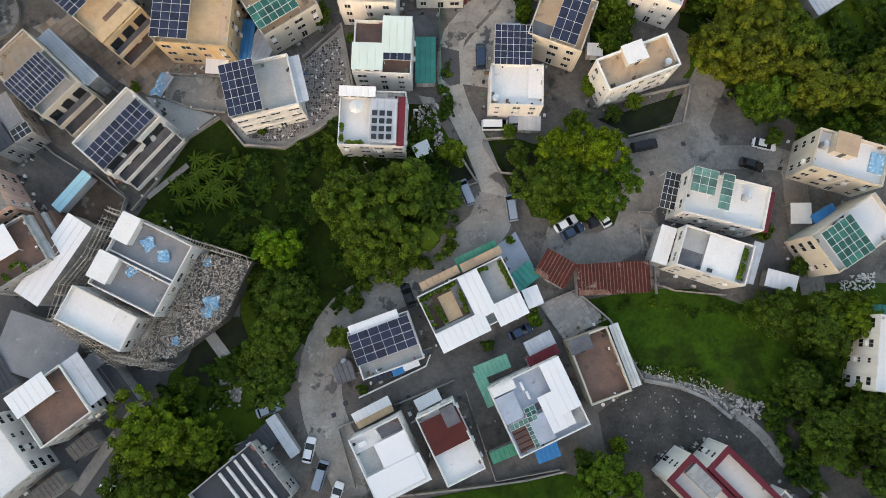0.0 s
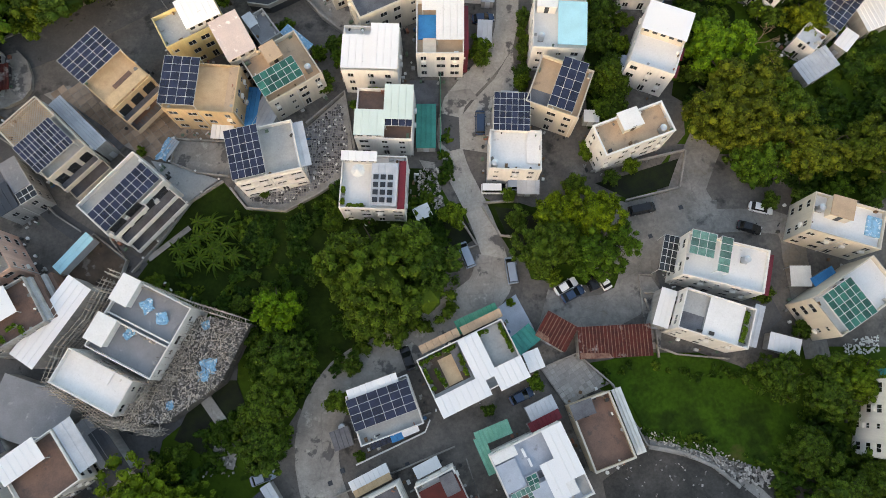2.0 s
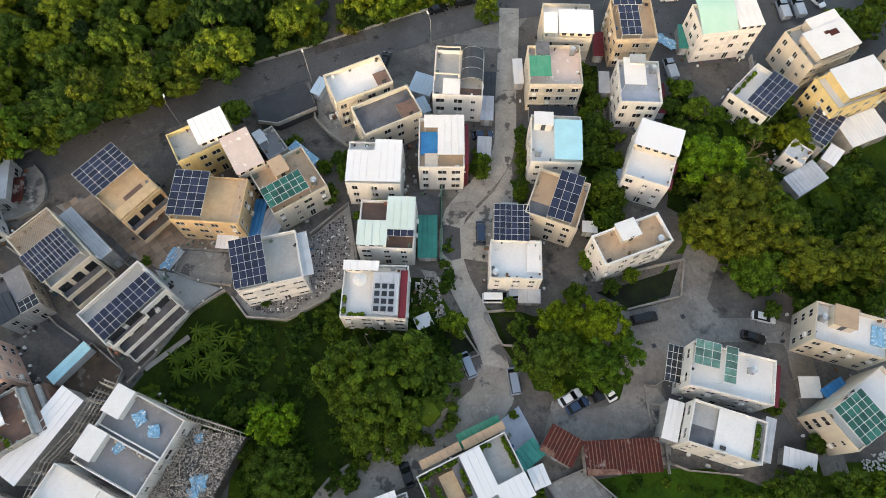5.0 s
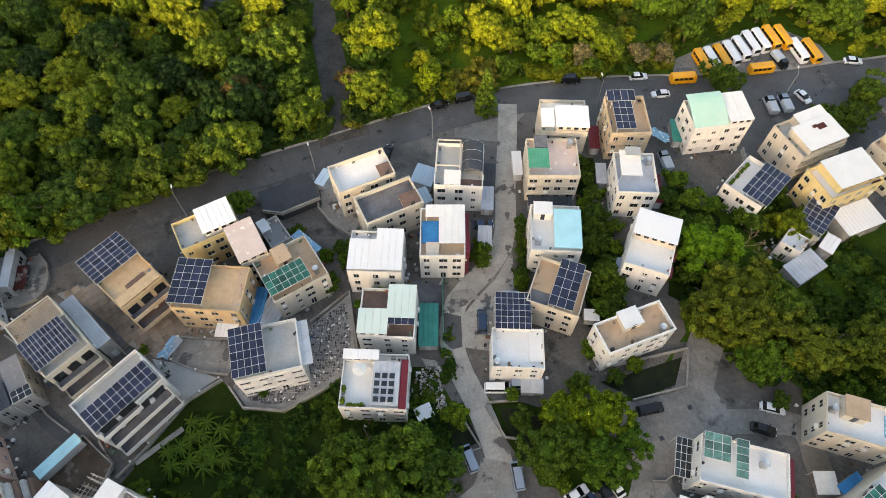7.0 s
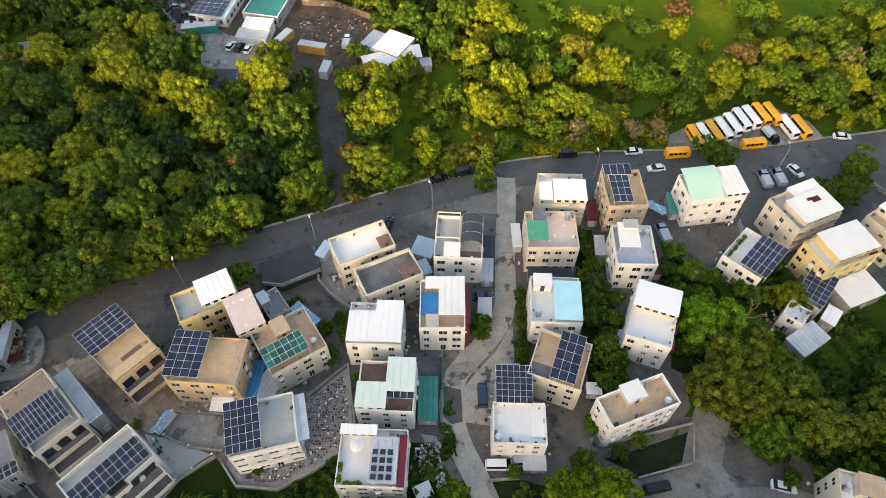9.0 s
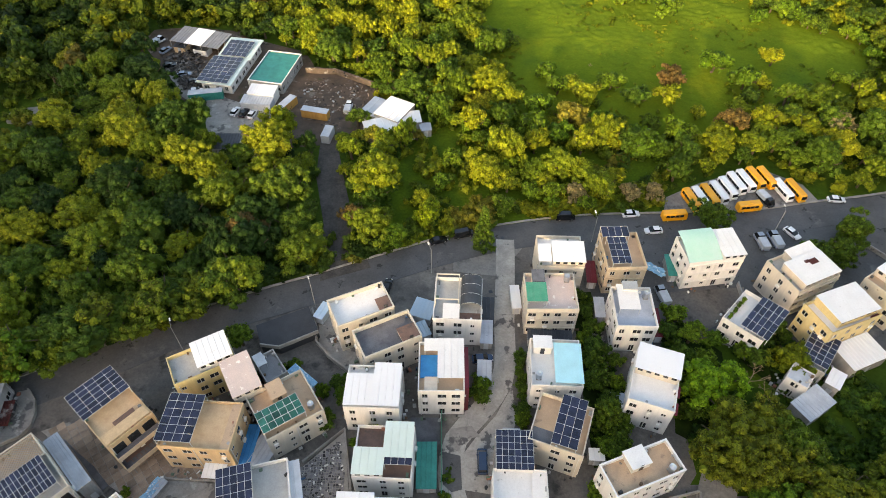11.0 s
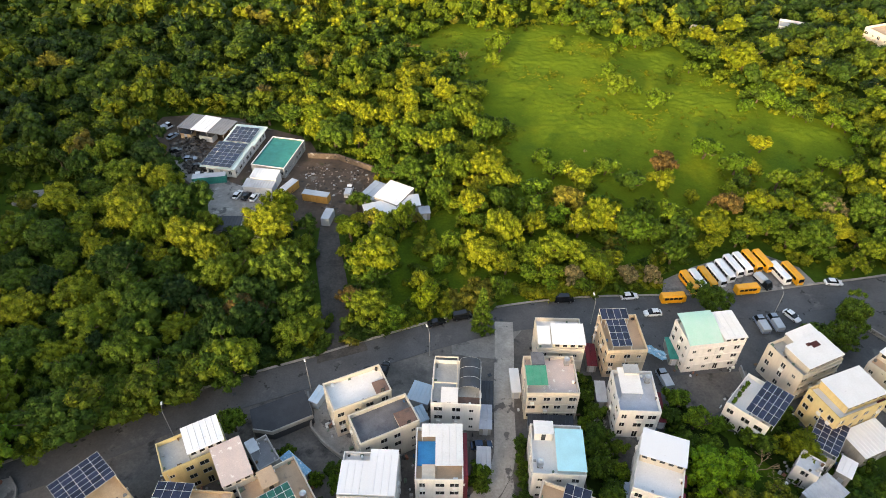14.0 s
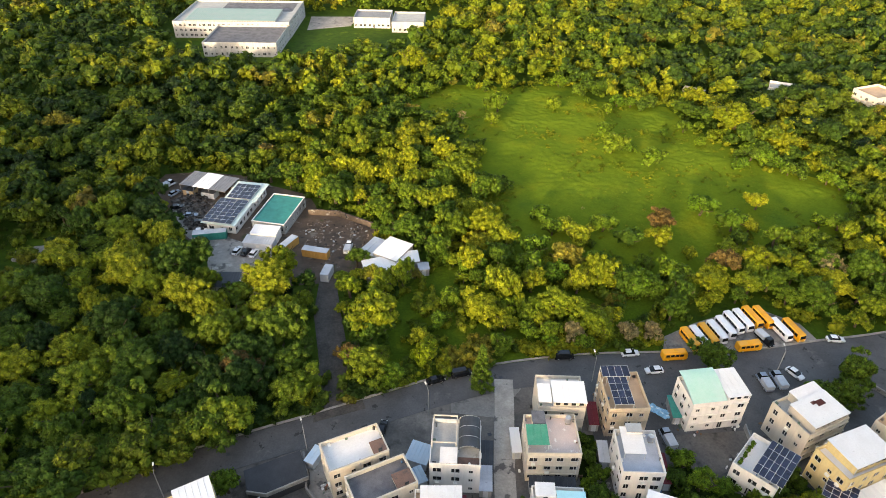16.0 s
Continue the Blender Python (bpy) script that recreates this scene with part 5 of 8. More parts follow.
def car(x, y, rot, paint, label, kind="car", z=0.2, group="parked cars"):
    """A parked car or van, its nose to local +x."""
    l, w, h = {"car": (4.4, 1.75, 1.45), "van": (4.9, 1.85, 1.95), "truck": (5.4, 1.9, 2.1)}[kind]
    hood = {"car": 0.88, "van": 0.95, "truck": 0.95}[kind]
    base = thing(kind if kind != "car" else "car", label, kind, x, y, z, rot, group)
    def ring(px, lo, hi, half):
        return [(px, -half, lo), (px, half, lo), (px, half * 1.02, (lo + hi) / 2), (px, half * 0.94, hi), (px, -half * 0.94, hi), (px, -half * 1.02, (lo + hi) / 2)]
    s = Solid()
    prof = {"car": [(-0.5, 0.35, 0.75, 0.8), (-0.47, 0.25, 0.86, 0.95), (-0.2, 0.22, 0.9, 1.0), (0.2, 0.22, 0.9, 1.0), (0.42, 0.24, 0.75, 0.96), (0.5, 0.35, 0.6, 0.8)],
            "van": [(-0.5, 0.3, 0.95, 0.95), (-0.48, 0.25, 1.0, 1.0), (0.25, 0.25, 1.0, 1.0), (0.46, 0.25, 0.9, 0.96), (0.5, 0.35, 0.7, 0.85)],
            "truck": [(-0.5, 0.45, 0.95, 1.0), (0.1, 0.45, 0.95, 1.0), (0.45, 0.3, 0.95, 0.98), (0.5, 0.35, 0.7, 0.9)]}[kind]
    loft(s, [ring(px * l, lo, hi, hw * w / 2) for px, lo, hi, hw in prof])
    part("body", s, paint, base)
    cab = {"car": [(-0.42, 0.87), (-0.3, h), (0.05, h), (0.26, 0.9)], "van": [(-0.47, 0.98), (-0.46, h), (0.25, h), (0.42, 0.96)], "truck": [(0.12, 0.95), (0.14, h), (0.36, h), (0.46, 0.95)]}[kind]
    g = Solid()
    loft(g, [[(px * l, -w * 0.45, 0.84), (px * l, w * 0.45, 0.84), (px * l, w * (0.44 if zz < 1 else 0.37), zz - 0.04), (px * l, -w * (0.44 if zz < 1 else 0.37), zz - 0.04)] for px, zz in cab])
    part("window_glass", g, "carglass", base)
    rf = Solid().box(cab[1][0] * l, cab[2][0] * l, -w * 0.375, w * 0.375, h - 0.039, h + 0.03, 0.04)
    part("roof", rf, paint, base)
    if kind == "truck":
        part("cargo_bed", Solid().box(-0.5 * l, 0.09 * l, -w / 2, w / 2, 0.953, 1.9), "sheetgrey", base, "grey cargo box")
    for sy in (-1, 1):
        part("headlight", Solid().box(0.47 * l, 0.5 * l, sy * w * 0.33 - 0.17, sy * w * 0.33 + 0.17, 0.55, 0.72), "cushion", base)
        part("tail_light", Solid().box(-0.505 * l, -0.485 * l, sy * w * 0.36 - 0.12, sy * w * 0.36 + 0.12, 0.6, 0.8), "sheetred", base)
        part("mirror", Solid().box(0.2 * l, 0.23 * l, sy * w * 0.5 + (-0.16 if sy < 0 else 0), sy * w * 0.5 + (0 if sy < 0 else 0.16), 0.9, 1.03), paint, base)
    tm, rm = shared("wheel", wheel_meshes)
    for sx in (-0.31, 0.31):
        for sy in (-1, 1):
            wh = part("wheel", tm, None, base, m=pose(sx * l, sy * (w / 2 - 0.09), 0.32))
            part("rim", rm, None, wh)
    return base


def bus(x, y, rot, paint, label, z=0.1, l=8.0):
    """A school bus: painted body, window band, windscreen, wheels; its nose to local +x."""
    w, h = 2.0, 2.6
    base = thing("school_bus", label, "bus", x, y, z, rot, "parked school buses")
    def ring(px, lo, hi, hw):
        return [(px, -hw, lo), (px, hw, lo), (px, hw, hi - 0.25), (px, hw - 0.22, hi), (px, -hw + 0.22, hi), (px, -hw, hi - 0.25)]
    s = Solid()
    loft(s, [ring(-l / 2, 0.5, h - 0.1, w / 2 - 0.06), ring(-l / 2 + 0.25, 0.4, h, w / 2), ring(l / 2 - 0.5, 0.4, h, w / 2), ring(l / 2 - 0.12, 0.4, h - 0.35, w / 2 - 0.05), ring(l / 2, 0.45, 1.4, w / 2 - 0.12)])
    part("body", s, paint, base)
    for sy in (-1, 1):
        n = int(l / 1.15) - 1
        for i in range(n):
            xx = -l / 2 + 0.6 + i * 1.15
            y0 = sy * (w / 2)
            part("side_window", Solid().box(xx, xx + 1.0, min(y0, y0 + sy * 0.02), max(y0, y0 + sy * 0.02), 1.45, 2.2), "carglass", base)
        part("headlight", Solid().box(l / 2 - 0.02, l / 2 + 0.03, sy * 0.75 - 0.15, sy * 0.75 + 0.15, 0.75, 0.98), "cushion", base)
    part("windscreen", Solid().quad((l / 2 + 0.012, -w / 2 + 0.2, 1.35), (l / 2 + 0.012, w / 2 - 0.2, 1.35), (l / 2 - 0.08, w / 2 - 0.2, 2.3), (l / 2 - 0.08, -w / 2 + 0.2, 2.3)), "carglass", base)
    part("roof_vent", Solid().box(-0.5, 0.5, -0.4, 0.4, h + 0.002, h + 0.12, 0.05), paint, base)
    tm, rm = shared("bigwheel", lambda: wheel_meshes(0.42, 0.26))
    for sx in (-0.28, 0.33):
        for sy in (-1, 1):
            wh = part("wheel", tm, None, base, m=pose(sx * l, sy * (w / 2 - 0.14), 0.42))
            part("rim", rm, None, wh)
    return base


WHITE, BLACK, BLUE, SILVER = ("carwhite", "white {} parked on concrete"), ("carblack", "black {} parked on the lane"), ("carblue", "dark blue {} parked on concrete"), ("carsilver", "pale silver-blue {} parked on the lane")
for x, y, rot, (paint, label), kind in (
        (58.5, 33.2, -14, WHITE, "car"), (56, 29.5, -17, BLACK, "car"), (12.3, 21.5, 98, SILVER, "van"), (4.2, 24.3, 112, SILVER, "van"),
        (-6.2, 5.8, 110, BLACK, "car"), (13.6, -0.6, 26, BLUE, "car"), (22.0, 18.6, 30, WHITE, "car"), (23.2, 17.2, 28, BLUE, "car"), (26.3, 20.2, 112, BLACK, "van"), (28.6, 20.0, 120, WHITE, "car"),
        (-23.0, -20.8, 78, WHITE, "car"), (-21.0, -25.0, 74, SILVER, "van"), (-18.2, -28.2, 72, WHITE, "car"), (-30.2, -14.0, 22, SILVER, "car"), (-56.5, -27.5, -8, WHITE, "car"),
        (9.5, 36.8, 0, WHITE, "van"), (36.6, 33.0, 12, BLACK, "van"), (14.2, 37.5, 2, SILVER, "van"), (7.0, 50.0, 90, BLUE, "van"), 
        (30, 113.2, 3, BLACK, "van"), (46.5, 114.3, 5, WHITE, "car"), (51, 108.6, 185, WHITE, "car"), (100, 119.6, -5, WHITE, "car"), (84.5, 107.8, 300, WHITE, "car"),
        (-1.5, 105.2, 20, BLACK, "car"), (4.5, 107.3, 15, BLACK, "van"), (-13, 91.0, 80, BLACK, "car"), (7.8, 72.0, 5, BLUE, "car"), (48.6, 88.5, 100, SILVER, "truck"),
        (79.5, 105.4, 95, SILVER, "truck"), (76.0, 104.8, 95, SILVER, "truck"), (-66, 81, 25, WHITE, "car")):
    car(x, y, rot, paint, label.format(kind), kind)
for i, (x, y) in enumerate(((62.6, 118.6), (65.0, 119.2), (67.6, 120.2), (70.2, 121.3), (73.0, 123.0), (75.8, 124.9), (78.5, 125.8), (81.4, 126.9), (84.3, 127.0), (87.0, 122.3), (90.2, 122.2))):
    yellow = i in (0, 2, 7, 8, 10)
    bus(x, y, -76, "busyellow" if yellow else "carwhite", "yellow school bus parked in a tight row" if yellow else "white school bus parked in a tight row", l=7.2)
bus(57.0, 113.2, 5, "busyellow", "yellow school bus parked along the road", l=6.2)
bus(76.5, 116.4, 8, "busyellow", "yellow school bus parked along the road", l=6.2)
car(81.8, 119.4, -70, "carblack", "black truck parked beside yellow buses", "truck")


# ---- trees ----
def limbs(rnd, high, r, spread):
    s = Solid()
    fork = high * 0.42
    lean = (rnd.uniform(-0.3, 0.3), rnd.uniform(-0.3, 0.3), fork)
    s.tube((0, 0, -0.2), lean, r, r * 0.75, 8)
    for i in range(5):
        g = 2 * math.pi * i / 5 + rnd.uniform(-0.4, 0.4)
        k = spread * rnd.uniform(0.35, 0.6)
        mid = (lean[0] + math.cos(g) * k, lean[1] + math.sin(g) * k, high * rnd.uniform(0.62, 0.75))
        s.tube(lean, mid, r * 0.5, r * 0.28, 6)
        s.tube(mid, (mid[0] + math.cos(g + 0.3) * k * 0.5, mid[1] + math.sin(g + 0.3) * k * 0.5, high * rnd.uniform(0.8, 0.92)), r * 0.28, r * 0.1, 5)
    return s


def crown(rnd, rad, high, clumps, leaves, size, flat=0.75, clump_r=0.3):
    """A crown of small clumps over a few overlapping domes."""
    mid = high - rad * flat
    lobes = [(0.0, 0.0, (0.74 if rad > 8 else 0.62) * rad, 0.0)]
    count = 7 if rad > 5 else 4
    for i in range(count):
        g = 2 * math.pi * i / count + rnd.uniform(-0.5, 0.5)
        far = rnd.uniform(0.32, 0.74)
        lobes.append((math.cos(g) * far * rad, math.sin(g) * far * rad, rnd.uniform(0.28, 0.52) * rad, rnd.uniform(-0.4, 0.22) * rad))
    got = []
    for i in range(clumps):
        lx, ly, lr, lz = lobes[0 if i % 5 in (0, 2) else 1 + i % count]
        g, e = rnd.uniform(0, 2 * math.pi), math.asin(rnd.uniform(-0.35, 1.0))
        k = rnd.uniform(0.78, 0.98)
        got.append(((lx + math.cos(g) * math.cos(e) * lr * k, ly + math.sin(g) * math.cos(e) * lr * k, mid + lz + math.sin(e) * lr * flat * k), rad * clump_r * rnd.uniform(0.6, 1.1)))
    got += [((0, 0, mid), rad * 0.5), ((lobes[1][0], lobes[1][1], mid - 0.1 * rad), rad * 0.36), ((lobes[2][0], lobes[2][1], mid - 0.1 * rad), rad * 0.36)]
    return leaf_cloud(rnd, got, leaves, size)


def tree_model(key, seed, rad, high, clumps, leaves, size, flat=0.75, clump_r=0.3):
    rnd = random.Random(seed)
    return (limbs(rnd, high - rad * 0.3, 0.045 * high + 0.02 * rad, rad).mesh("trunk", M["bark"]), crown(rnd, rad, high, clumps, leaves, size, flat, clump_r))


def tree(x, y, model, leaf, label, rot=0.0, scale=1.0, group="", name="tree", z=0.0, tall=1.0, wide=1.0):
    trunk, cloud = model
    base = new(name)
    base.matrix_basis = pose(x, y, z, 0, 0, rot) @ Matrix.Diagonal((scale * wide, scale / wide, scale * tall, 1))
    tagged(base, label, "tree", group)
    part("trunk", trunk, None, base)
    key = ("crown", id(cloud), leaf)
    part("crown", shared(key, lambda: cloud.mesh("crown", M[leaf])), None, base)
    return base


rnd = random.Random(7)
HUGE = [tree_model("huge", 40 + i, 11.0, 11.5, 520, 44, 0.26, 0.6, 0.105) for i in range(1)]
BIG = [tree_model("big", 10 + i, 6.0, 9.0, 150, 44, 0.24, 0.7, 0.155) for i in range(4)]
MID = [tree_model("mid", 20 + i, 4.0, 8.0, 60, 32, 0.25, 0.85, 0.21) for i in range(7)]
LOW = [tree_model("low", 30 + i, 2.2, 3.4, 18, 44, 0.24, 0.7, 0.34) for i in range(3)]

for x, y, r, leaf, label in (
        (-10.5, 18.5, 11.5, "leafdark", "broad dark green shade tree beside the lane"),
        (-2.5, 21.5, 6.0, "leafdark", "dark green tree at the channel wall"),
        (-28.8, 13.8, 4.3, "leaflime", "small bright green young tree in a garden"),
        (-26.6, 5.4, 5.6, "leafdark", "dark green tree beside a garden"), (-29, -1.5, 6.0, "leafdark", "dark green tree beside a garden"), (-29.5, -8, 5.6, "leafdark", "dark green tree above the lane"),
        (-18, -1.5, 2.6, "leafdark", "small dark bush beside a house"),
        (21.0, 31.5, 4.8, "leafbright", "yellow-green leafy tree above parked cars"), (27.0, 31.0, 5.4, "leafbright", "yellow-green leafy tree above parked cars"), (26.5, 23.5, 5.6, "leafmid", "leafy green tree above parked cars"), (31.5, 26.5, 3.6, "leafmid", "leafy green tree beside the lane"), (17.0, 24.5, 5.6, "leafdark", "feathery green tree beside the lane"), (20.5, 26.5, 5.0, "leafdark", "feathery green tree above parked cars"),
        (1.5, 31.5, 2.8, "leafmid", "small bushy tree at the bridge"), (12, 35.6, 1.5, "leafmid", "small bushy tree at the bridge"),
        (-47.5, -17.5, 7.5, "leafmid", "green tree beside a stone path"), (-40.5, -19.5, 4.5, "leafmid", "green tree beside a stone path"), (-50, -26, 6.0, "leafdark", "green tree beside a stone path"),
        (27, -25, 5.5, "leafmid", "green tree behind the houses"), (57, 2.5, 5.0, "leafdark", "round dark tree at the grass plot"), (65, 0.5, 5.6, "leafdark", "round dark tree at the grass plot"), (70, 2, 5.0, "leafmid", "round tree at the grass plot"),
        (64, -17, 6.0, "leafdark", "green tree below the grass plot"), (72, -14, 5.5, "leafdark", "green tree below the grass plot"), (75, -22, 6.0, "leafdark", "green tree below the grass plot"), (61, -9, 4.6, "leafdark", "green tree below the grass plot"),
        (54, 50, 10.0, "leafolive", "large yellow-green tree crown over the lane"), (66, 43, 7.0, "leafolive", "yellow-green tree crown beside a lane"), (77, 43, 7.0, "leafolive", "yellow-green tree crown beside a lane"), (57, 41, 5.5, "leafmid", "green tree over the lane"),
        (59, 56, 6.0, "leafolive", "green tree in a thick grove"), (64, 51, 5.6, "leafdark", "dark green tree in a thick grove"), (84, 51, 6, "leafdark", "dark green tree in a thick grove"), (88, 44, 7, "leafolive", "yellow-green tree in a thick grove"), (93, 62, 7, "leafdark", "dark green tree in a thick grove"),
        (51.0, 64.0, 6.6, "leaflime", "bright yellow-green tree beside a house"), (49.6, 82.0, 3.0, "leafmid", "bushy tree beside a house"), (51.5, 76.5, 3.4, "leafmid", "bushy tree beside a house"), (47.5, 71.5, 2.8, "leafmid", "bushy tree beside a house"), (70.5, 70, 5.0, "leafyellow", "thin yellowish tree beside sheds"),
        (30.5, 73.5, 3.0, "leafdark", "dark bush in a narrow garden"), (31, 66, 2.8, "leafdark", "dark bush in a narrow garden"), (31, 58, 3.4, "leafdark", "dark bush in a narrow garden"), (32.5, 52.5, 3.0, "leafdark", "dark bush in a narrow garden"),
        (-42.4, 75.6, 3.4, "leafdark", "round dark bush beside the main road"), (15.2, 57.5, 1.1, "leafdark", "low hedge bush beside the lane"), (15.4, 59.4, 1.6, "leafdark", "low hedge bush beside the lane"), (15.6, 61.3, 1.4, "leafdark", "low hedge bush beside the lane"), (15.2, 63.2, 1.1, "leafdark", "low hedge bush beside the lane"), (15.4, 65.1, 1.6, "leafdark", "low hedge bush beside the lane"), (15.6, 67.0, 1.4, "leafdark", "low hedge bush beside the lane"), (15.2, 68.9, 1.1, "leafdark", "low hedge bush beside the lane"), (15.4, 70.8, 1.6, "leafdark", "low hedge bush beside the lane"), (15.6, 72.7, 1.4, "leafdark", "low hedge bush beside the lane"),
        (7.5, 65.5, 2.2, "leafmid", "small bush at a house corner"), (65, 110.5, 5.2, "leafdark", "round dark tree at the road's edge"), (97, 106, 5.0, "leafdark", "dark tree at the road's edge"), (92, 99, 4.5, "leafdark", "dark tree at the road's edge"), (86, 99, 4, "leafdark", "dark tree at the road's edge"),
        (-12, 55.2, 2.0, "leafbright", "leafy shrub on a roof terrace edge"), (13.5, 31.0, 2.2, "leafdark", "bush over the channel")):
    models, full = (HUGE, 11.0) if r > 9.5 else (BIG, 6.0) if r > 4.4 else (MID, 4.0) if r > 3.2 else (LOW, 2.2)
    tree(x, y, rnd.choice(models), leaf, label, rnd.uniform(0, 360), r / full, "village trees", tall=rnd.uniform(0.9, 1.1))


SCHOOL = [(-160, 345), (-155, 405), (0, 405), (-5, 352), (-76, 308), (-130, 308)]
CLEARINGS = [(-23.5, 97, 7.5), (-28, 106, 5.5), (113, 278, 7), (152, 276, 9), (184, 262, 12), (-122, 154, 15)]


def wooded(x, y, reach=0.0):
    """Where the woods stand: north of the main road, off the meadow, yards and track."""
    k = np.interp(x, [p[0] for p in ROAD], [p[1] for p in ROAD])
    if y < k + (1.6 if x < -50 else 3.2 if x < -44 else 4.6 if x < -32 else 5.4) + reach * (0.6 if x < -40 else 1.0) or y > 480:
        return False
    if abs(x) > 0.60 * y + 52:
        return False
    wob = 7 * noise.noise((x * 0.06, y * 0.06, 2))
    if inside(x, y, ROUGH) and noise.noise((x * 0.09, y * 0.09, 3)) > -0.14:
        return False
    return not (inside(x + wob, y - wob, MEADOW) or inside(x, y, SCRAPYARD) or off_line(x, y, SCRAPYARD) < reach or inside(x, y, GLADE) or off_line(x, y, TRACK) < 3.0 + reach or inside(x, y, BUSLOT) or off_line(x, y, BUSLOT) < 2 + reach
                or inside(x, y, SCHOOL) or any(math.hypot(x - a, y - b) < c for a, b, c in CLEARINGS))


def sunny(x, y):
    """The eastern woods wear a sunlit yellow-green leaf colour; the western ones a shaded deep green."""
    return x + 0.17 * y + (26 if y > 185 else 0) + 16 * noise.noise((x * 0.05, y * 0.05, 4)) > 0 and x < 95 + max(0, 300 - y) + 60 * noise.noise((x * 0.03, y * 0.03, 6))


woods, cells = [], {}
for biggest, tries in ((7.4, 2600), (5.6, 6000), (4.2, 12000), (3.0, 16000)):  # the old crowns first, young ones in the gaps
    for _ in range(tries):
        y = 62 + 418 * rnd.random() ** 1.25
        x = rnd.uniform(-1, 1) * (0.60 * y + 52)
        r = biggest * rnd.uniform(0.8, 1.08) * (0.78 if sunny(x, y) else 1.0) * (1.2 if y > 266 else 1.0)
        i, j = int(x // 16), int(y // 16)
        if any(math.hypot(x - a, y - b) < 0.70 * (r + c) for u in (-1, 0, 1) for v in (-1, 0, 1) for a, b, c in cells.get((i + u, j + v), ())) or not wooded(x, y, 0.45 * r):
            continue
        cells.setdefault((i, j), []).append((x, y, r))
        woods.append((x, y, r / 4.0))
woods.sort(key=lambda p: math.hypot(p[0] * 1.1, p[1]))


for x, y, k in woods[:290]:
    tree(x, y, rnd.choice(BIG if k > 1.2 else MID), "leaflit" if sunny(x, y) else "leaf", "green broad-leaved tree in the woods", rnd.uniform(0, 360), k * (0.667 if k > 1.2 else 1.0), "woodland trees", "woodland_tree", tall=rnd.uniform(0.85, 1.25) if k > 1.2 else rnd.uniform(0.75, 1.2), wide=rnd.uniform(0.85, 1.18))
for i in range(13):  # old trees that lean over the road
    x = -122 + i * 6.2 + rnd.uniform(-1.5, 1.5)
    y = float(np.interp(x, [p[0] for p in ROAD], [p[1] for p in ROAD])) + rnd.uniform(4.8, 6.5)
    tree(x, y, rnd.choice(BIG if i % 2 else MID), rnd.choice(("leafolive", "leaf", "leafmid", "leaf")), "tall spreading tree leaning over the road", rnd.uniform(0, 360), rnd.uniform(1.0, 1.25) * (1.0 if i % 2 else 1.5), "woodland trees", "woodland_tree")
FAR = [crown(random.Random(50 + i), 4.2, 8.0, 16, 11, 0.62, 0.85, 0.30) for i in range(4)]
MIDDLE = [crown(random.Random(60 + i), 4.1, 8.0, 34, 20, 0.36, 0.85, 0.23) for i in range(4)]


def joined_woods(name, label, places, models, leaf):
    """Woods too many to count, as one mesh of crowns."""
    vs, fs, n = [], [], 0
    ready = [(np.array(c.v), c.f) for c in models]
    for x, y, k in places:
        v, f = rnd.choice(ready)
        g = rnd.uniform(0, 6.28)
        turn = np.array([[math.cos(g), -math.sin(g), 0], [math.sin(g), math.cos(g), 0], [0, 0, rnd.uniform(0.75, 1.2) * min(1.0, 1.15 / k ** 0.5)]]) @ np.diag((rnd.uniform(0.8, 1.15), rnd.uniform(0.8, 1.15), 1.0)) * k
        vs.append(v @ turn.T + (x, y, 0))
        fs += [tuple(n + a for a in face) for face in f]
        n += len(v)
    tagged(new(name, mesh_of(name, np.concatenate(vs).tolist(), fs, M[leaf])), label, "woods", kind="stuff")


for lit, leaf, tone in ((False, "leafwoods", "deep green"), (True, "litwoods", "yellow-green")):
    joined_woods("woods", tone + " woods of mixed broad-leaved trees", [p for p in woods[290:] if p[1] < 270 and sunny(p[0], p[1]) == lit], MIDDLE, leaf)
    joined_woods("far_woods", "far " + tone + " woods of mixed broad-leaved trees", [p for p in woods[290:] if p[1] >= 270 and sunny(p[0], p[1]) == lit], FAR, leaf)

# low undergrowth that closes the gaps between the crowns
SCRUB = [leaf_cloud(random.Random(70 + i), [((random.Random(i * 9 + k).uniform(-1.6, 1.6), random.Random(i * 7 + k).uniform(-1.6, 1.6), 0.5 + 0.9 * (k % 3) / 2), 0.95) for k in range(6)], 20, 0.34) for i in range(4)]
low = []
while len(low) < 2300:
    x, y = rnd.uniform(-170, 170), rnd.uniform(75, 300)
    wob = 9 * noise.noise((x * 0.08, y * 0.08, 7))
    k = np.interp(x, [p[0] for p in ROAD], [p[1] for p in ROAD])
    if y > k + 5.8 and abs(x) < 0.6 * y + 48 and not (inside(x + wob, y + wob, MEADOW) or inside(x, y, SCRAPYARD) or inside(x, y, BUSLOT) or off_line(x, y, BUSLOT) < 1.5 or off_line(x, y, TRACK) < 2.8):
        low.append((x, y, rnd.uniform(0.5, 1.5)))
for _ in range(420):  # the verge of the main road
    x = rnd.uniform(-125, 52)
    y = np.interp(x, [p[0] for p in ROAD], [p[1] for p in ROAD]) + rnd.uniform(5.8, 11)
    if off_line(x, y, TRACK) > 2.8:
        low.append((x, y, rnd.uniform(0.4, 1.2)))
for lit, leaf in ((False, "leafwoods"), (True, "litwoods")):
    joined_woods("undergrowth", "low green scrub under the woodland trees", [p for p in low if sunny(p[0], p[1]) == lit], SCRUB, leaf)

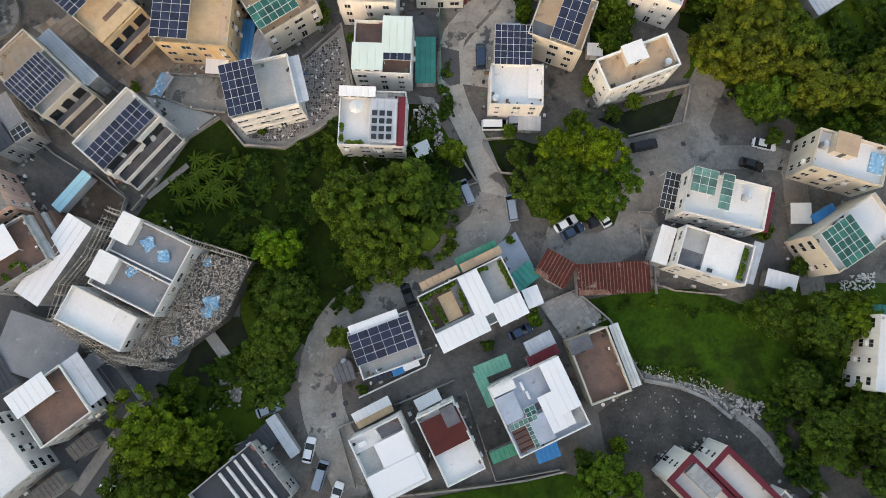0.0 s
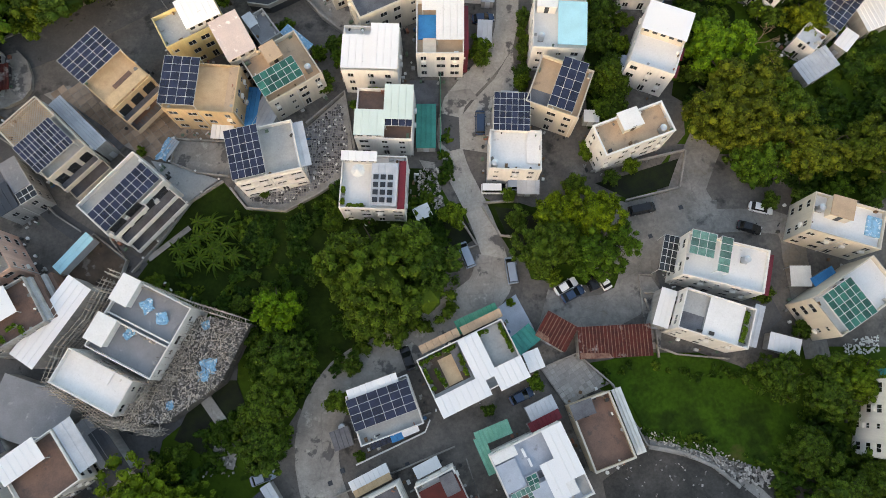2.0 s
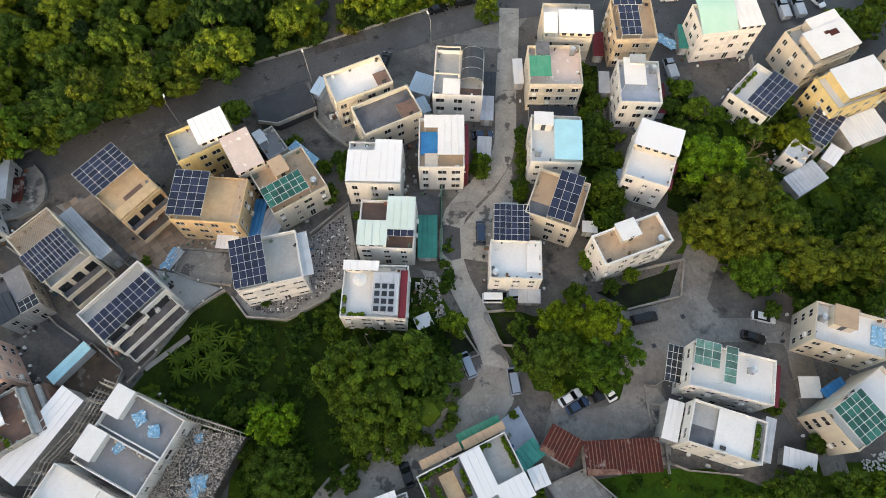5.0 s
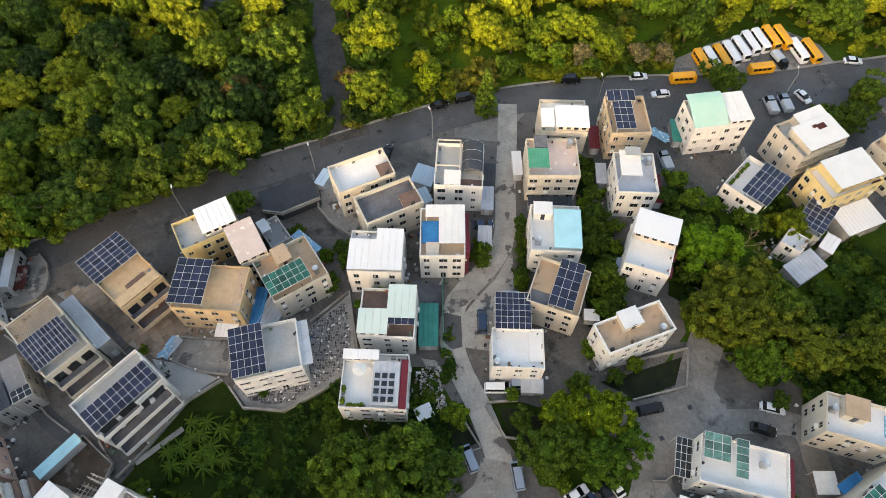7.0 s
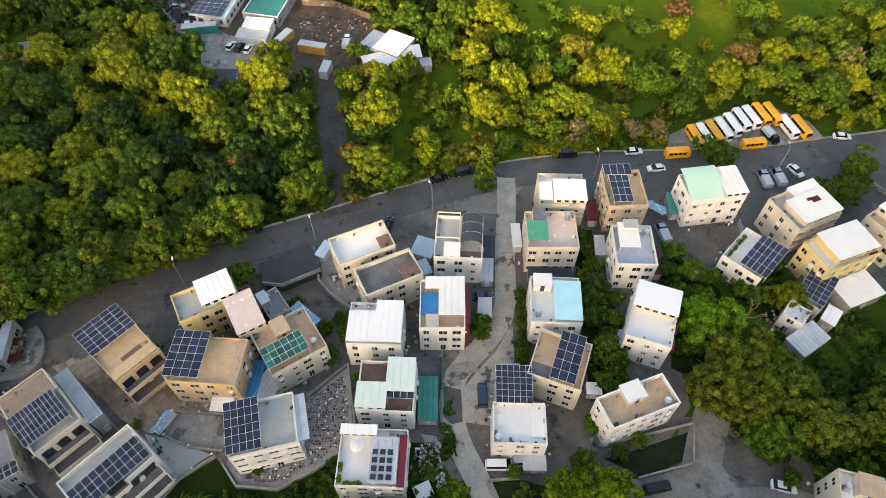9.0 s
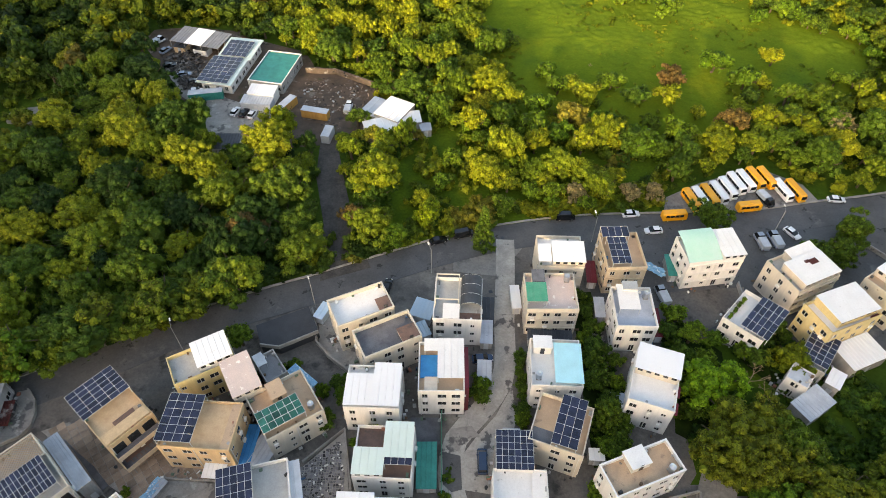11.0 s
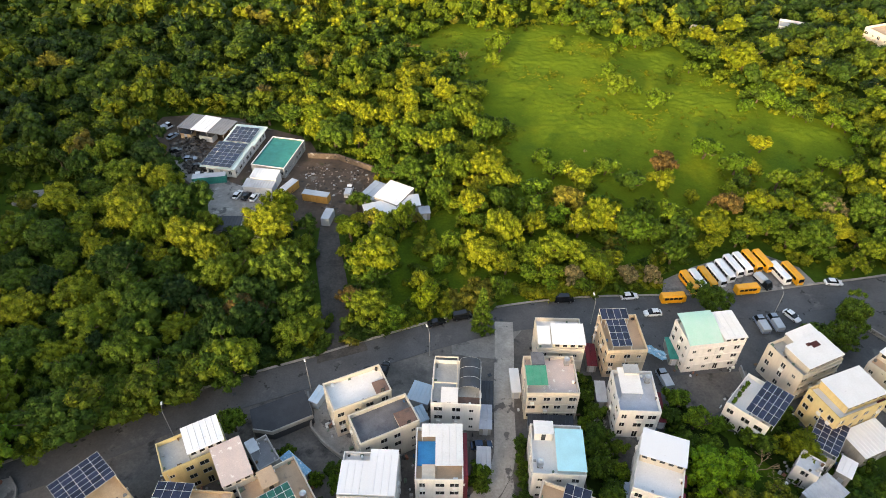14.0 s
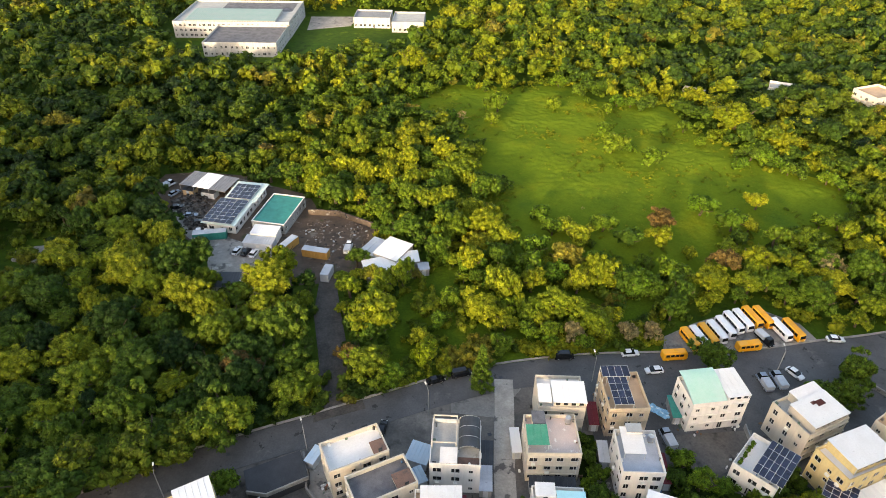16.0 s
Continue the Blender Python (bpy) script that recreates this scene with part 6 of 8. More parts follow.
# overgrown gardens, banks and plot edges in the village
def overgrow(area, count, lo, hi, edge=False):
    got, xs, ys = [], [p[0] for p in area], [p[1] for p in area]
    while len(got) < count:
        x, y = rnd.uniform(min(xs), max(xs)), rnd.uniform(min(ys), max(ys))
        if inside(x, y, area) and (not edge or off_line(x, y, area + area[:1]) < 1.6) and noise.noise((x * 0.16, y * 0.16, 6)) > -0.1 and math.hypot(x + 43, y - 26) > 6.5:
            got.append((x, y, rnd.uniform(lo, hi)))
    return got


weeds = overgrow([(-54, 19), (-45, 25), (-37, 29), (-20, 28), (-4, 35), (0, 27), (-5, 15), (-18, 5), (-23, -3), (-33, 4), (-36, 12)], 330, 0.25, 0.75)
weeds += overgrow([(-38, 31.5), (-29, 31), (-23, 34.4), (-18.4, 37.5), (-17.4, 30), (-21, 25), (-37, 26)], 150, 0.25, 0.75)
weeds += overgrow([(27.5, 49), (34, 51), (36, 60), (33.5, 72), (33, 90), (28.5, 90), (28, 74), (27.5, 62)], 70, 0.25, 0.6)
weeds += overgrow([(44, 56), (47, 70), (45.5, 80), (51, 82), (58, 74), (56, 60), (50, 52)], 90, 0.3, 0.8)
weeds += overgrow([(60, 74), (68, 84), (74, 82), (73, 72), (66, 66)], 40, 0.3, 0.7)
weeds += overgrow([(50, 50), (57, 60), (66, 66), (84, 68), (92, 56), (92, 38), (68, 36), (54, 40)], 170, 0.4, 1.1)
weeds += overgrow([(27, 3), (33, 5.5), (46, 4), (55, 5), (62, -2), (61, -10), (54, -13), (44, -9), (34, -7.5), (29, -3)], 60, 0.2, 0.45, True)
weeds += overgrow([(56, -14), (62, -3), (68, 5), (84, 2), (84, -34), (62, -34)], 150, 0.4, 1.1)
weeds += overgrow([(-58, -34), (-52, -14), (-46, -8), (-38, -16), (-36, -24), (-44, -34)], 120, 0.3, 0.9)
weeds += overgrow([(-43, -8), (-37, -4), (-30, -2), (-25, -8), (-29, -12), (-34, -16), (-36, -24), (-46, -16)], 110, 0.3, 0.8)

weeds += overgrow([(-56, 18), (-45, 26), (-37, 30), (-20, 29), (-3, 36), (1, 27), (-4, 14), (-18, 4), (-23, -4), (-34, 4), (-37, 12)], 150, 0.3, 0.75, True)
weeds += overgrow([(-5, 36), (-1.5, 42), (1, 50), (3, 42), (2, 33)], 30, 0.25, 0.6)
joined_woods("garden_growth", "dense low green growth in gardens and on banks", weeds, SCRUB, "leafscrub")


# ---- trees and shrubs that stand apart ----
for x, y, k, leaf, label in (
        (-17, 122, 1.75, "leafyellow", "large round yellow-green tree beside the track"), (-4, 111, 1.0, "leafbright", "light green feathery tree near the road"),
        (-46.7, 104.2, 1.3, "leafbrown", "rust-brown tree among green woods"), (-12, 104, 0.9, "leafmid", "small green tree near the road"), (-22, 111, 0.9, "leafbrown", "brownish tree beside the track"),
        (33, 119, 0.85, "leafpink", "shrubby tree with pale pink blossom"), (40, 119, 0.85, "leafyellow", "shrubby tree at the roadside"), (47, 119, 0.85, "leafpink", "shrubby tree with pale pink blossom"),
        (53, 120, 0.75, "leafpink", "shrubby tree with pale pink blossom"), (27, 120, 0.8, "leafmid", "green leafy roadside tree"), (-14, 300, 2.0, "leafyellow", "tall spreading tree behind the meadow"),
        (116, 236, 2.0, "leafyellow", "spreading tree at the meadow's edge"), (68, 168, 1.2, "leafbrown", "brown-green tree standing in the meadow"), (66, 160, 1.1, "leafyellow", "yellow-green tree standing in the meadow"),
        (48, 306, 1.6, "leafyellow", "tall yellow-green tree behind the meadow"), (56, 303, 1.5, "leafyellow", "tall yellow-green tree behind the meadow"), (18, 312, 1.5, "leafyellow", "tall yellow-green tree behind the meadow"),
        (-45.5, 146, 1.35, "leafyellow", "yellow-green tree in the scrapyard"), (-25, 150, 0.9, "leafdark", "dark tree in the scrapyard"),
        (101, 145, 1.1, "leafyellow", "yellow-green tree above the bus lot"), (110, 146, 1.1, "leafpink", "tree with pale pink blossom"), (90, 148, 1.3, "leafyellow", "yellow-green tree above the bus lot"), (81, 147, 1.2, "leafbrown", "brown-green tree above the bus lot")):
    tree(x, y, rnd.choice(MID), leaf, label, rnd.uniform(0, 360), k, "trees standing apart")
for x, y, k in ((64, 221, 2.2), (76, 211, 2.0), (64, 237, 1.5), (108, 209, 1.4), (84, 178, 2.0), (91, 169, 2.0), (23, 258, 2.4), (39, 168, 1.5), (50, 168, 1.7), (31, 175, 1.5), (41, 160, 1.9), (27, 156, 1.8), (57, 160, 1.8),
                (12, 216, 1.6), (10, 205, 1.7), (96, 168, 1.4), (72, 222, 1.0), (100, 228, 1.0), (88, 236, 0.9), (48, 262, 1.3), (70, 258, 1.2), (20, 246, 1.5), (34, 166, 1.6), (104, 182, 1.6), (36, 150, 2.0), (24, 146, 2.0), (17, 160, 2.0), (45, 147, 1.8), (54, 138, 1.9), (65, 142, 2.0),
                (-1, 124, 1.2), (8, 147, 1.6), (22, 121, 1.2), (2, 133, 1.4), (14, 140, 1.6), (-6, 118, 1.2), (128, 226, 1.8), (120, 214, 1.6)):
    tree(x, y, rnd.choice(LOW), rnd.choice(("leafmid", "leaflit", "leafmid")), "rounded green shrub in rough grass", rnd.uniform(0, 360), k * 1.15, "meadow shrubs", "shrub")


def on_meadow(count, reach, chance):
    """Places on the meadow, thicker where chance(x, y) is high."""
    got = []
    while len(got) < count:
        x, y = rnd.uniform(-35, 143), rnd.uniform(138, 291)
        if inside(x, y, MEADOW) and off_line(x, y, MEADOW + MEADOW[:1]) < reach and noise.noise((x * 0.045, y * 0.045, 11)) > chance:
            got.append((x, y))
    return got


TUFT = [leaf_cloud(random.Random(90 + i), [((random.Random(i * 5 + k).uniform(-0.9, 0.9), random.Random(i * 3 + k).uniform(-0.9, 0.9), 0.5), 0.5) for k in range(3)], 12, 0.42, 0.0, 1.2) for i in range(3)]
joined_woods("tall_grass", "tufts of tall yellow-green grass in the meadow", [(x, y, rnd.uniform(0.35, 1.0)) for x, y in on_meadow(1500, 60, 0.02)], TUFT, "leafgrass")
for x, y in on_meadow(70, 8, -0.3):
    tree(x, y, rnd.choice(LOW), rnd.choice(("leafmid", "leaflit", "leafdark")), "rounded green shrub at the meadow's edge", rnd.uniform(0, 360), rnd.uniform(0.7, 1.9), "meadow shrubs", "shrub", wide=rnd.uniform(0.8, 1.2))
for _ in range(60):
    x, y = rnd.uniform(-12, 98), rnd.uniform(104, 160)
    if inside(x, y, ROUGH) and not inside(x, y, GLADE) and off_line(x, y, ROUGH + ROUGH[:1]) > 2.5 and off_line(x, y, BUSLOT) > 3:
        tree(x, y, rnd.choice(LOW), rnd.choice(("leafmid", "leaflit", "leafyellow")), "leafy shrub in rough roadside grass", rnd.uniform(0, 360), rnd.uniform(0.8, 1.9), "meadow shrubs", "shrub", wide=rnd.uniform(0.8, 1.2))


for x, y, k in ((29.5, 88, 0.9), (30.5, 83, 1.0), (31.5, 79, 1.1), (29.5, 76.5, 0.9), (30.5, 70, 1.2), (29, 66.5, 1.0), (32, 62, 1.1), (29, 57.5, 1.0), (33, 56, 1.2), (30, 52, 1.2), (34.5, 66, 1.0), (35, 71, 0.9), (47, 78, 1.2), (49, 72, 1.3), (46.8, 66, 1.1), (48, 60, 1.4), (53, 71, 1.3), (56, 76, 1.1), (55, 59, 1.4), (62, 73, 1.3), (66, 76, 1.2), (70, 80, 1.2),
                (64, 71, 1.4), (14.8, 60, 0.7), (15, 58, 0.8), (7.5, 63, 0.9), (5.5, 64, 0.7), (27, 44, 1.0), (24, 37.5, 1.1), (31, 38.8, 0.8), (35, 41, 0.8), (-33, 36, 0.5), (-22.5, 57.5, 1.0), (-19.5, 63, 1.0), (-21, 66, 0.9), (-24, 64, 0.8), (-16, 53, 0.9), (-13.5, 54.5, 0.9), (-36.5, 68.5, 0.8), (-33, 68, 0.9), (-30.5, 70, 0.8), (-56.6, 44, 0.5), (47, 25.6, 0.6), (56, 21, 0.9), (57, 17, 0.9), (63, 11, 0.9),
                (60, 34.5, 0.9), (66, 35, 1.1), (72, 36, 1.2), (78, 35, 1.2), (-15.5, 4.5, 0.9), (-14, -10.5, 0.5), (13.5, 3.4, 0.6), (16, 1.5, 0.8), (8, -3, 0.6), (20, 20, 0.8), (12, 15.6, 0.4), (24, -22, 1.0), (30, -20, 0.8), (-34, 10, 1.0), (-31, 17, 0.9), (-33, -5, 1.1), (-44, -10, 1.0), (-47, -13, 0.9), (-53, -20, 1.0), (-55, -29, 1.3), (-43, -29, 1.3), (-37, -26, 0.9)):
    tree(x, y, rnd.choice(LOW), rnd.choice(("leafdark", "leafdark", "leafmid")), "dark green bush beside village walls", rnd.uniform(0, 360), k, "village bushes", "bush")


def conifer(x, y, high=13.0):
    r = random.Random(3)
    base = thing("conifer_tree", "tall dark green conifer beside the road", "tree", x, y)
    part("trunk", Solid().tube((0, 0, -0.1), (0.2, 0, high * 0.95), 0.22, 0.04, 8), "bark", base)
    lumps = []
    for i in range(60):
        z = 1.5 + (high - 1.5) * i / 60
        g, k = i * 2.4, (1 - z / high) * 3.0 + 0.25
        lumps.append(((math.cos(g) * k * r.uniform(0.5, 1), math.sin(g) * k * r.uniform(0.5, 1), z), 0.45 + 0.6 * (1 - z / high)))
    part("crown", leaf_cloud(r, lumps, 34, 0.24), "leafdark", base)


conifer(9.0, 102.0, 15.0)


def bare_tree(x, y, high, seed, label):
    r = random.Random(seed)
    s = Solid()
    def grow(p, d, l, w, depth):
        q = p + d * l
        s.tube(p, q, w, w * 0.6, 5)
        if depth:
            for _ in range(3):
                grow(q, (d + Vector((r.gauss(0, 0.55), r.gauss(0, 0.55), r.gauss(0.1, 0.3)))).normalized(), l * 0.72, w * 0.6, depth - 1)
    grow(Vector((0, 0, -0.1)), Vector((0, 0, 1)), high * 0.32, high * 0.025, 4)
    base = thing("bare_tree", label, "tree", x, y)
    part("branches", s, "drytwig", base)


bare_tree(60.5, 66.0, 7.0, 5, "dry leafless pale-brown tree beside green crowns")
bare_tree(63.0, 63.5, 5.5, 6, "dry leafless pale-brown tree beside green crowns")
bare_tree(8, 248, 6.5, 8, "dry leafless bush in the meadow")
bare_tree(46, 180, 2.5, 9, "dry leafless bush in the meadow")


def banana(x, y, seed, high=3.5):
    """A banana plant: stem and long drooping leaves."""
    r = random.Random(seed)
    base = thing("banana_plant", "large-leaved green banana plant in a garden", "plant", x, y, 0.1, r.uniform(0, 360), "garden banana plants")
    part("stem", Solid().tube((0, 0, 0), (0, 0, high * 0.55), 0.16, 0.1, 7), "bark", base)
    for i in range(17):
        g = 2.4 * i + r.uniform(-0.3, 0.3)
        d, w = Vector((math.cos(g), math.sin(g), 0)), Vector((-math.sin(g), math.cos(g), 0))
        s, n, long = Solid(), 6, r.uniform(1.5, 2.9)
        for k in range(n + 1):
            t = k / n
            p = Vector((0, 0, high * 0.5)) + d * (long * t) + Vector((0, 0, 1.7 * t - 2.9 * t * t))
            wd = 0.15 * math.sin(math.pi * (0.08 + 0.9 * t)) + 0.03
            s.v += [tuple(p - w * wd + Vector((0, 0, 0.1))), tuple(p), tuple(p + w * wd + Vector((0, 0, 0.1)))]
        for k in range(n):
            for c in (0, 1):
                s.f.append((3 * k + c, 3 * k + c + 1, 3 * k + c + 4, 3 * k + c + 3))
        part("leaf", s, "leafdark", base)


for i, (x, y) in enumerate(((-45.5, 26.0), (-42.5, 28.0), (-43.5, 23.5), (-40.0, 26.0), (-46.5, 22.5), (-41.0, 22.5), (-39.0, 29.0), (-44.5, 30.0), (-37.5, 24.0), (-44, 27.4), (-41.5, 25.2), (-42, 30.2), (-47.5, 25), (-39.4, 23.8))):
    banana(x, y, i)
for i in range(12):
    x, y = rnd.uniform(-52, -18), rnd.uniform(6, 31)
    if inside(x, y, [(-52, 20), (-45, 25), (-37, 29), (-21, 28), (-18, 20), (-20, 8), (-34, 8), (-36, 12)]) and not (-48 < x < -36 and 20 < y < 31):
        tree(x, y, rnd.choice(LOW), "leafdark", "low dark green scrub in a garden", rnd.uniform(0, 360), rnd.uniform(0.5, 0.95), "garden scrub", "shrub", tall=0.7)


# ---- site helpers ----
def wall_line(name, label, pts, high, material, thick=0.25, z=0.0, category="wall", kind=""):
    s, p = Solid(), [Vector(q) for q in pts]
    for i, q in enumerate(p):
        d = (p[min(i + 1, len(p) - 1)] - p[max(i - 1, 0)]).normalized() * (thick / 2)
        w = Vector((-d.y, d.x))
        s.v += [(q.x + w.x, q.y + w.y, z), (q.x + w.x, q.y + w.y, z + high), (q.x - w.x, q.y - w.y, z + high), (q.x - w.x, q.y - w.y, z)]
    for i in range(len(p) - 1):
        s.f += [(4 * i + k, 4 * i + (k + 1) % 4, 4 * i + 4 + (k + 1) % 4, 4 * i + 4 + k) for k in range(4)]
    n = 4 * (len(p) - 1)
    s.f += [(3, 2, 1, 0), (n, n + 1, n + 2, n + 3)]
    return thing(name, label, category, 0, 0, kind=kind, solid=s, material=material)


def shed(label, x, y, w, d, h, rot, roof="sheetgrey", wall=None, slope=0.25, name="shed", ribs=0.8, over=0.15):
    """A lean-to: ribbed sheet roof on posts, with walls where it has them."""
    base = thing(name, label, "shed", x, y, 0.1, rot)
    a, b = w / 2 + over, d / 2 + over
    s = ribbed(-a, a, -b, b, h - slope, h, ribs, 0.07, 0.16 if ribs < 0.6 else 0.08)
    part("roof", s, roof, base)
    if wall:
        q, k = Solid(), w / 2
        for i, (px, py) in enumerate(((-k, -d / 2), (k, -d / 2), (k, d / 2), (-k, d / 2))):
            q.v += [(px, py, -0.1), (px, py, (h - slope if py < 0 else h) - 0.01)]
            j = (i + 1) % 4
            q.f.append((2 * i, 2 * j, 2 * j + 1, 2 * i + 1))
        wl = part("wall", q, wall, base)
        wl.modifiers.new("thick", "SOLIDIFY").thickness = 0.1
        part("door", Solid().box(-0.5, 0.5, -d / 2 - 0.05, -d / 2 - 0.003, -0.1, min(2.0, h - slope - 0.2)), "sheetgrey", base)
    else:
        for px in (-w / 2, w / 2):
            for py, zz in ((-d / 2, h - slope), (d / 2, h)):
                part("post", Solid().tube((px, py, -0.1), (px, py, zz - 0.02), 0.07, sides=6), "pole", base)
    return base


def tarp(x, y, z, w, d, seed, label="crumpled pale blue plastic sheet"):
    r = random.Random(seed)
    n, s = 9, Solid()
    for j in range(n + 1):
        for i in range(n + 1):
            px, py = (i / n - 0.5) * w, (j / n - 0.5) * d
            e = 1 + 0.55 * noise.noise((px * 0.9 + seed, py * 0.9, 3))
            s.v.append((px * e, py * e, 0.05 + 0.55 * abs(noise.noise((px * 1.9 + seed * 7, py * 1.9, 0))) + r.uniform(0, 0.14)))
    for j in range(n):
        for i in range(n):
            if (i, j) not in ((0, 0), (n - 1, 0), (0, n - 1), (n - 1, n - 1)):
                a = j * (n + 1) + i
                s.f.append((a, a + 1, a + n + 2, a + n + 1))
    ob = thing("tarpaulin", label, "tarpaulin", x, y, z, r.uniform(0, 360), "plastic sheets", solid=s, material="tarp")
    ob.modifiers.new("thick", "SOLIDIFY").thickness = 0.03


def rubble(name, label, pts, count, size, seed, z=0.1, material="rubblemix", high=0.3, sticks=False):
    """Loose broken pieces, heaped, as one object."""
    r, s = random.Random(seed), Solid()
    xs, ys = [p[0] for p in pts], [p[1] for p in pts]
    while count:
        x, y = r.uniform(min(xs), max(xs)), r.uniform(min(ys), max(ys))
        if not inside(x, y, pts):
            continue
        count -= 1
        a, l, w, h = r.uniform(0, 3.14), size * r.uniform(0.4, 1.6), size * r.uniform(0.3, 1.0), size * r.uniform(0.15, 0.6)
        if sticks:
            l, w, h = size * r.uniform(1.5, 6.0), 0.07, 0.07
        m = Matrix.Translation((x, y, z + r.uniform(0, high))) @ Euler((r.gauss(0, 0.3), r.gauss(0, 0.3), a)).to_matrix().to_4x4()
        q = Solid().box(-l / 2, l / 2, -w / 2, w / 2, 0, h, 0.05 * size)
        n = len(s.v)
        s.v += [tuple(m @ Vector(v)) for v in q.v]
        s.f += [tuple(n + i for i in f) for f in q.f]
    return tagged(new(name, s.mesh(name, M[material])), label, "rubble", kind="stuff")


def street_lamp(x, y, rot, high=8.0, label="tall grey street lamp beside the road"):
    base = thing("street_lamp", label, "street lamp", x, y, 0.1, rot, "street lamps")
    part("pole", Solid().tube((0, 0, 0), (0, 0, high), 0.11, 0.07, 8), "pole", base)
    arm = part("arm", Solid().tube((0, 0, high - 0.05), (1.6, 0, high + 0.35), 0.05, 0.04, 6), "pole", base)
    part("lamp_head", Solid().box(1.4, 2.2, -0.16, 0.16, high + 0.3, high + 0.45, 0.03), "cushion", arm, "white lamp head")


for x, y, rot in ((-28.5, 85.5, 110), (-55, 74.5, 110), (-3, 95.5, 110), (35.5, 105.5, 95), (80, 107.8, 80)):
    street_lamp(x, y, rot)


# ---- the house under construction, wrapped in scaffold ----
def unfinished_house():
    r = -26.0
    one = house("unfinished white house, grey roof with plastic sheets", -49.0, 13.0, 12.6, 7.4, 8.6, r, "white", "roofslate", seed=60, coolers=0)
    hut(one, 0.0, 0.4, 0.25, 1.02, 2.0, "white", "roofwhite")
    two = house("unfinished white house, grey roof with builders' debris", -51.8, 7.6, 12.6, 6.6, 8.4, r, "white", "roofslate", seed=61, coolers=0)
    hut(two, -0.02, 0.2, 0.25, 0.9, 2.0, "white", "roofwhite")
    three = house("unfinished white house with a plain white roof", -57.4, 1.6, 12.4, 6.2, 8.0, r, "white", "roofwhite", seed=62, coolers=0)
    mat_on(three, 0.4, 0.6, 0.7, 0.95, "roofwhite", lift=0.3)
    for ob, u, v, w, d, k in ((one, 0.44, 0.6, 1.9, 2.2, 1), (one, 0.7, 0.5, 2.1, 2.0, 2), (two, 0.42, 0.72, 1.7, 1.5, 3)):
        p = on_roof(ob, u, v).translation
        tarp(p.x, p.y, p.z, w, d, k)
    p = on_roof(two, 0.55, 0.9).translation
    rubble("debris", "broken brick and timber debris on a roof", [(p.x - 3, p.y + 0.4), (p.x - 3, p.y + 1.2), (p.x + 3, p.y - 1.4), (p.x + 3, p.y - 2.2)], 60, 0.35, 4, p.z, "bamboomix", 0.1)


unfinished_house()
DEBRIS = [(-43, 13), (-33, 11.5), (-37.5, 1.5), (-46, -5), (-52, -5.5), (-53.5, -3.5), (-48.5, 1), (-46, 7)]
slab("debris_terrace", "concrete terrace covered with building debris", DEBRIS, 4.0, "rubble", "terrace", "", thick=4.0)
rubble("building_debris", "grey timber, bamboo and rubble heaped on a terrace", DEBRIS, 520, 0.42, 11, 4.0, "bamboomix", 0.9, True)
rubble("building_debris", "broken pale rubble heaped on a terrace", DEBRIS, 2200, 0.3, 12, 4.0, "rubblemix", 0.3)
for i, (x, y, w) in enumerate(((-40.5, 11.0, 1.4), (-39.5, 4.3, 2.6), (-40.2, 2.6, 2.0), (-44.0, 13.0, 1.3), (-45.5, -2.2, 1.4))):
    tarp(x, y, 4.3, w, w, 20 + i)


def scaffold(label, pts, high, z=0.0, seed=0, step=1.5):
    """Bamboo standards and ledgers along a line."""
    r = random.Random(seed)
    base = thing("scaffold", label, "scaffold", 0, 0, z)
    for (ax, ay), (bx, by) in zip(pts, pts[1:]):
        l = math.dist((ax, ay), (bx, by))
        n = max(1, int(l / step))
        ux, uy = (bx - ax) / l, (by - ay) / l
        for i in range(n):
            bay = Solid()
            for k, off in ((i / n, 0.0), ((i + 0.5) / n, 0.0), (i / n, 0.75)):
                x, y = ax + (bx - ax) * k - uy * off, ay + (by - ay) * k + ux * off
                bay.tube((x, y, 0), (x + r.gauss(0, 0.08), y + r.gauss(0, 0.08), high * r.uniform(0.92, 1.14)), 0.05, sides=4)
            for f in range(int(high / 1.2)):
                zz = 0.9 + f * 1.2 + r.uniform(-0.08, 0.08)
                for off in (0.0, 0.75):
                    p, q = i / n - 0.25 / n, (i + 1.25) / n
                    bay.tube((ax + (bx - ax) * p - uy * off, ay + (by - ay) * p + ux * off, zz + r.gauss(0, 0.05)), (ax + (bx - ax) * q - uy * off, ay + (by - ay) * q + ux * off, zz + r.gauss(0, 0.05)), 0.045, sides=4)
                x, y = ax + (bx - ax) * (i + 0.1) / n, ay + (by - ay) * (i + 0.1) / n
                bay.tube((x + uy * 0.25, y - ux * 0.25, zz + 0.05), (x - uy * 1.0, y + ux * 1.0, zz + 0.05), 0.04, sides=4)
            part("bay", bay, "bamboo", base)


scaffold("grey bamboo scaffold along an unfinished house", [(-56.5, 19.5), (-43, 14.2), (-34, 11.5)], 8.6, seed=1)
scaffold("grey bamboo scaffold along an unfinished house", [(-57.3, 18.6), (-60.2, 12), (-63.6, 7.5), (-65.2, 2.2)], 8.6, seed=2)
scaffold("grey bamboo scaffold along an unfinished house", [(-65.4, 1.5), (-54.5, -5.2), (-47, -7)], 8.2, seed=3)
scaffold("grey bamboo scaffold along an unfinished house", [(-66.0, 0.8), (-55, -6.4)], 7.0, seed=5)
scaffold("grey bamboo scaffold standing on a debris terrace", [(-44, 11), (-47, 5), (-50, -1), (-52, -4)], 4.0, 4.0, 4, 1.0)
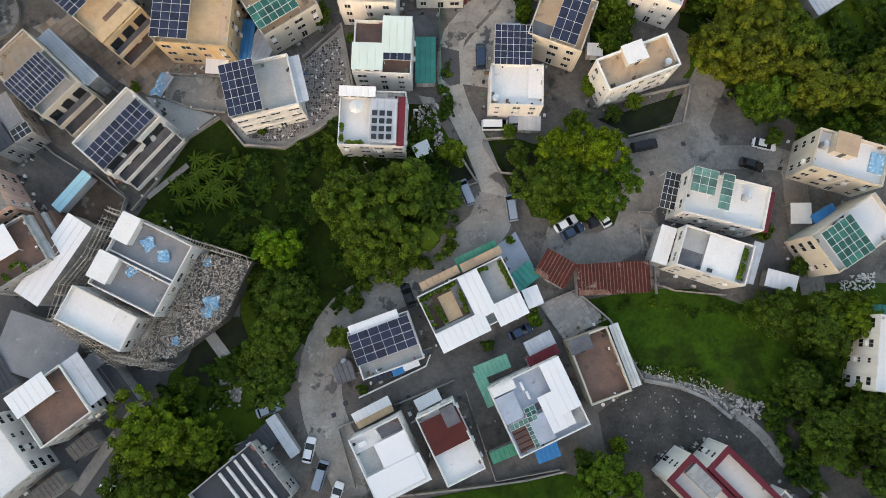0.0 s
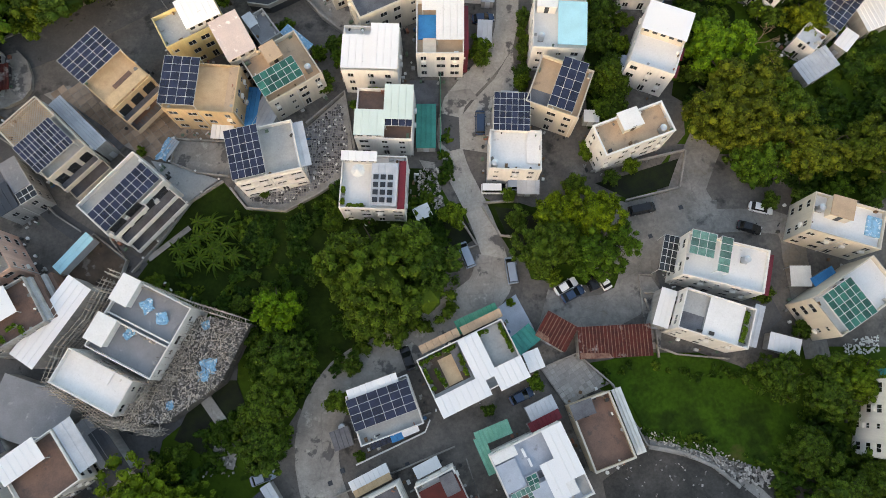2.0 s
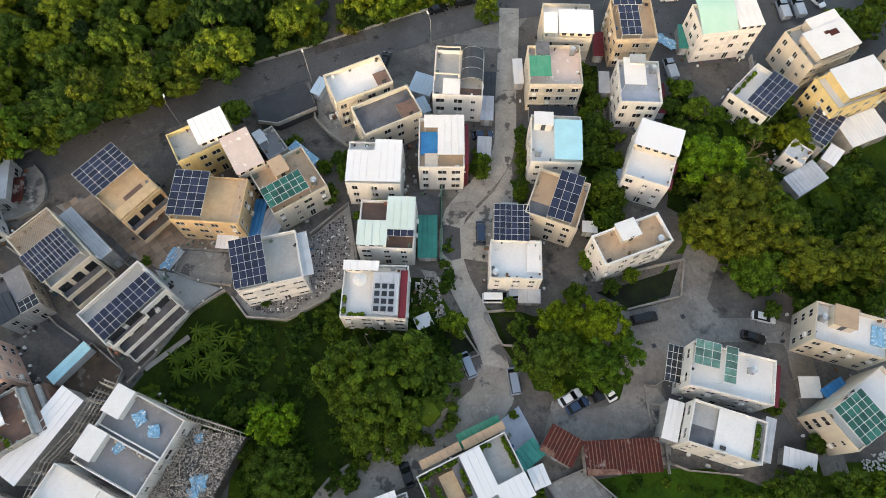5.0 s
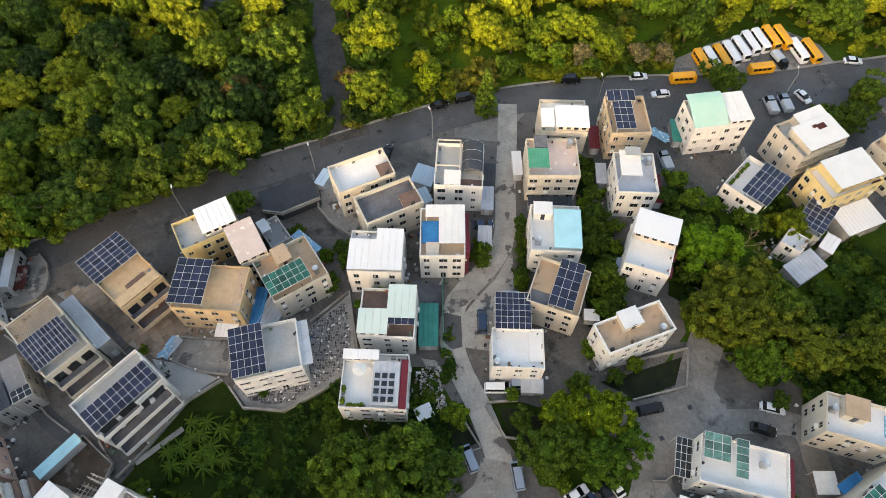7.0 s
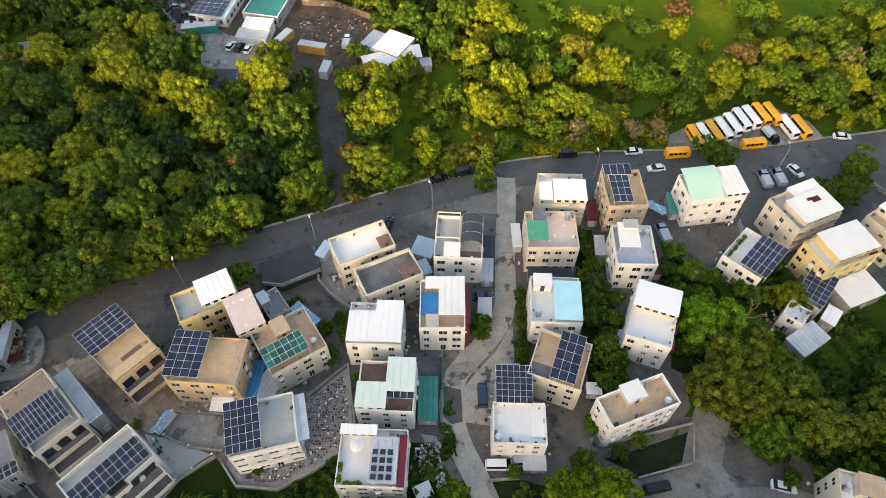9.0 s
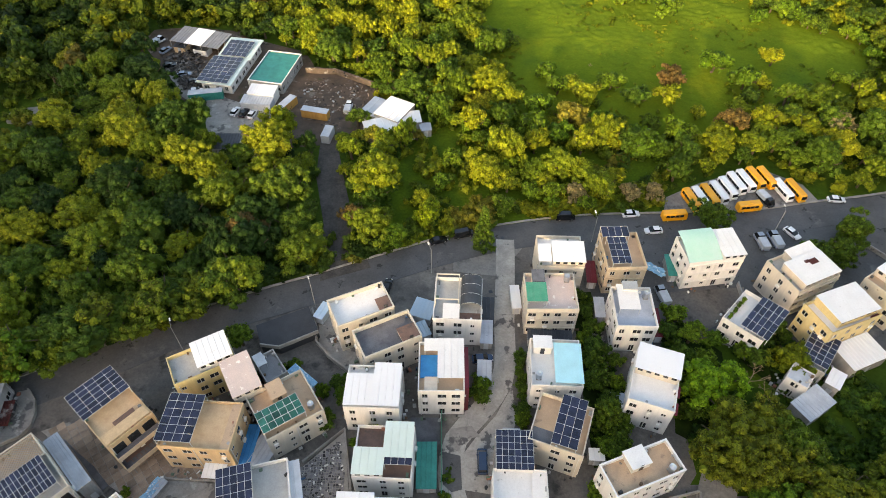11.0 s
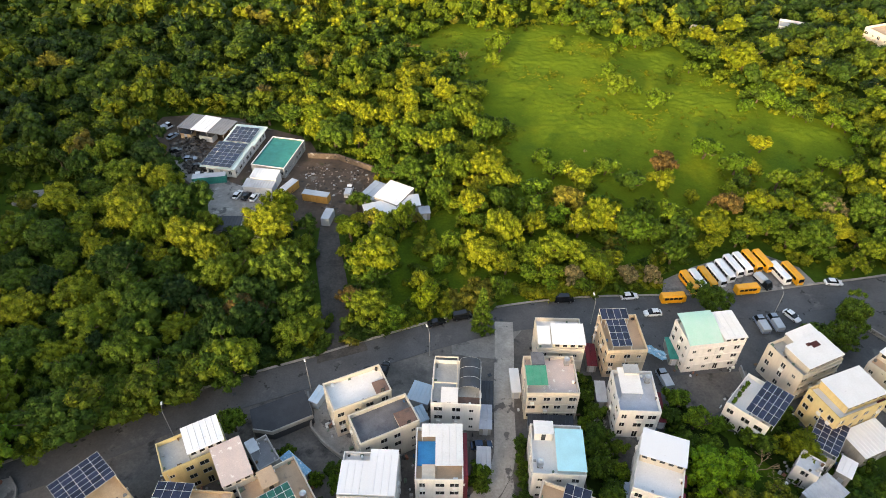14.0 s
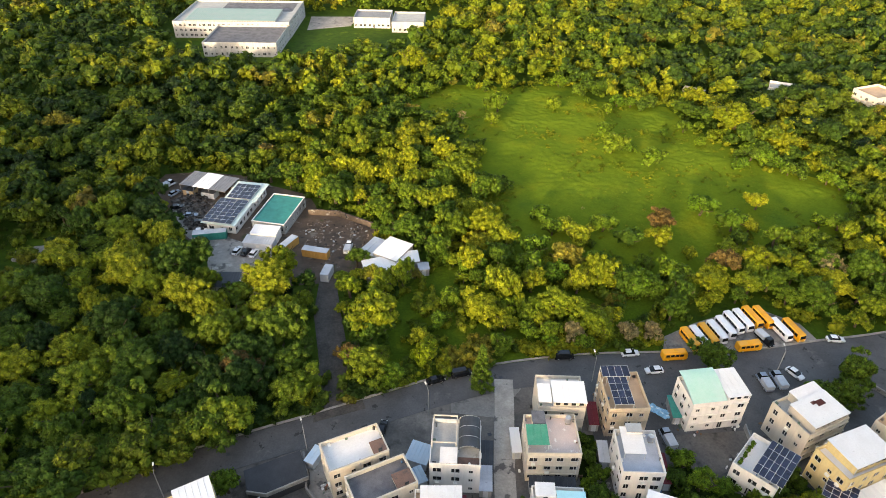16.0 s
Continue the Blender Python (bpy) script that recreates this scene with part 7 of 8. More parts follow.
scaffold("grey bamboo scaffold standing on a debris terrace", [(-42.4, 11.5), (-44.6, 4.8), (-47.5, -1.5)], 3.4, 4.0, 6, 1.0)

# ---- west side: courts, walls, sheds ----
slab("stone_terrace", "raised terrace below crazy paving", [(-19, 56), (-17, 44), (-19, 39.5), (-23, 36.5), (-29, 33), (-36, 33.5), (-39, 37), (-37.5, 40), (-32, 46), (-26, 49)], 0.32, "kerb", "terrace", "structure")
rubble("pale_stones", "pale round stones set among flagstones", [(-19.3, 54), (-17.5, 44), (-19.5, 40.5), (-23, 37.5), (-29, 34), (-35, 34.5), (-32, 45), (-26, 49)], 90, 0.4, 51, 0.33, "cushion", 0.02)
wall_line("terrace_wall", "pale stone wall round a paved terrace", [(-26, 49.8), (-19, 56.4), (-16.6, 44), (-18.6, 39.2), (-22.8, 36.1), (-29, 32.6), (-36.3, 33.1), (-39.5, 37)], 1.1, "kerb", 0.35)
slab("court", "plain grey concrete forecourt", [(-50.5, 46.5), (-40.5, 46.0), (-40, 39.5), (-46, 40.2), (-51, 42)], 0.2, "concretelight")
wall_line("court_wall", "low pale court wall with round lamps", [(-51, 42), (-50.5, 46.7), (-40.3, 46.2)], 0.9, "kerb")
wall_line("court_wall", "low pale court wall with round lamps", [(-51, 42), (-46, 40), (-40, 39.3)], 0.9, "kerb")
slab("ramp", "smooth grey concrete driveway", [(-55, 42.5), (-51, 41.8), (-42, 38.8), (-47, 34.8), (-52, 27), (-55, 27.5), (-50, 36)], 0.17, "roofgrey")
wall_line("garden_wall", "low grey wall above the garden", [(-41, 38.4), (-46.6, 34.4), (-51.6, 26.6), (-56, 21)], 1.0, "kerb")
wall_line("lane_wall", "low wall along a village lane", [(-61, 44), (-57.5, 41.5), (-62.5, 33), (-60.5, 27), (-57, 23)], 1.0, "concretelight")
shed("bright blue sheet-roofed shed beside a house", -36.4, 51.8, 3.0, 8.6, 2.6, -6, "sheetblue", "sheetgrey")
shed("white sheet lean-to beside a house", -41, 47.2, 3.8, 2.6, 3.0, -4, "sheetwhite")
shed("grey sheet lean-to between houses", -32.8, 52.0, 4.0, 8.0, 2.6, -25, "sheetgrey", "greywall")
shed("pale lattice roof along a house side", -66.3, 47.6, 2.4, 12.5, 6.0, 47, "sheetgrey", "greywall", ribs=0.5)
b = house("low grey house with a cluttered open roof terrace", -34.0, 66.8, 4.3, 6.4, 6.4, 36, "greywall", "roofslate", seed=74)
canopy(b, 0.0, 0.55, 0.45, 1.0, 1.9, "sheetgrey")
shed("pale blue sheet roof behind a house", -28.3, 66.5, 2.1, 6.3, 2.6, 50, "tarp", "greywall", ribs=0.9)
b = house("old dark-roofed house beside a narrow lane", -77.1, 35.6, 7.0, 9.0, 6.0, 35, "greywall", "roofdark", seed=75)
canopy(b, 0.0, 0.0, 0.5, 0.6, 1.2, "sheetdark")
canopy(b, 0.52, 0.3, 1.0, 1.0, 0.9, "roofslate", ribs=False)
glass_roof(b, 0.55, 0.0, 1.02, 0.26, 3, 2, rise=1.0, material="pane")
slab("dark_yard", "dark green stained yard", [(-75.7, 53.9), (-71.8, 54.3), (-68.6, 51.9), (-64.4, 49.1), (-60.4, 45.5), (-61.6, 44.3), (-64.0, 45.2), (-68.4, 48.7), (-72.1, 51.7)], 0.27, "roofdark")
shed("dark red sheet awning over a court", -54.9, 51.2, 6.5, 2.6, 2.8, 51, "roofbrown")
shed("long turquoise shed in a walled yard", -66.0, 24.2, 1.8, 8.0, 2.6, -40, "sheetcyan", "sheetgrey")
strip("lane_west", "dark damp concrete lane below garden walls", [(-90.5, 48.1), (-83.2, 45.5), (-78.7, 39.4), (-73.8, 33.4), (-67.6, 28.9), (-59.5, 24.5), (-54.4, 21.4)], 3.2, 0.19, "asphalt")
wall_line("lane_wall", "low pale wall along a village lane", [(-84, 47), (-78.5, 43.5), (-75, 40.5)], 1.0, "kerb")
wall_line("lane_wall", "low pale wall along a village lane", [(-84, 41.5), (-78, 38), (-71, 31.6), (-66, 28.5)], 1.0, "kerb")
strip("garden_path", "pale stone steps through a garden", [(-53.5, 23.5), (-50, 26.5), (-46.5, 29.5)], 1.0, 0.3, "kerb", category="path")
b = house("small old house with brown terrace and white awning", -88.1, 59.5, 6.0, 9.0, 4.4, 8, "oldwhite", "roofslate", seed=72)
canopy(b, 0.75, 0.0, 1.05, 1.0, 1.0, "sheetgrey", ribs=False)
slab("house_apron", "pale rounded concrete apron beside a house", [(-85.1, 64.3), (-83.1, 64.8), (-80.9, 62.5), (-79.7, 59.4), (-79.4, 56.8), (-80.5, 54.7), (-83.4, 53.1), (-86.6, 52.7), (-87.5, 54.9), (-84.2, 56.4), (-83.6, 59.4), (-84.0, 61.6)], 0.3, "concretelight")
wall_line("apron_wall", "curved pale wall round a house apron", [(-83.1, 64.8), (-80.8, 62.5), (-79.5, 59.4), (-79.3, 56.8), (-80.5, 54.7), (-83.4, 53.1), (-86.6, 52.6)], 0.9, "concretelight", 0.3)
slab("walled_yard", "brown earth yard behind walls", [(-68.5, 20), (-63.5, 27.5), (-57.5, 23), (-58.5, 18)], 0.2, "soil")
wall_line("yard_wall", "green sheet fence and grey wall round a yard", [(-69, 19.6), (-63.5, 28), (-57, 23.2), (-58.4, 17.6), (-69, 19.6)], 1.4, "kerb")
shed("large white sheet roof beside an open stair", -66.2, 11.6, 4.6, 15.5, 6.2, -32, "sheetwhite", "greywall", ribs=1.2)
shed("broad grey-blue flat sheet roof", -69, -3.6, 13.0, 9.5, 4.2, -18, "roofslate", "greywall", ribs=14.0, slope=0.1)
shed("dark blue sheet roof over parked goods", -76, -6, 3.2, 10, 4.6, 32, "sheetdark", "greywall")
for x, y, w, d, roof in ((-57.6, -8.2, 2.6, 8.5, "roofslate"), (-55.0, -9.6, 2.4, 8.5, "sheetdark"), (-60.4, -19.6, 4.4, 2.4, "concretedark"), (-66, -27, 7, 2.6, "concretedark")):
    shed("weathered grey sheet roof beside an old house", x, y, w, d, 4.0, 38, roof, "greywall")
strip("path", "narrow stone path beside trees", [(-63, -28), (-57, -19), (-52.5, -13)], 2.0, 0.25, "concretelight", category="path")
strip("path", "rough pale stone path beside dark water", [(-37.6, -5.2), (-36.8, -8), (-37.5, -12.5)], 4.2, 0.3, "concretelight", category="path")
rubble("path_stones", "pale broken stones on a path", [(-40.5, -14), (-35, -14), (-35, -6), (-38, -6)], 90, 0.4, 61, 0.3, "rubblemix", 0.1)
strip("footbridge", "narrow concrete footbridge with rails", [(-42.5, 0.6), (-40, -2.6), (-37.6, -5.6)], 2.0, 0.45, "concretelight", category="footbridge", kind="", thick=0.3)
shed("pile of blue sheet beside a fence", -51.5, 44.5, 1.6, 4.2, 1.0, -32, "sheetgrey", ribs=0.4)
tarp(48.2, 95.4, 1.5, 2.4, 4.8, 41, "pale blue plastic sheet over a parked car")
tarp(-52.0, 44.2, 0.9, 1.8, 4.0, 40, "pale blue plastic sheet over a heap")

# ---- middle: lane, car deck, small roofs ----
slab("car_deck", "dark grey car parking deck by the road", [(-40, 79), (-29.5, 84), (-26.5, 77.5), (-34, 73.5), (-38, 74)], 2.4, "tarmac", "deck", "", thick=2.4)
wall_line("deck_wall", "pale wall round a parking deck", [(-38, 73.8), (-34, 73.2), (-26.4, 77.2)], 1.0, "kerb", z=2.4)
wall_line("ramp_wall", "pale curved retaining wall", [(-29, 84.5), (-27.5, 80), (-27, 76), (-24, 72.5), (-19, 68.5), (-14, 66.2)], 1.4, "concretelight", 0.4)
slab("house_court", "pale concrete court round two houses", [(-28.4, 84), (-27, 80), (-26.5, 76), (-23.6, 72.8), (-18.6, 69), (-8, 68.5), (-6.5, 76), (-12, 86), (-22, 83)], 0.2, "concretelight")
for x, y, w, d, h, rot in ((-26.4, 83.0, 2.0, 4.0, 2.4, -25), (-4.6, 83.6, 4.6, 4.6, 2.4, -20), (-4.6, 78.4, 2.2, 3.6, 2.2, 25)):
    shed("pale blue sheet roof beside a house", x, y, w, d, h, rot, "sheetpaleblue", "sheetgrey")
shed("dark green net-roofed shed beside the lane", -3.2, 48.6, 3.4, 8.4, 2.4, 0, "sheetteal", "greywall")
slab("dark_yard", "dark tarred yard behind a gate", [(-6.5, 59), (-0.8, 59), (-0.8, 53.6), (-6.5, 53.6)], 0.22, "roofdark")
wall_line("lane_fence", "green mesh fence along the lane", [(-0.6, 61), (-0.5, 44)], 1.6, "sheetgreen", 0.1)
shed("narrow white shed at the lane", 15.6, 86.8, 1.8, 6.0, 2.5, 2, "sheetwhite", "frame")
for x, y, w, d, roof in ((9.4, 82.6, 2.2, 7.5, "sheetdark"), (8.8, 77.5, 2.4, 5.5, "roofblue"), (33.6, 84, 2.0, 5.0, "sheetgrey"), (33.2, 94, 2.0, 6, "sheetred"), (45.0, 80.0, 1.6, 7.0, "sheetred"), (52.0, 96.0, 2.0, 6.0, "sheetteal"),
                         (33.4, 61.4, 3.0, 3.2, "roofblue"), (27.8, 50.6, 2.6, 2.0, "sheetwhite"), (22.0, 76.6, 9.0, 2.4, "sheetdark"), (12.5, 54.5, 3, 2, "sheetgrey"), (8.0, 68.2, 2.6, 4.4, "sheetgrey")):
    shed("small weathered sheet roof beside a house", x, y, w, d, 2.5, -3, roof, "greywall")
slab("lane_patch", "dark asphalt repair in a concrete lane", [(-0.4, 52.1), (3.0, 51.3), (3.2, 45.0), (1.3, 44.5), (-0.2, 45.9)], 0.2, "asphalt", thick=0.08)
slab("lane_patch", "pale plaster-smeared concrete in a lane", [(1.0, 56.7), (5.2, 57.3), (6.7, 55.2), (3.6, 54.4), (2.8, 52.3), (0.9, 51.9)], 0.21, "concretelight", thick=0.08)
slab("lane_patch", "pale concrete in front of a yard", [(-4.5, 42.7), (-1.6, 42.2), (-0.9, 41.0), (-3.7, 41.2)], 0.21, "concretelight", thick=0.08)
shed("low pale grey shed beside the van", 15.6, 36.8, 3.8, 2.4, 2.2, -2, "sheetgrey", "greywall")
rubble("yard_clutter", "stacked tiles and building scrap in a yard", [(-4.5, 41), (-0.5, 41), (0, 33), (-4.5, 33)], 260, 0.45, 21, 0.1, "rubblemix", 0.4)
shed("white cover over stored goods", -3.8, 32.2, 2.8, 2.2, 1.4, 25, "sheetwhite", ribs=0.9)
rubble("yard_clutter", "scrap and pots between two houses", [(30, 84), (33, 84), (35, 70), (33, 70)], 160, 0.45, 22, 0.1, "rubblemix", 0.4)

for k in range(7):
    thing("bay_line", "worn white painted line on a lane", "road marking", 2.4 + 0.62 * k, 17.2 + 0.5 * k, 0.185, 62, "worn painted lines", solid=Solid().box(-1.3, 1.3, -0.05, 0.05, 0, 0.006), material="kerb")

# ---- drainage channels and the bridge ----
slab("channel_water", "dark still water in a channel", [(28.4, 38.2), (31.4, 38.9), (44.8, 43.2), (43.6, 38.1), (34.2, 35.2)], 0.13, "water", "channel")
slab("channel_water", "dark still water in a channel", [(9.5, 33.6), (14, 33), (27, 28), (20, 22), (13, 25)], 0.13, "water", "channel")
slab("channel_water", "dark still water in a channel", [(-9, 30), (-3, 31.5), (3.5, 32.4), (6.0, 27.5), (2, 25), (-4, 24)], 0.16, "water", "channel")
slab("channel_water", "dark still water in a channel", [(-42, 2), (-36, 2), (-33, -5), (-38, -12), (-46, -8)], 0.17, "water", "channel")
for pts in ([(27.6, 40.3), (45.4, 44.6)], [(45.6, 44.4), (43.9, 37.3)], [(43.6, 37.2), (33.8, 34.7)], [(7.2, 33.6), (10.5, 28.0), (12.6, 27.8)], [(7.4, 34.2), (13, 34.6)], [(1.6, 33.5), (3.6, 30.4), (6.2, 26.2), (2.6, 24.9), (-3, 24.2)]):
    wall_line("channel_wall", "pale concrete parapet along a channel", pts, 1.0, "kerb", 0.3)

# ---- south side: sheds and courts ----
for label, x, y, w, d, rot in (("rusty red corrugated shed roof", 19.6, 10.3, 5.6, 4.6, -30), ("long rusty red corrugated shed roof", 29.6, 8.6, 12.4, 5.2, 3)):
    b = shed(label, x, y, w, d, 3.4, rot, "rust", "greywall", ribs=0.62)
    n = int(w / 0.62)
    for i in range(1, n):
        px = -w / 2 + w * i / n
        part("batten", Solid().quad((px - 0.07, -d / 2 - 0.14, 3.31), (px + 0.07, -d / 2 - 0.14, 3.31), (px + 0.07, d / 2 + 0.14, 3.56), (px - 0.07, d / 2 + 0.14, 3.56)).box(px - 0.06, px + 0.06, -d / 2 - 0.14, -d / 2, 3.15, 3.3), "rustpale", b)
    part("patched_sheet", Solid().quad((-w / 2, -d / 2 - 0.16, 3.315), (-w / 2 + 0.45 * w, -d / 2 - 0.16, 3.315), (-w / 2 + 0.4 * w, -d / 2 + 0.7, 3.36), (-w / 2, -d / 2 + 0.9, 3.37)), "rustpale", b, "pale weathered sheet")
shed("narrow pale sheet lean-to along a house wall", 31.3, -4.6, 1.4, 11.0, 2.8, 20, "cushion", ribs=0.5)
shed("green sheet awning along the lane", 6.0, 12.6, 7.6, 2.2, 2.6, 25, "sheetgreen")
shed("teal sheet roof beside a patio", 14.2, 9.0, 4.2, 3.2, 2.6, 38, "sheetteal")
shed("white sheet panel roof beside a patio", 15.6, 5.4, 2.6, 3.2, 2.9, 22, "sheetwhite")
slab("patio", "plain grey concrete patio", [(9, 14.2), (13, 17.2), (16.2, 11), (12, 8)], 0.35, "roofblue")
for x, y, w in ((-0.6, 8.6, 7.0), (6.6, 11.9, 7.4)):
    shed("terracotta strip roof along a wall", x, y, w, 1.2, 3.8, 26, "rooftan", ribs=1.2)
shed("pale green translucent sheet roof", 8.4, -6.6, 5.8, 2.2, 3.4, 22, "netgreen", ribs=0.7)
shed("pale green translucent sheet roof", 7.2, -10.2, 1.6, 6.0, 3.4, 24, "netgreen", ribs=0.6)
shed("grey sheet roof beside an alley", 16.6, -2.6, 4.8, 2.4, 3.4, 26, "sheetgrey", "greywall")
shed("dark red sheet roof beside an alley", 17.0, -4.6, 5.4, 1.4, 4.0, 26, "sheetred", "greywall")
shed("bright blue plastic-covered shed", 17.6, -20.6, 3.8, 3.0, 2.4, 20, "sheetblue", "sheetblue")
shed("green and grey sheet lean-to", 11.5, -20.5, 7.0, 1.8, 2.6, 22, "sheetgreen", "greywall")
slab("tiled_court", "pale tiled court beside a low house", [(17, 4.2), (23.5, 6.4), (29, 1.5), (24.5, -0.5), (21.5, -2.5)], 0.4, "concretelight")
wall_line("court_wall", "pale court wall round a tiled court", [(16.8, 4), (23.4, 6.7), (29.4, 1.4), (34.8, -8.8)], 1.2, "kerb")
wall_line("earth_bank_wall", "rough pale wall below the grass plot", [(35, -9), (41, -10), (46, -12.2), (50, -15.5)], 0.8, "concretelight", 0.6)
rubble("bank_rubble", "pale broken concrete along an earth bank", [(42, -9.5), (48, -11), (56, -13), (55, -15.5), (48, -14)], 240, 0.5, 31, 0.15, "rubblemix", 0.3)
rubble("dry_grass", "strewn dry grass and stones", [(34, -6), (46, -9), (52, -12), (44, -11), (36, -8.5)], 200, 0.3, 32, 0.2, "bamboomix", 0.1)
rubble("lot_rubble", "scattered stones on dark earth", [(28, -13), (35, -10), (54, -16), (48, -30), (38, -28)], 140, 0.3, 33, 0.16, "rubblemix", 0.05)
# shadow in the gap between two houses, painted as a dark slab
slab("house_gap", "concrete passage coloured dark for shadow between houses", [(38.5, 21.5), (41, 23), (58, 19), (60.5, 13), (55, 8.5), (52, 10), (40, 15.5)], 0.24, "asphalt")
slab("house_apron", "pale concrete apron beside a house", [(35.6, 20.6), (37.6, 20.4), (39.5, 17.2), (38.4, 7.5), (36.4, 7.5), (35.8, 14)], 0.25, "concretelight")
wall_line("apron_wall", "low pale kerb wall round an apron", [(37.8, 20.8), (35.4, 20.9), (35.7, 14.2), (36.3, 7.6)], 0.6, "concretelight", 0.25)
shed("white sheet carport beside a house", 38.0, 14.2, 2.4, 6.4, 5.2, -18, "sheetwhite", "greywall")
shed("pale canvas awning in a yard", 63.4, 20.2, 3.4, 3.4, 2.5, 0, "cushion", ribs=2.0)
shed("blue sheet-roofed shed in a yard", 67.6, 19.6, 4.4, 2.6, 2.6, 30, "sheetblue", "greywall")
shed("white sheet-roofed shed at a yard's end", 59.2, 8.2, 5.2, 2.8, 2.5, -15, "sheetwhite", "greywall")
shed("small blue-roofed shed among trees", 75.0, 2.4, 3.8, 3.4, 2.5, -8, "sheetteal", "greywall")
shed("grey sheet strip beside a house", 52.6, 11.0, 1.4, 7.0, 6.5, -18, "sheetgrey", "greywall")
rubble("yard_clutter", "coloured household clutter beside trees", [(70, 6), (77, 7), (77, 10), (71, 9)], 120, 0.35, 34, 0.1, "cushion", 0.3)
for pts in ([(-18, -17), (-9, -13.5), (2, -9)], [(-18.0, -17.5), (-15.0, -27)], [(4, -11), (9, -26), (20, -24)], [(-17, -8.5), (-2, -3.4)], [(36, 16.5), (37.5, 12), (37.8, 6)], [(36, 17.5), (44, 16.6)], [(50, 5.8), (41, 6.6), (37.5, 8)], [(-36, -20), (-28, -17.5)]):
    wall_line("yard_wall", "weathered grey boundary wall", pts, 1.2, "concretelight", 0.2)
for x, y, w, d, rot, roof in ((-12.2, -13.8, 6.6, 1.5, 27, "sheetwhite"), (-11.6, -15.0, 6.4, 0.9, 27, "tiletan"), (-2.6, -12.2, 4.2, 1.8, 27, "sheetwhite"), (-17.0, -7.6, 3.0, 3.0, 20, "roofdark"), (-27.2, -18.2, 1.6, 7.5, 35, "sheetgrey"), (-31.5, -19.6, 6.5, 3.5, 40, "sheetdark"),
                              (-10.6, -7.6, 3.4, 2.2, 22, "solar"), (-8.0, -6.6, 1.8, 2.6, 22, "sheetblue"), (-5.6, -6.0, 2.6, 1.6, 22, "sheetwhite")):
    shed("small weathered sheet roof beside a house", x, y, w, d, 2.5, rot, roof, "greywall")

wall_line("yard_wall", "pale plastered wall along a dark alley", [(-14.6, -12.0), (-3.0, -6.6), (-2.2, -4.6)], 1.1, "cushion", 0.25)
wall_line("bottom_wall", "long pale wall below the south houses", [(-16, -29), (-4, -28), (7.4, -26.7), (14, -25.8), (21, -24.3)], 1.4, "concretelight", 0.3)
slab("bottom_garden", "green weedy bank below a wall", [(-9, -30), (7.4, -27.2), (21, -24.8), (28, -27), (30, -44), (-9, -44)], 0.26, "grass", "grass")
water_tank(pose(-17.1, -5.8, 0.2))
# ---- east side sheds ----
for x, y, w, d, rot, label in ((84.6, 72.2, 9.0, 6.0, 22, "broad white corrugated sheet roof"), (77.0, 65.8, 2.6, 4.0, -40, "small white corrugated sheet roof"), (70.6, 60.6, 7.5, 4.4, 32, "pale grey corrugated sheet roof")):
    shed(label + " among trees", x, y, w, d, 3.6, rot, "sheetwhite" if x > 72 else "sheetgrey", "greywall", ribs=0.8)
house("small white house among sheds", 69.2, 65.4, 4.2, 4.0, 5.4, -40, "white", "sheetgrey", seed=70, parapet=0.2)
slab("dirt_lane", "brown-grey earth lane between houses", [(51, 90), (68, 91.5), (66, 86), (59, 81), (53, 78), (50, 84)], 0.15, "concretedark")
wall_line("lane_wall", "dark wall along a lane", [(66.5, 92), (66, 84)], 1.6, "greywall")
house("beige house beside the main road", 114, 104, 10, 9, 8, -62, "beige", "sheetdark", seed=71)
wall_line("road_wall", "low pale wall beside the main road", [(97, 109.5), (104, 100), (108, 92)], 1.2, "concretelight", 0.4)
house("white house with windows beside the main road's bend", -91, 52, 9, 12, 8, 30, "white", "roofgrey", seed=72)
for x, y in ((-84.0, 58.6), (-86, 44), (-88, 38)):
    shed("rusty orange cover beside a house", x, y, 2.0, 5.0, 2.2, 8, "rust", ribs=0.5)

# ---- the scrapyard in the woods ----
shed("open workshop with a grey and white sheet roof", -80.2, 192.8, 17.5, 9.0, 3.8, -17, "roofslate", None, ribs=1.0)
wall_line("workshop_wall", "plain block wall behind an open workshop", [(-87.8, 199.6), (-71.6, 194.6), (-72.6, 191.4)], 3.4, "greywall")
for x, y, w, paint in ((-86.6, 190.6, 4.0, "orange"), (-79.4, 189.0, 5.0, "sheetgrey")):
    shed("low storage bay inside an open workshop", x, y, w, 3.0, 2.4, -17, "sheetdark", paint)
shed("white sheet panel on a workshop roof", -80.5, 192.6, 6.0, 9.2, 4.05, -17, "sheetwhite", ribs=1.5)
b = house("white workshop with a solar roof", -67.2, 179, 9.5, 24, 3.6, -10, "white", "sheetmint", parapet=0.2, storeys=1, seed=80, name="workshop")
canopy(b, -0.06, 0.55, 1.12, 1.04, 0.5, "sheetmint")
canopy(b, -0.16, -0.04, 1.04, 0.56, 0.35, "sheetmint")
solar(b, -0.14, -0.02, 0.9, 0.55, 5, 7, rise=0.55)
solar(b, 0.05, 0.58, 0.92, 0.95, 5, 4, rise=0.75)
b = house("workshop with a teal painted roof", -52.8, 175.6, 11.0, 17, 3.7, -12, "greywall", "sheetteal", parapet=0.3, storeys=1, seed=81, name="workshop", trim="roofwhite")
shed("white sheet roof of a workshop office", -54.5, 163.6, 8.0, 4.5, 3.6, -8, "sheetwhite", "white")
shed("grey tank-topped shed in a yard", -55.5, 159.5, 9.0, 4.0, 2.8, -8, "sheetgrey", "roofblue")


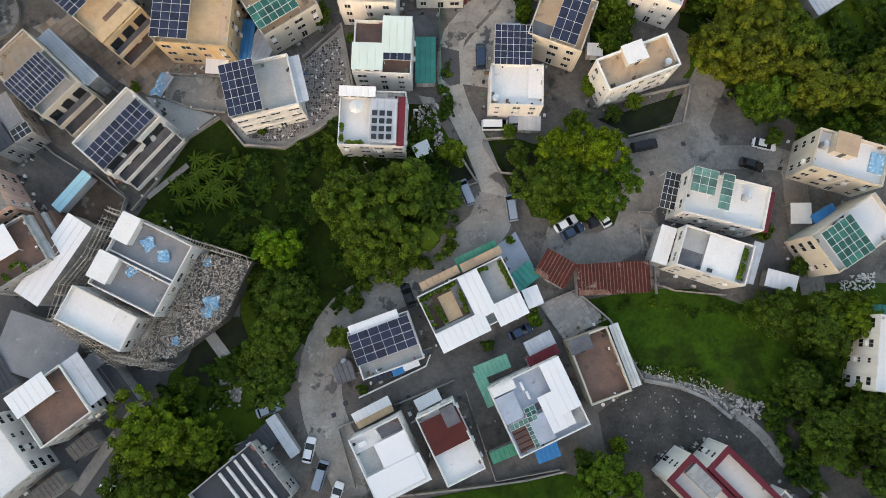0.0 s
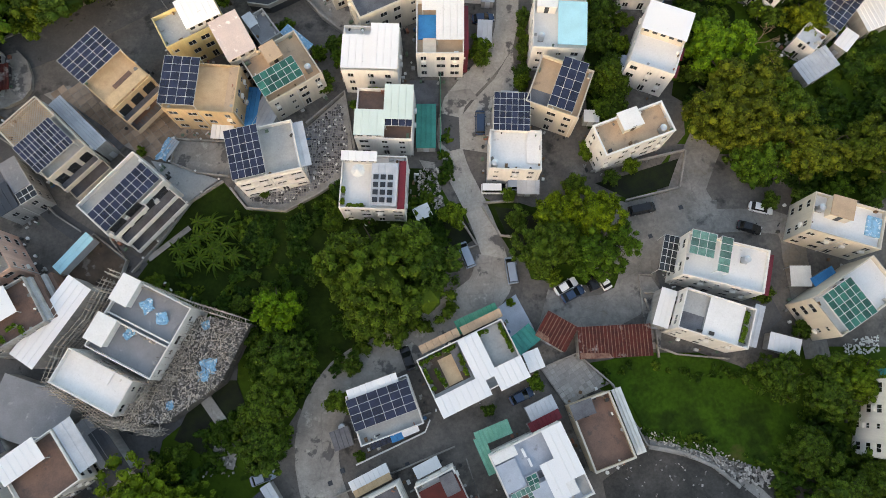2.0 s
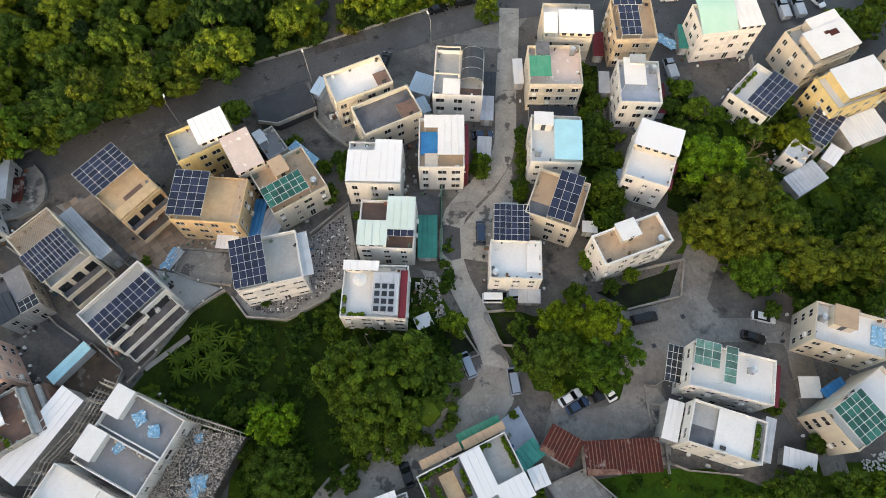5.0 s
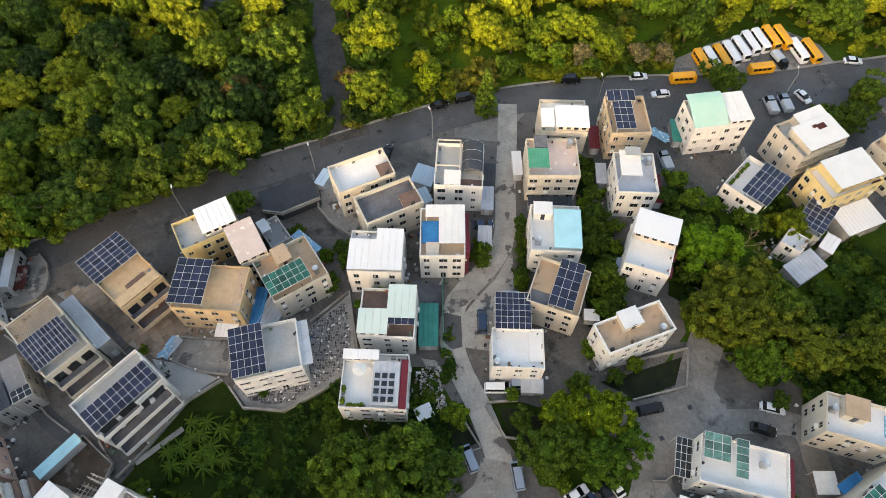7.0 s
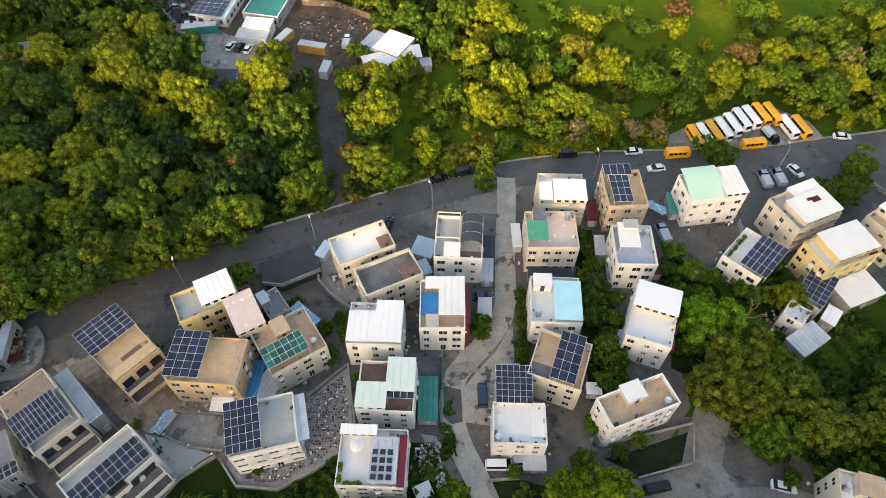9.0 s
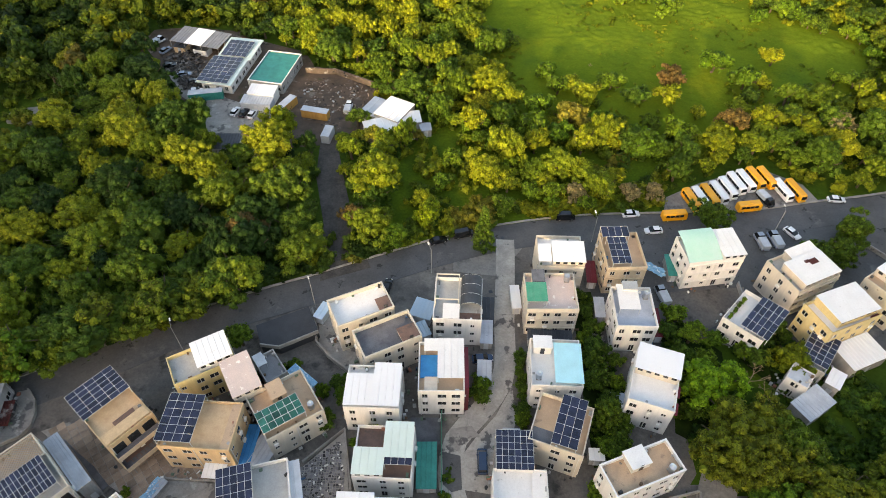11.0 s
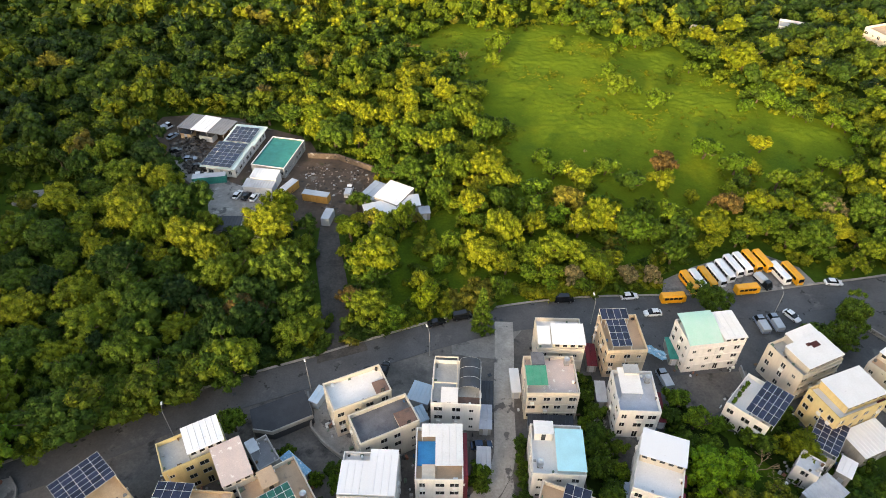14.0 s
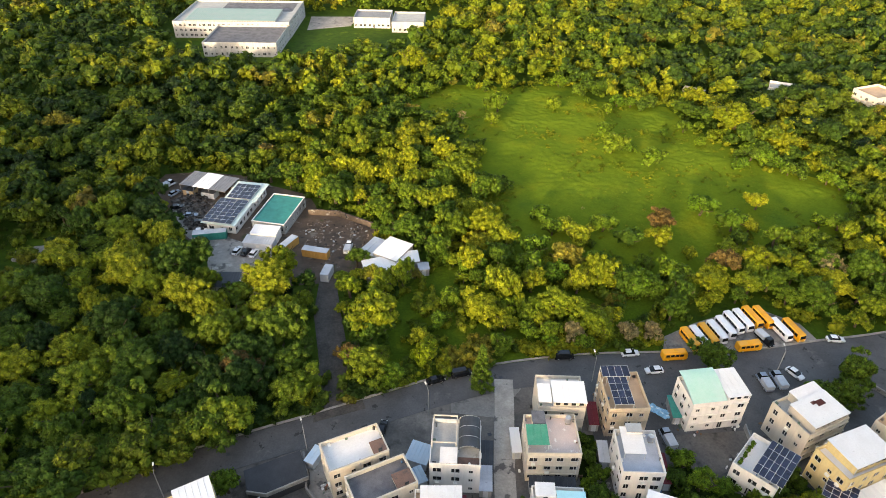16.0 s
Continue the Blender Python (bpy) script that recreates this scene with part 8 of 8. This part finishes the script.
def container(x, y, rot, paint, label, l=6.0):
    base = thing("container", label, "container", x, y, 0.12, rot, "yard containers")
    part("box", Solid().box(-l / 2, l / 2, -1.2, 1.2, 0, 2.5), paint, base)
    for i in range(int(l / 1.0)):
        part("rib", Solid().box(-l / 2 + 0.4 + i, -l / 2 + 0.6 + i, -1.25, -1.202, 0.1, 2.4), paint, base)
    part("roof", Solid().box(-l / 2 - 0.02, l / 2 + 0.02, -1.22, 1.22, 2.503, 2.58), "sheetgrey", base)


container(-47, 158.5, 62, "cabinorange", "orange-brown site cabin with grey roof", 8)
container(-37.8, 154.9, -14, "cabinorange", "orange-brown site cabin with grey roof", 8)
container(-72, 164, 10, "sheetteal", "teal painted container in a scrapyard", 10)
container(-33.0, 145.0, 80, "sheetgrey", "grey container among trees", 5)
for x, y, w, d, h, rot, roof in ((-18, 146.5, 9, 6, 3.6, 20, "sheetwhite"), (-14.5, 153, 8, 9, 4.4, -30, "sheetwhite"), (-10.5, 150, 7, 5, 3.6, 10, "sheetwhite"), (-20, 155.5, 6, 8, 3.2, -30, "sheetgrey"), (-12, 145.6, 7, 3, 3, 8, "sheetdark"), (-5.5, 147, 3, 3, 2.6, 8, "roofblue")):
    shed("white sheet-roofed shack leaning on others", x, y, w, d, h, rot, roof, "greywall", ribs=1.6)
shed("low white building under trees", -53, 137.5, 6, 4, 3, 0, "sheetwhite", "white")
shed("low dark roof under trees", -60, 140, 7, 6, 3, 0, "sheetdark", "greywall")
rubble("scrap", "scrap metal and broken timber in a yard", [(-44, 173), (-26, 172), (-20, 160), (-30, 156), (-42, 160)], 170, 0.55, 41, 0.15, "scrapmix", 0.2)
rubble("scrap", "pale sheets and planks scattered in a yard", [(-44, 173), (-26, 172), (-20, 160), (-30, 156), (-42, 160)], 16, 0.7, 43, 0.15, "roofgrey", 0.1)
rubble("scrap", "dark scrap machinery heaped in a yard", [(-92, 186), (-84, 192), (-76, 182), (-72, 170), (-80, 168)], 420, 0.9, 42, 0.15, "darkscrap", 0.8)
wall_line("bank_wall", "broken brick and concrete bank wall", [(-44, 178), (-34, 177), (-22, 170)], 2.0, "brownscrap", 0.6)
for x, y, rot, (paint, label), kind in ((-61.7, 156.6, 75, WHITE, "car"), (-59.0, 156.0, 75, BLACK, "car"), (-56.4, 155.4, 75, WHITE, "car"), (-28.5, 158, 85, WHITE, "truck"), (-74, 160.5, 5, BLACK, "truck"), (-83, 196, 40, BLACK, "car"), (-96, 195, 60, WHITE, "truck"), (-92, 190, 60, SILVER, "car"), (-88, 181, 20, BLACK, "car"), (-82, 176, 10, SILVER, "car"), (-78, 172, 20, BLACK, "car"), (-76, 167, 15, WHITE, "car")):
    car(x, y, rot, paint, label.format(kind), kind)
slab("round_pond", "oval grey concrete pond cover in the woods", [(-129, 155), (-126, 158), (-119, 159.5), (-114, 157), (-115, 152.5), (-121, 150.5), (-127, 151.5)], 0.6, "concretelight", "pond", "", 0.6)

slab("yard_concrete", "pale grey concrete turning area", [(-90, 181), (-81, 166), (-71, 156.5), (-67.5, 146), (-61.5, 139), (-50, 142), (-47, 154), (-58, 160), (-66, 164), (-72, 170), (-84, 186)], 0.2, "concretelight")
slab("school_lawn", "grass beside the school", [(-160, 340), (-80, 326), (-60, 350), (-150, 352)], 0.05, "grass", "grass")


# ---- far buildings ----
b = house("long white school building with a pale green roof", -116, 378, 64, 42, 9, -1, "oldwhite", "roofgrey", seed=90, name="school", coolers=0)
canopy(b, 0.1, 0.02, 0.88, 0.5, 2.0, "mintgrey", 0.8, walls="oldwhite")
mat_on(b, 0.3, 0.55, 0.95, 0.97, "roofdark")
house("lower white school wing with dark flat roof", -104, 341.5, 38, 29, 7.5, -1, "oldwhite", "roofdark", seed=91, name="school", coolers=0)
house("low white hall with plain walls", -41, 384, 21, 16, 6, -2, "oldwhite", "roofslate", seed=92, faces="F", storeys=1, name="hall", coolers=0)
house("low white hall with windows and pale roof", -20, 378, 18, 20, 6, -2, "oldwhite", "roofgrey", seed=93, storeys=1, name="hall", coolers=0)
house("small white house with a grey roof among trees", 152, 276, 12, 9, 6, -25, "white", "roofgrey", seed=94)
house("cream three-storey house among trees", 185, 262, 14, 12, 9.5, 20, "cream", "rooftan", seed=95)
shed("small cream roadside hut among trees", 113, 278, 9, 4.5, 3.2, -35, "cream", "cream", ribs=3)
slab("school_road", "grey asphalt school yard", [(-80, 398), (-52, 398), (-54, 380), (-78, 372)], 0.1, "concretelight")


# ---- crazy paving: flagstones of the terrace ----
def flagstones(name, base_name, pts, z, step, seed, limit=230):
    r = random.Random(seed)
    floor = bpy.data.objects[base_name]
    xs, ys = [p[0] for p in pts], [p[1] for p in pts]
    cells = []
    nx, ny = int((max(xs) - min(xs)) / step) + 1, int((max(ys) - min(ys)) / step) + 1
    grid = {(i, j): (min(xs) + (i + r.uniform(-0.42, 0.42)) * step, min(ys) + (j + r.uniform(-0.42, 0.42)) * step) for i in range(nx + 1) for j in range(ny + 1)}
    rest = Solid()
    for i in range(nx):
        for j in range(ny):
            q = [grid[i, j], grid[i + 1, j], grid[i + 1, j + 1], grid[i, j + 1]]
            c = (sum(p[0] for p in q) / 4, sum(p[1] for p in q) / 4)
            if not all(inside(*p, pts) for p in q):
                continue
            s = Solid()
            k, h = r.uniform(0.78, 0.92), r.uniform(0.02, 0.06)
            low = [(c[0] + (p[0] - c[0]) * k, c[1] + (p[1] - c[1]) * k) for p in q]
            s.v += [(*p, z - 0.02) for p in low] + [(c[0] + (p[0] - c[0]) * k * 0.94, c[1] + (p[1] - c[1]) * k * 0.94, z + h) for p in low]
            s.f += [(4, 5, 6, 7)] + [(a, (a + 1) % 4, 4 + (a + 1) % 4, 4 + a) for a in range(4)]
            cells.append(s)
    r.shuffle(cells)
    for s in cells[:limit]:
        part(name, s, "flag", floor)
    for s in cells[limit:]:
        n = len(rest.v)
        rest.v += s.v
        rest.f += [tuple(n + a for a in f) for f in s.f]
    if rest.v:
        tagged(part(name + "_rest", rest, "flagrest", floor), kind="stuff")


flagstones("flagstone", "stone_terrace", [(-19.3, 55), (-17.3, 44), (-19.2, 40), (-23, 37), (-29, 33.5), (-35.8, 34), (-38, 37), (-36, 40.5), (-32, 46), (-26, 49.4)], 0.32, 0.5, 5)


# ---- small household things round the houses and on their roofs, too many to count ----
def household(name, label, on_top):
    r, s = random.Random(77 if on_top else 78), Solid()
    for h in HOUSES:
        if h.matrix_basis.translation.y > 130:
            continue
        w, d, z = h["size_w"], h["size_d"], h["roof_z"]
        if on_top and "unfinished" in h["label"]:
            continue
        for _ in range(r.randint(5, 11) if on_top else r.randint(14, 28)):
            edge = r.choice((0, 1, 2, 3))
            t, o = r.uniform(-0.46, 0.46), (r.choice((0.35, 0.5, 0.8)) if on_top else -r.uniform(0.3, 1.4))
            p = {0: (t * w, -d / 2 + o), 1: (w / 2 - o, t * d), 2: (t * w, d / 2 - o), 3: (-w / 2 + o, t * d)}[edge]
            l, k, hi = r.uniform(0.2, 0.9), r.uniform(0.2, 0.6), r.uniform(0.15, 0.8)
            q = Solid()
            if r.random() < 0.35:
                q.tube((0, 0, 0), (0, 0, hi), k * 0.5, k * 0.6, 8)
            else:
                q.box(-l / 2, l / 2, -k / 2, k / 2, 0, hi, 0.02)
            m = h.matrix_basis @ pose(p[0], p[1], z if on_top else 0.1, 0, 0, r.choice((0, 90, r.uniform(0, 90))))
            n = len(s.v)
            s.v += [tuple(m @ Vector(v)) for v in q.v]
            s.f += [tuple(n + i for i in f) for f in q.f]
    tagged(new(name, s.mesh(name, M["clutter"])), label, "clutter", kind="stuff")


household("roof_clutter", "small boxes, pots and buckets along roof parapets", True)
household("yard_clutter", "small boxes, pots and bins along house walls", False)


# ---- roof furniture ----
def parasol(m):
    base = new("parasol")
    base.matrix_basis = m
    tagged(base, "open white octagonal parasol on a roof terrace", "parasol")
    part("pole", Solid().tube((0, 0, 0), (0, 0, 2.35), 0.04, sides=6), "pole", base)
    s = Solid()
    for k, (rad, z) in enumerate(((1.25, 2.0), (0.65, 2.25), (0.02, 2.42))):
        s.v += [(rad * math.cos(math.pi * i / 4), rad * math.sin(math.pi * i / 4), z) for i in range(8)]
    for k in (0, 8):
        s.f += [(k + i, k + (i + 1) % 8, k + 8 + (i + 1) % 8, k + 8 + i) for i in range(8)]
    part("canopy", s, "cushion", base).modifiers.new("thick", "SOLIDIFY").thickness = 0.03
    part("foot", Solid().tube((0, 0, 0), (0, 0, 0.12), 0.4, 0.35, 12), "kerb", base)


def find(label):
    return next(h for h in HOUSES if h["label"] == label)


t = find("white house with a roof terrace and parasol")
parasol(on_roof(t, 0.27, 0.66))
for i in range(3):
    for j in range(4):
        x, y = spot(t, 0.55 + 0.11 * i, 0.14 + 0.14 * j)
        part("skylight", Solid().box(x - 0.45, x + 0.45, y - 0.45, y + 0.45, t["roof_z"] + 1.9 - 0.02, t["roof_z"] + 1.97), "pane", t)
for i, (u, v, r) in enumerate(((0.05, 0.15, 90), (0.05, 0.32, 90), (0.2, 0.06, 0), (0.34, 0.06, 0))):
    planter(on_roof(t, u, v, r), 1.3, 40 + i)
for label, u, v in (("white three-storey house with a grey roof terrace", 0.85, 0.8), ("cream house with a green glass roof terrace", 0.85, 0.2), ("white house with a turquoise sheet roof", 0.15, 0.2), ("cream house with pinkish roof and green sheet shed", 0.85, 0.85),
                    ("white house with a bare concrete roof terrace", 0.1, 0.12), ("cream house with a blue roof mat", 0.1, 0.6), ("tall white house with small windows", 0.3, 0.6)):
    water_tank(on_roof(find(label), u, v))
t = find("small white house with roof plants")
for i, v in enumerate((0.15, 0.35, 0.55, 0.75)):
    planter(on_roof(t, 0.12, v, 90), 1.2, 60 + i)
t = find("white house with a dark open roof court")
for i, v in enumerate((0.25, 0.5, 0.75)):
    planter(on_roof(t, 0.9, v, 90), 1.5, 70 + i)


# ---- paving tiles of the west court ----
def tiles(base_name, name, x0, y0, rot, nx, ny, size, z, area, material="paver"):
    floor = bpy.data.objects[base_name]
    h = size / 2 - 0.03
    me = Solid().box(-h, h, -h, h, -0.03, 0.03, 0.015).mesh(name, M[material])
    m = pose(x0, y0, z, 0, 0, rot)
    for i in range(nx):
        for j in range(ny):
            p = m @ Vector(((i + 0.5) * size, (j + 0.5) * size, 0))
            if inside(p.x, p.y, area):
                part(name, me, None, floor, m=m @ pose((i + 0.5) * size, (j + 0.5) * size, 0))


COURT = [(-77, 56), (-72, 58), (-55, 57.5), (-51.5, 50.5), (-39.5, 49), (-39.5, 46.8), (-51.5, 47), (-54.5, 43), (-58.5, 44.5), (-66, 48.5)]
slab("tiled_yard", "brown square-tiled yard between houses", COURT, 0.16, "concretelight")
tiles("tiled_yard", "paving_tile", -62.4, 26.2, 40, 26, 26, 1.5, 0.17, COURT)
tiles("tiled_court", "paving_tile", 13, -8, 33, 24, 22, 0.85, 0.41, [(17.2, 4.1), (23.4, 6.2), (28.6, 1.5), (24.5, -0.3), (21.6, -2.2)], "pavergrey")


# ---- wall lamps, manhole covers ----
def wall_lamp(x, y, z=0.95):
    """A white glass ball on a short stem, standing on a wall's top."""
    base = thing("wall_lamp", "white ball lamp standing on a low wall", "lamp", x, y, z, 0, "ball lamps on the court walls")
    part("stem", shared("lampstem", lambda: Solid().tube((0, 0, 0), (0, 0, 0.3), 0.06, 0.05, 6).mesh("stem", M["pole"])), None, base)

    def ball():
        s = Solid()
        for i in range(1, 5):
            g = math.pi * i / 5
            s.v += [(0.22 * math.sin(g) * math.cos(a * math.pi / 4), 0.22 * math.sin(g) * math.sin(a * math.pi / 4), 0.48 - 0.22 * math.cos(g)) for a in range(8)]
        for i in range(3):
            s.f += [(8 * i + a, 8 * i + (a + 1) % 8, 8 * i + 8 + (a + 1) % 8, 8 * i + 8 + a) for a in range(8)]
        s.f += [tuple(range(7, -1, -1)), tuple(range(24, 32))]
        return s.mesh("globe", M["cushion"])
    part("globe", shared("lampglobe", ball), None, base)


for x, y in ((-51, 42), (-50.6, 46.6), (-45.5, 46.4), (-40.4, 46.2), (-46, 40.1), (-41.5, 38.5), (-44.5, 36.0), (-47.0, 34.0), (-49.2, 30.4), (-51.6, 26.7), (-54, 23.6)):
    wall_lamp(x, y)
for x, y, z in ((-19, -15, 0.19), (-17, -13, 0.19), (-6, -12, 0.22), (1.6, 46, 0.17), (10.2, 78, 0.17), (10.4, 90, 0.17), (38, 28, 0.21), (44, 33.5, 0.23), (-45, 84.6, 0.14), (14, 106.6, 0.14)):
    thing("manhole_cover", "dark square iron cover set in the lane", "manhole cover", x, y, z, 20, "lane covers", solid=Solid().box(-0.4, 0.4, -0.4, 0.4, -0.03, 0.02, 0.02), material="sheetdark")
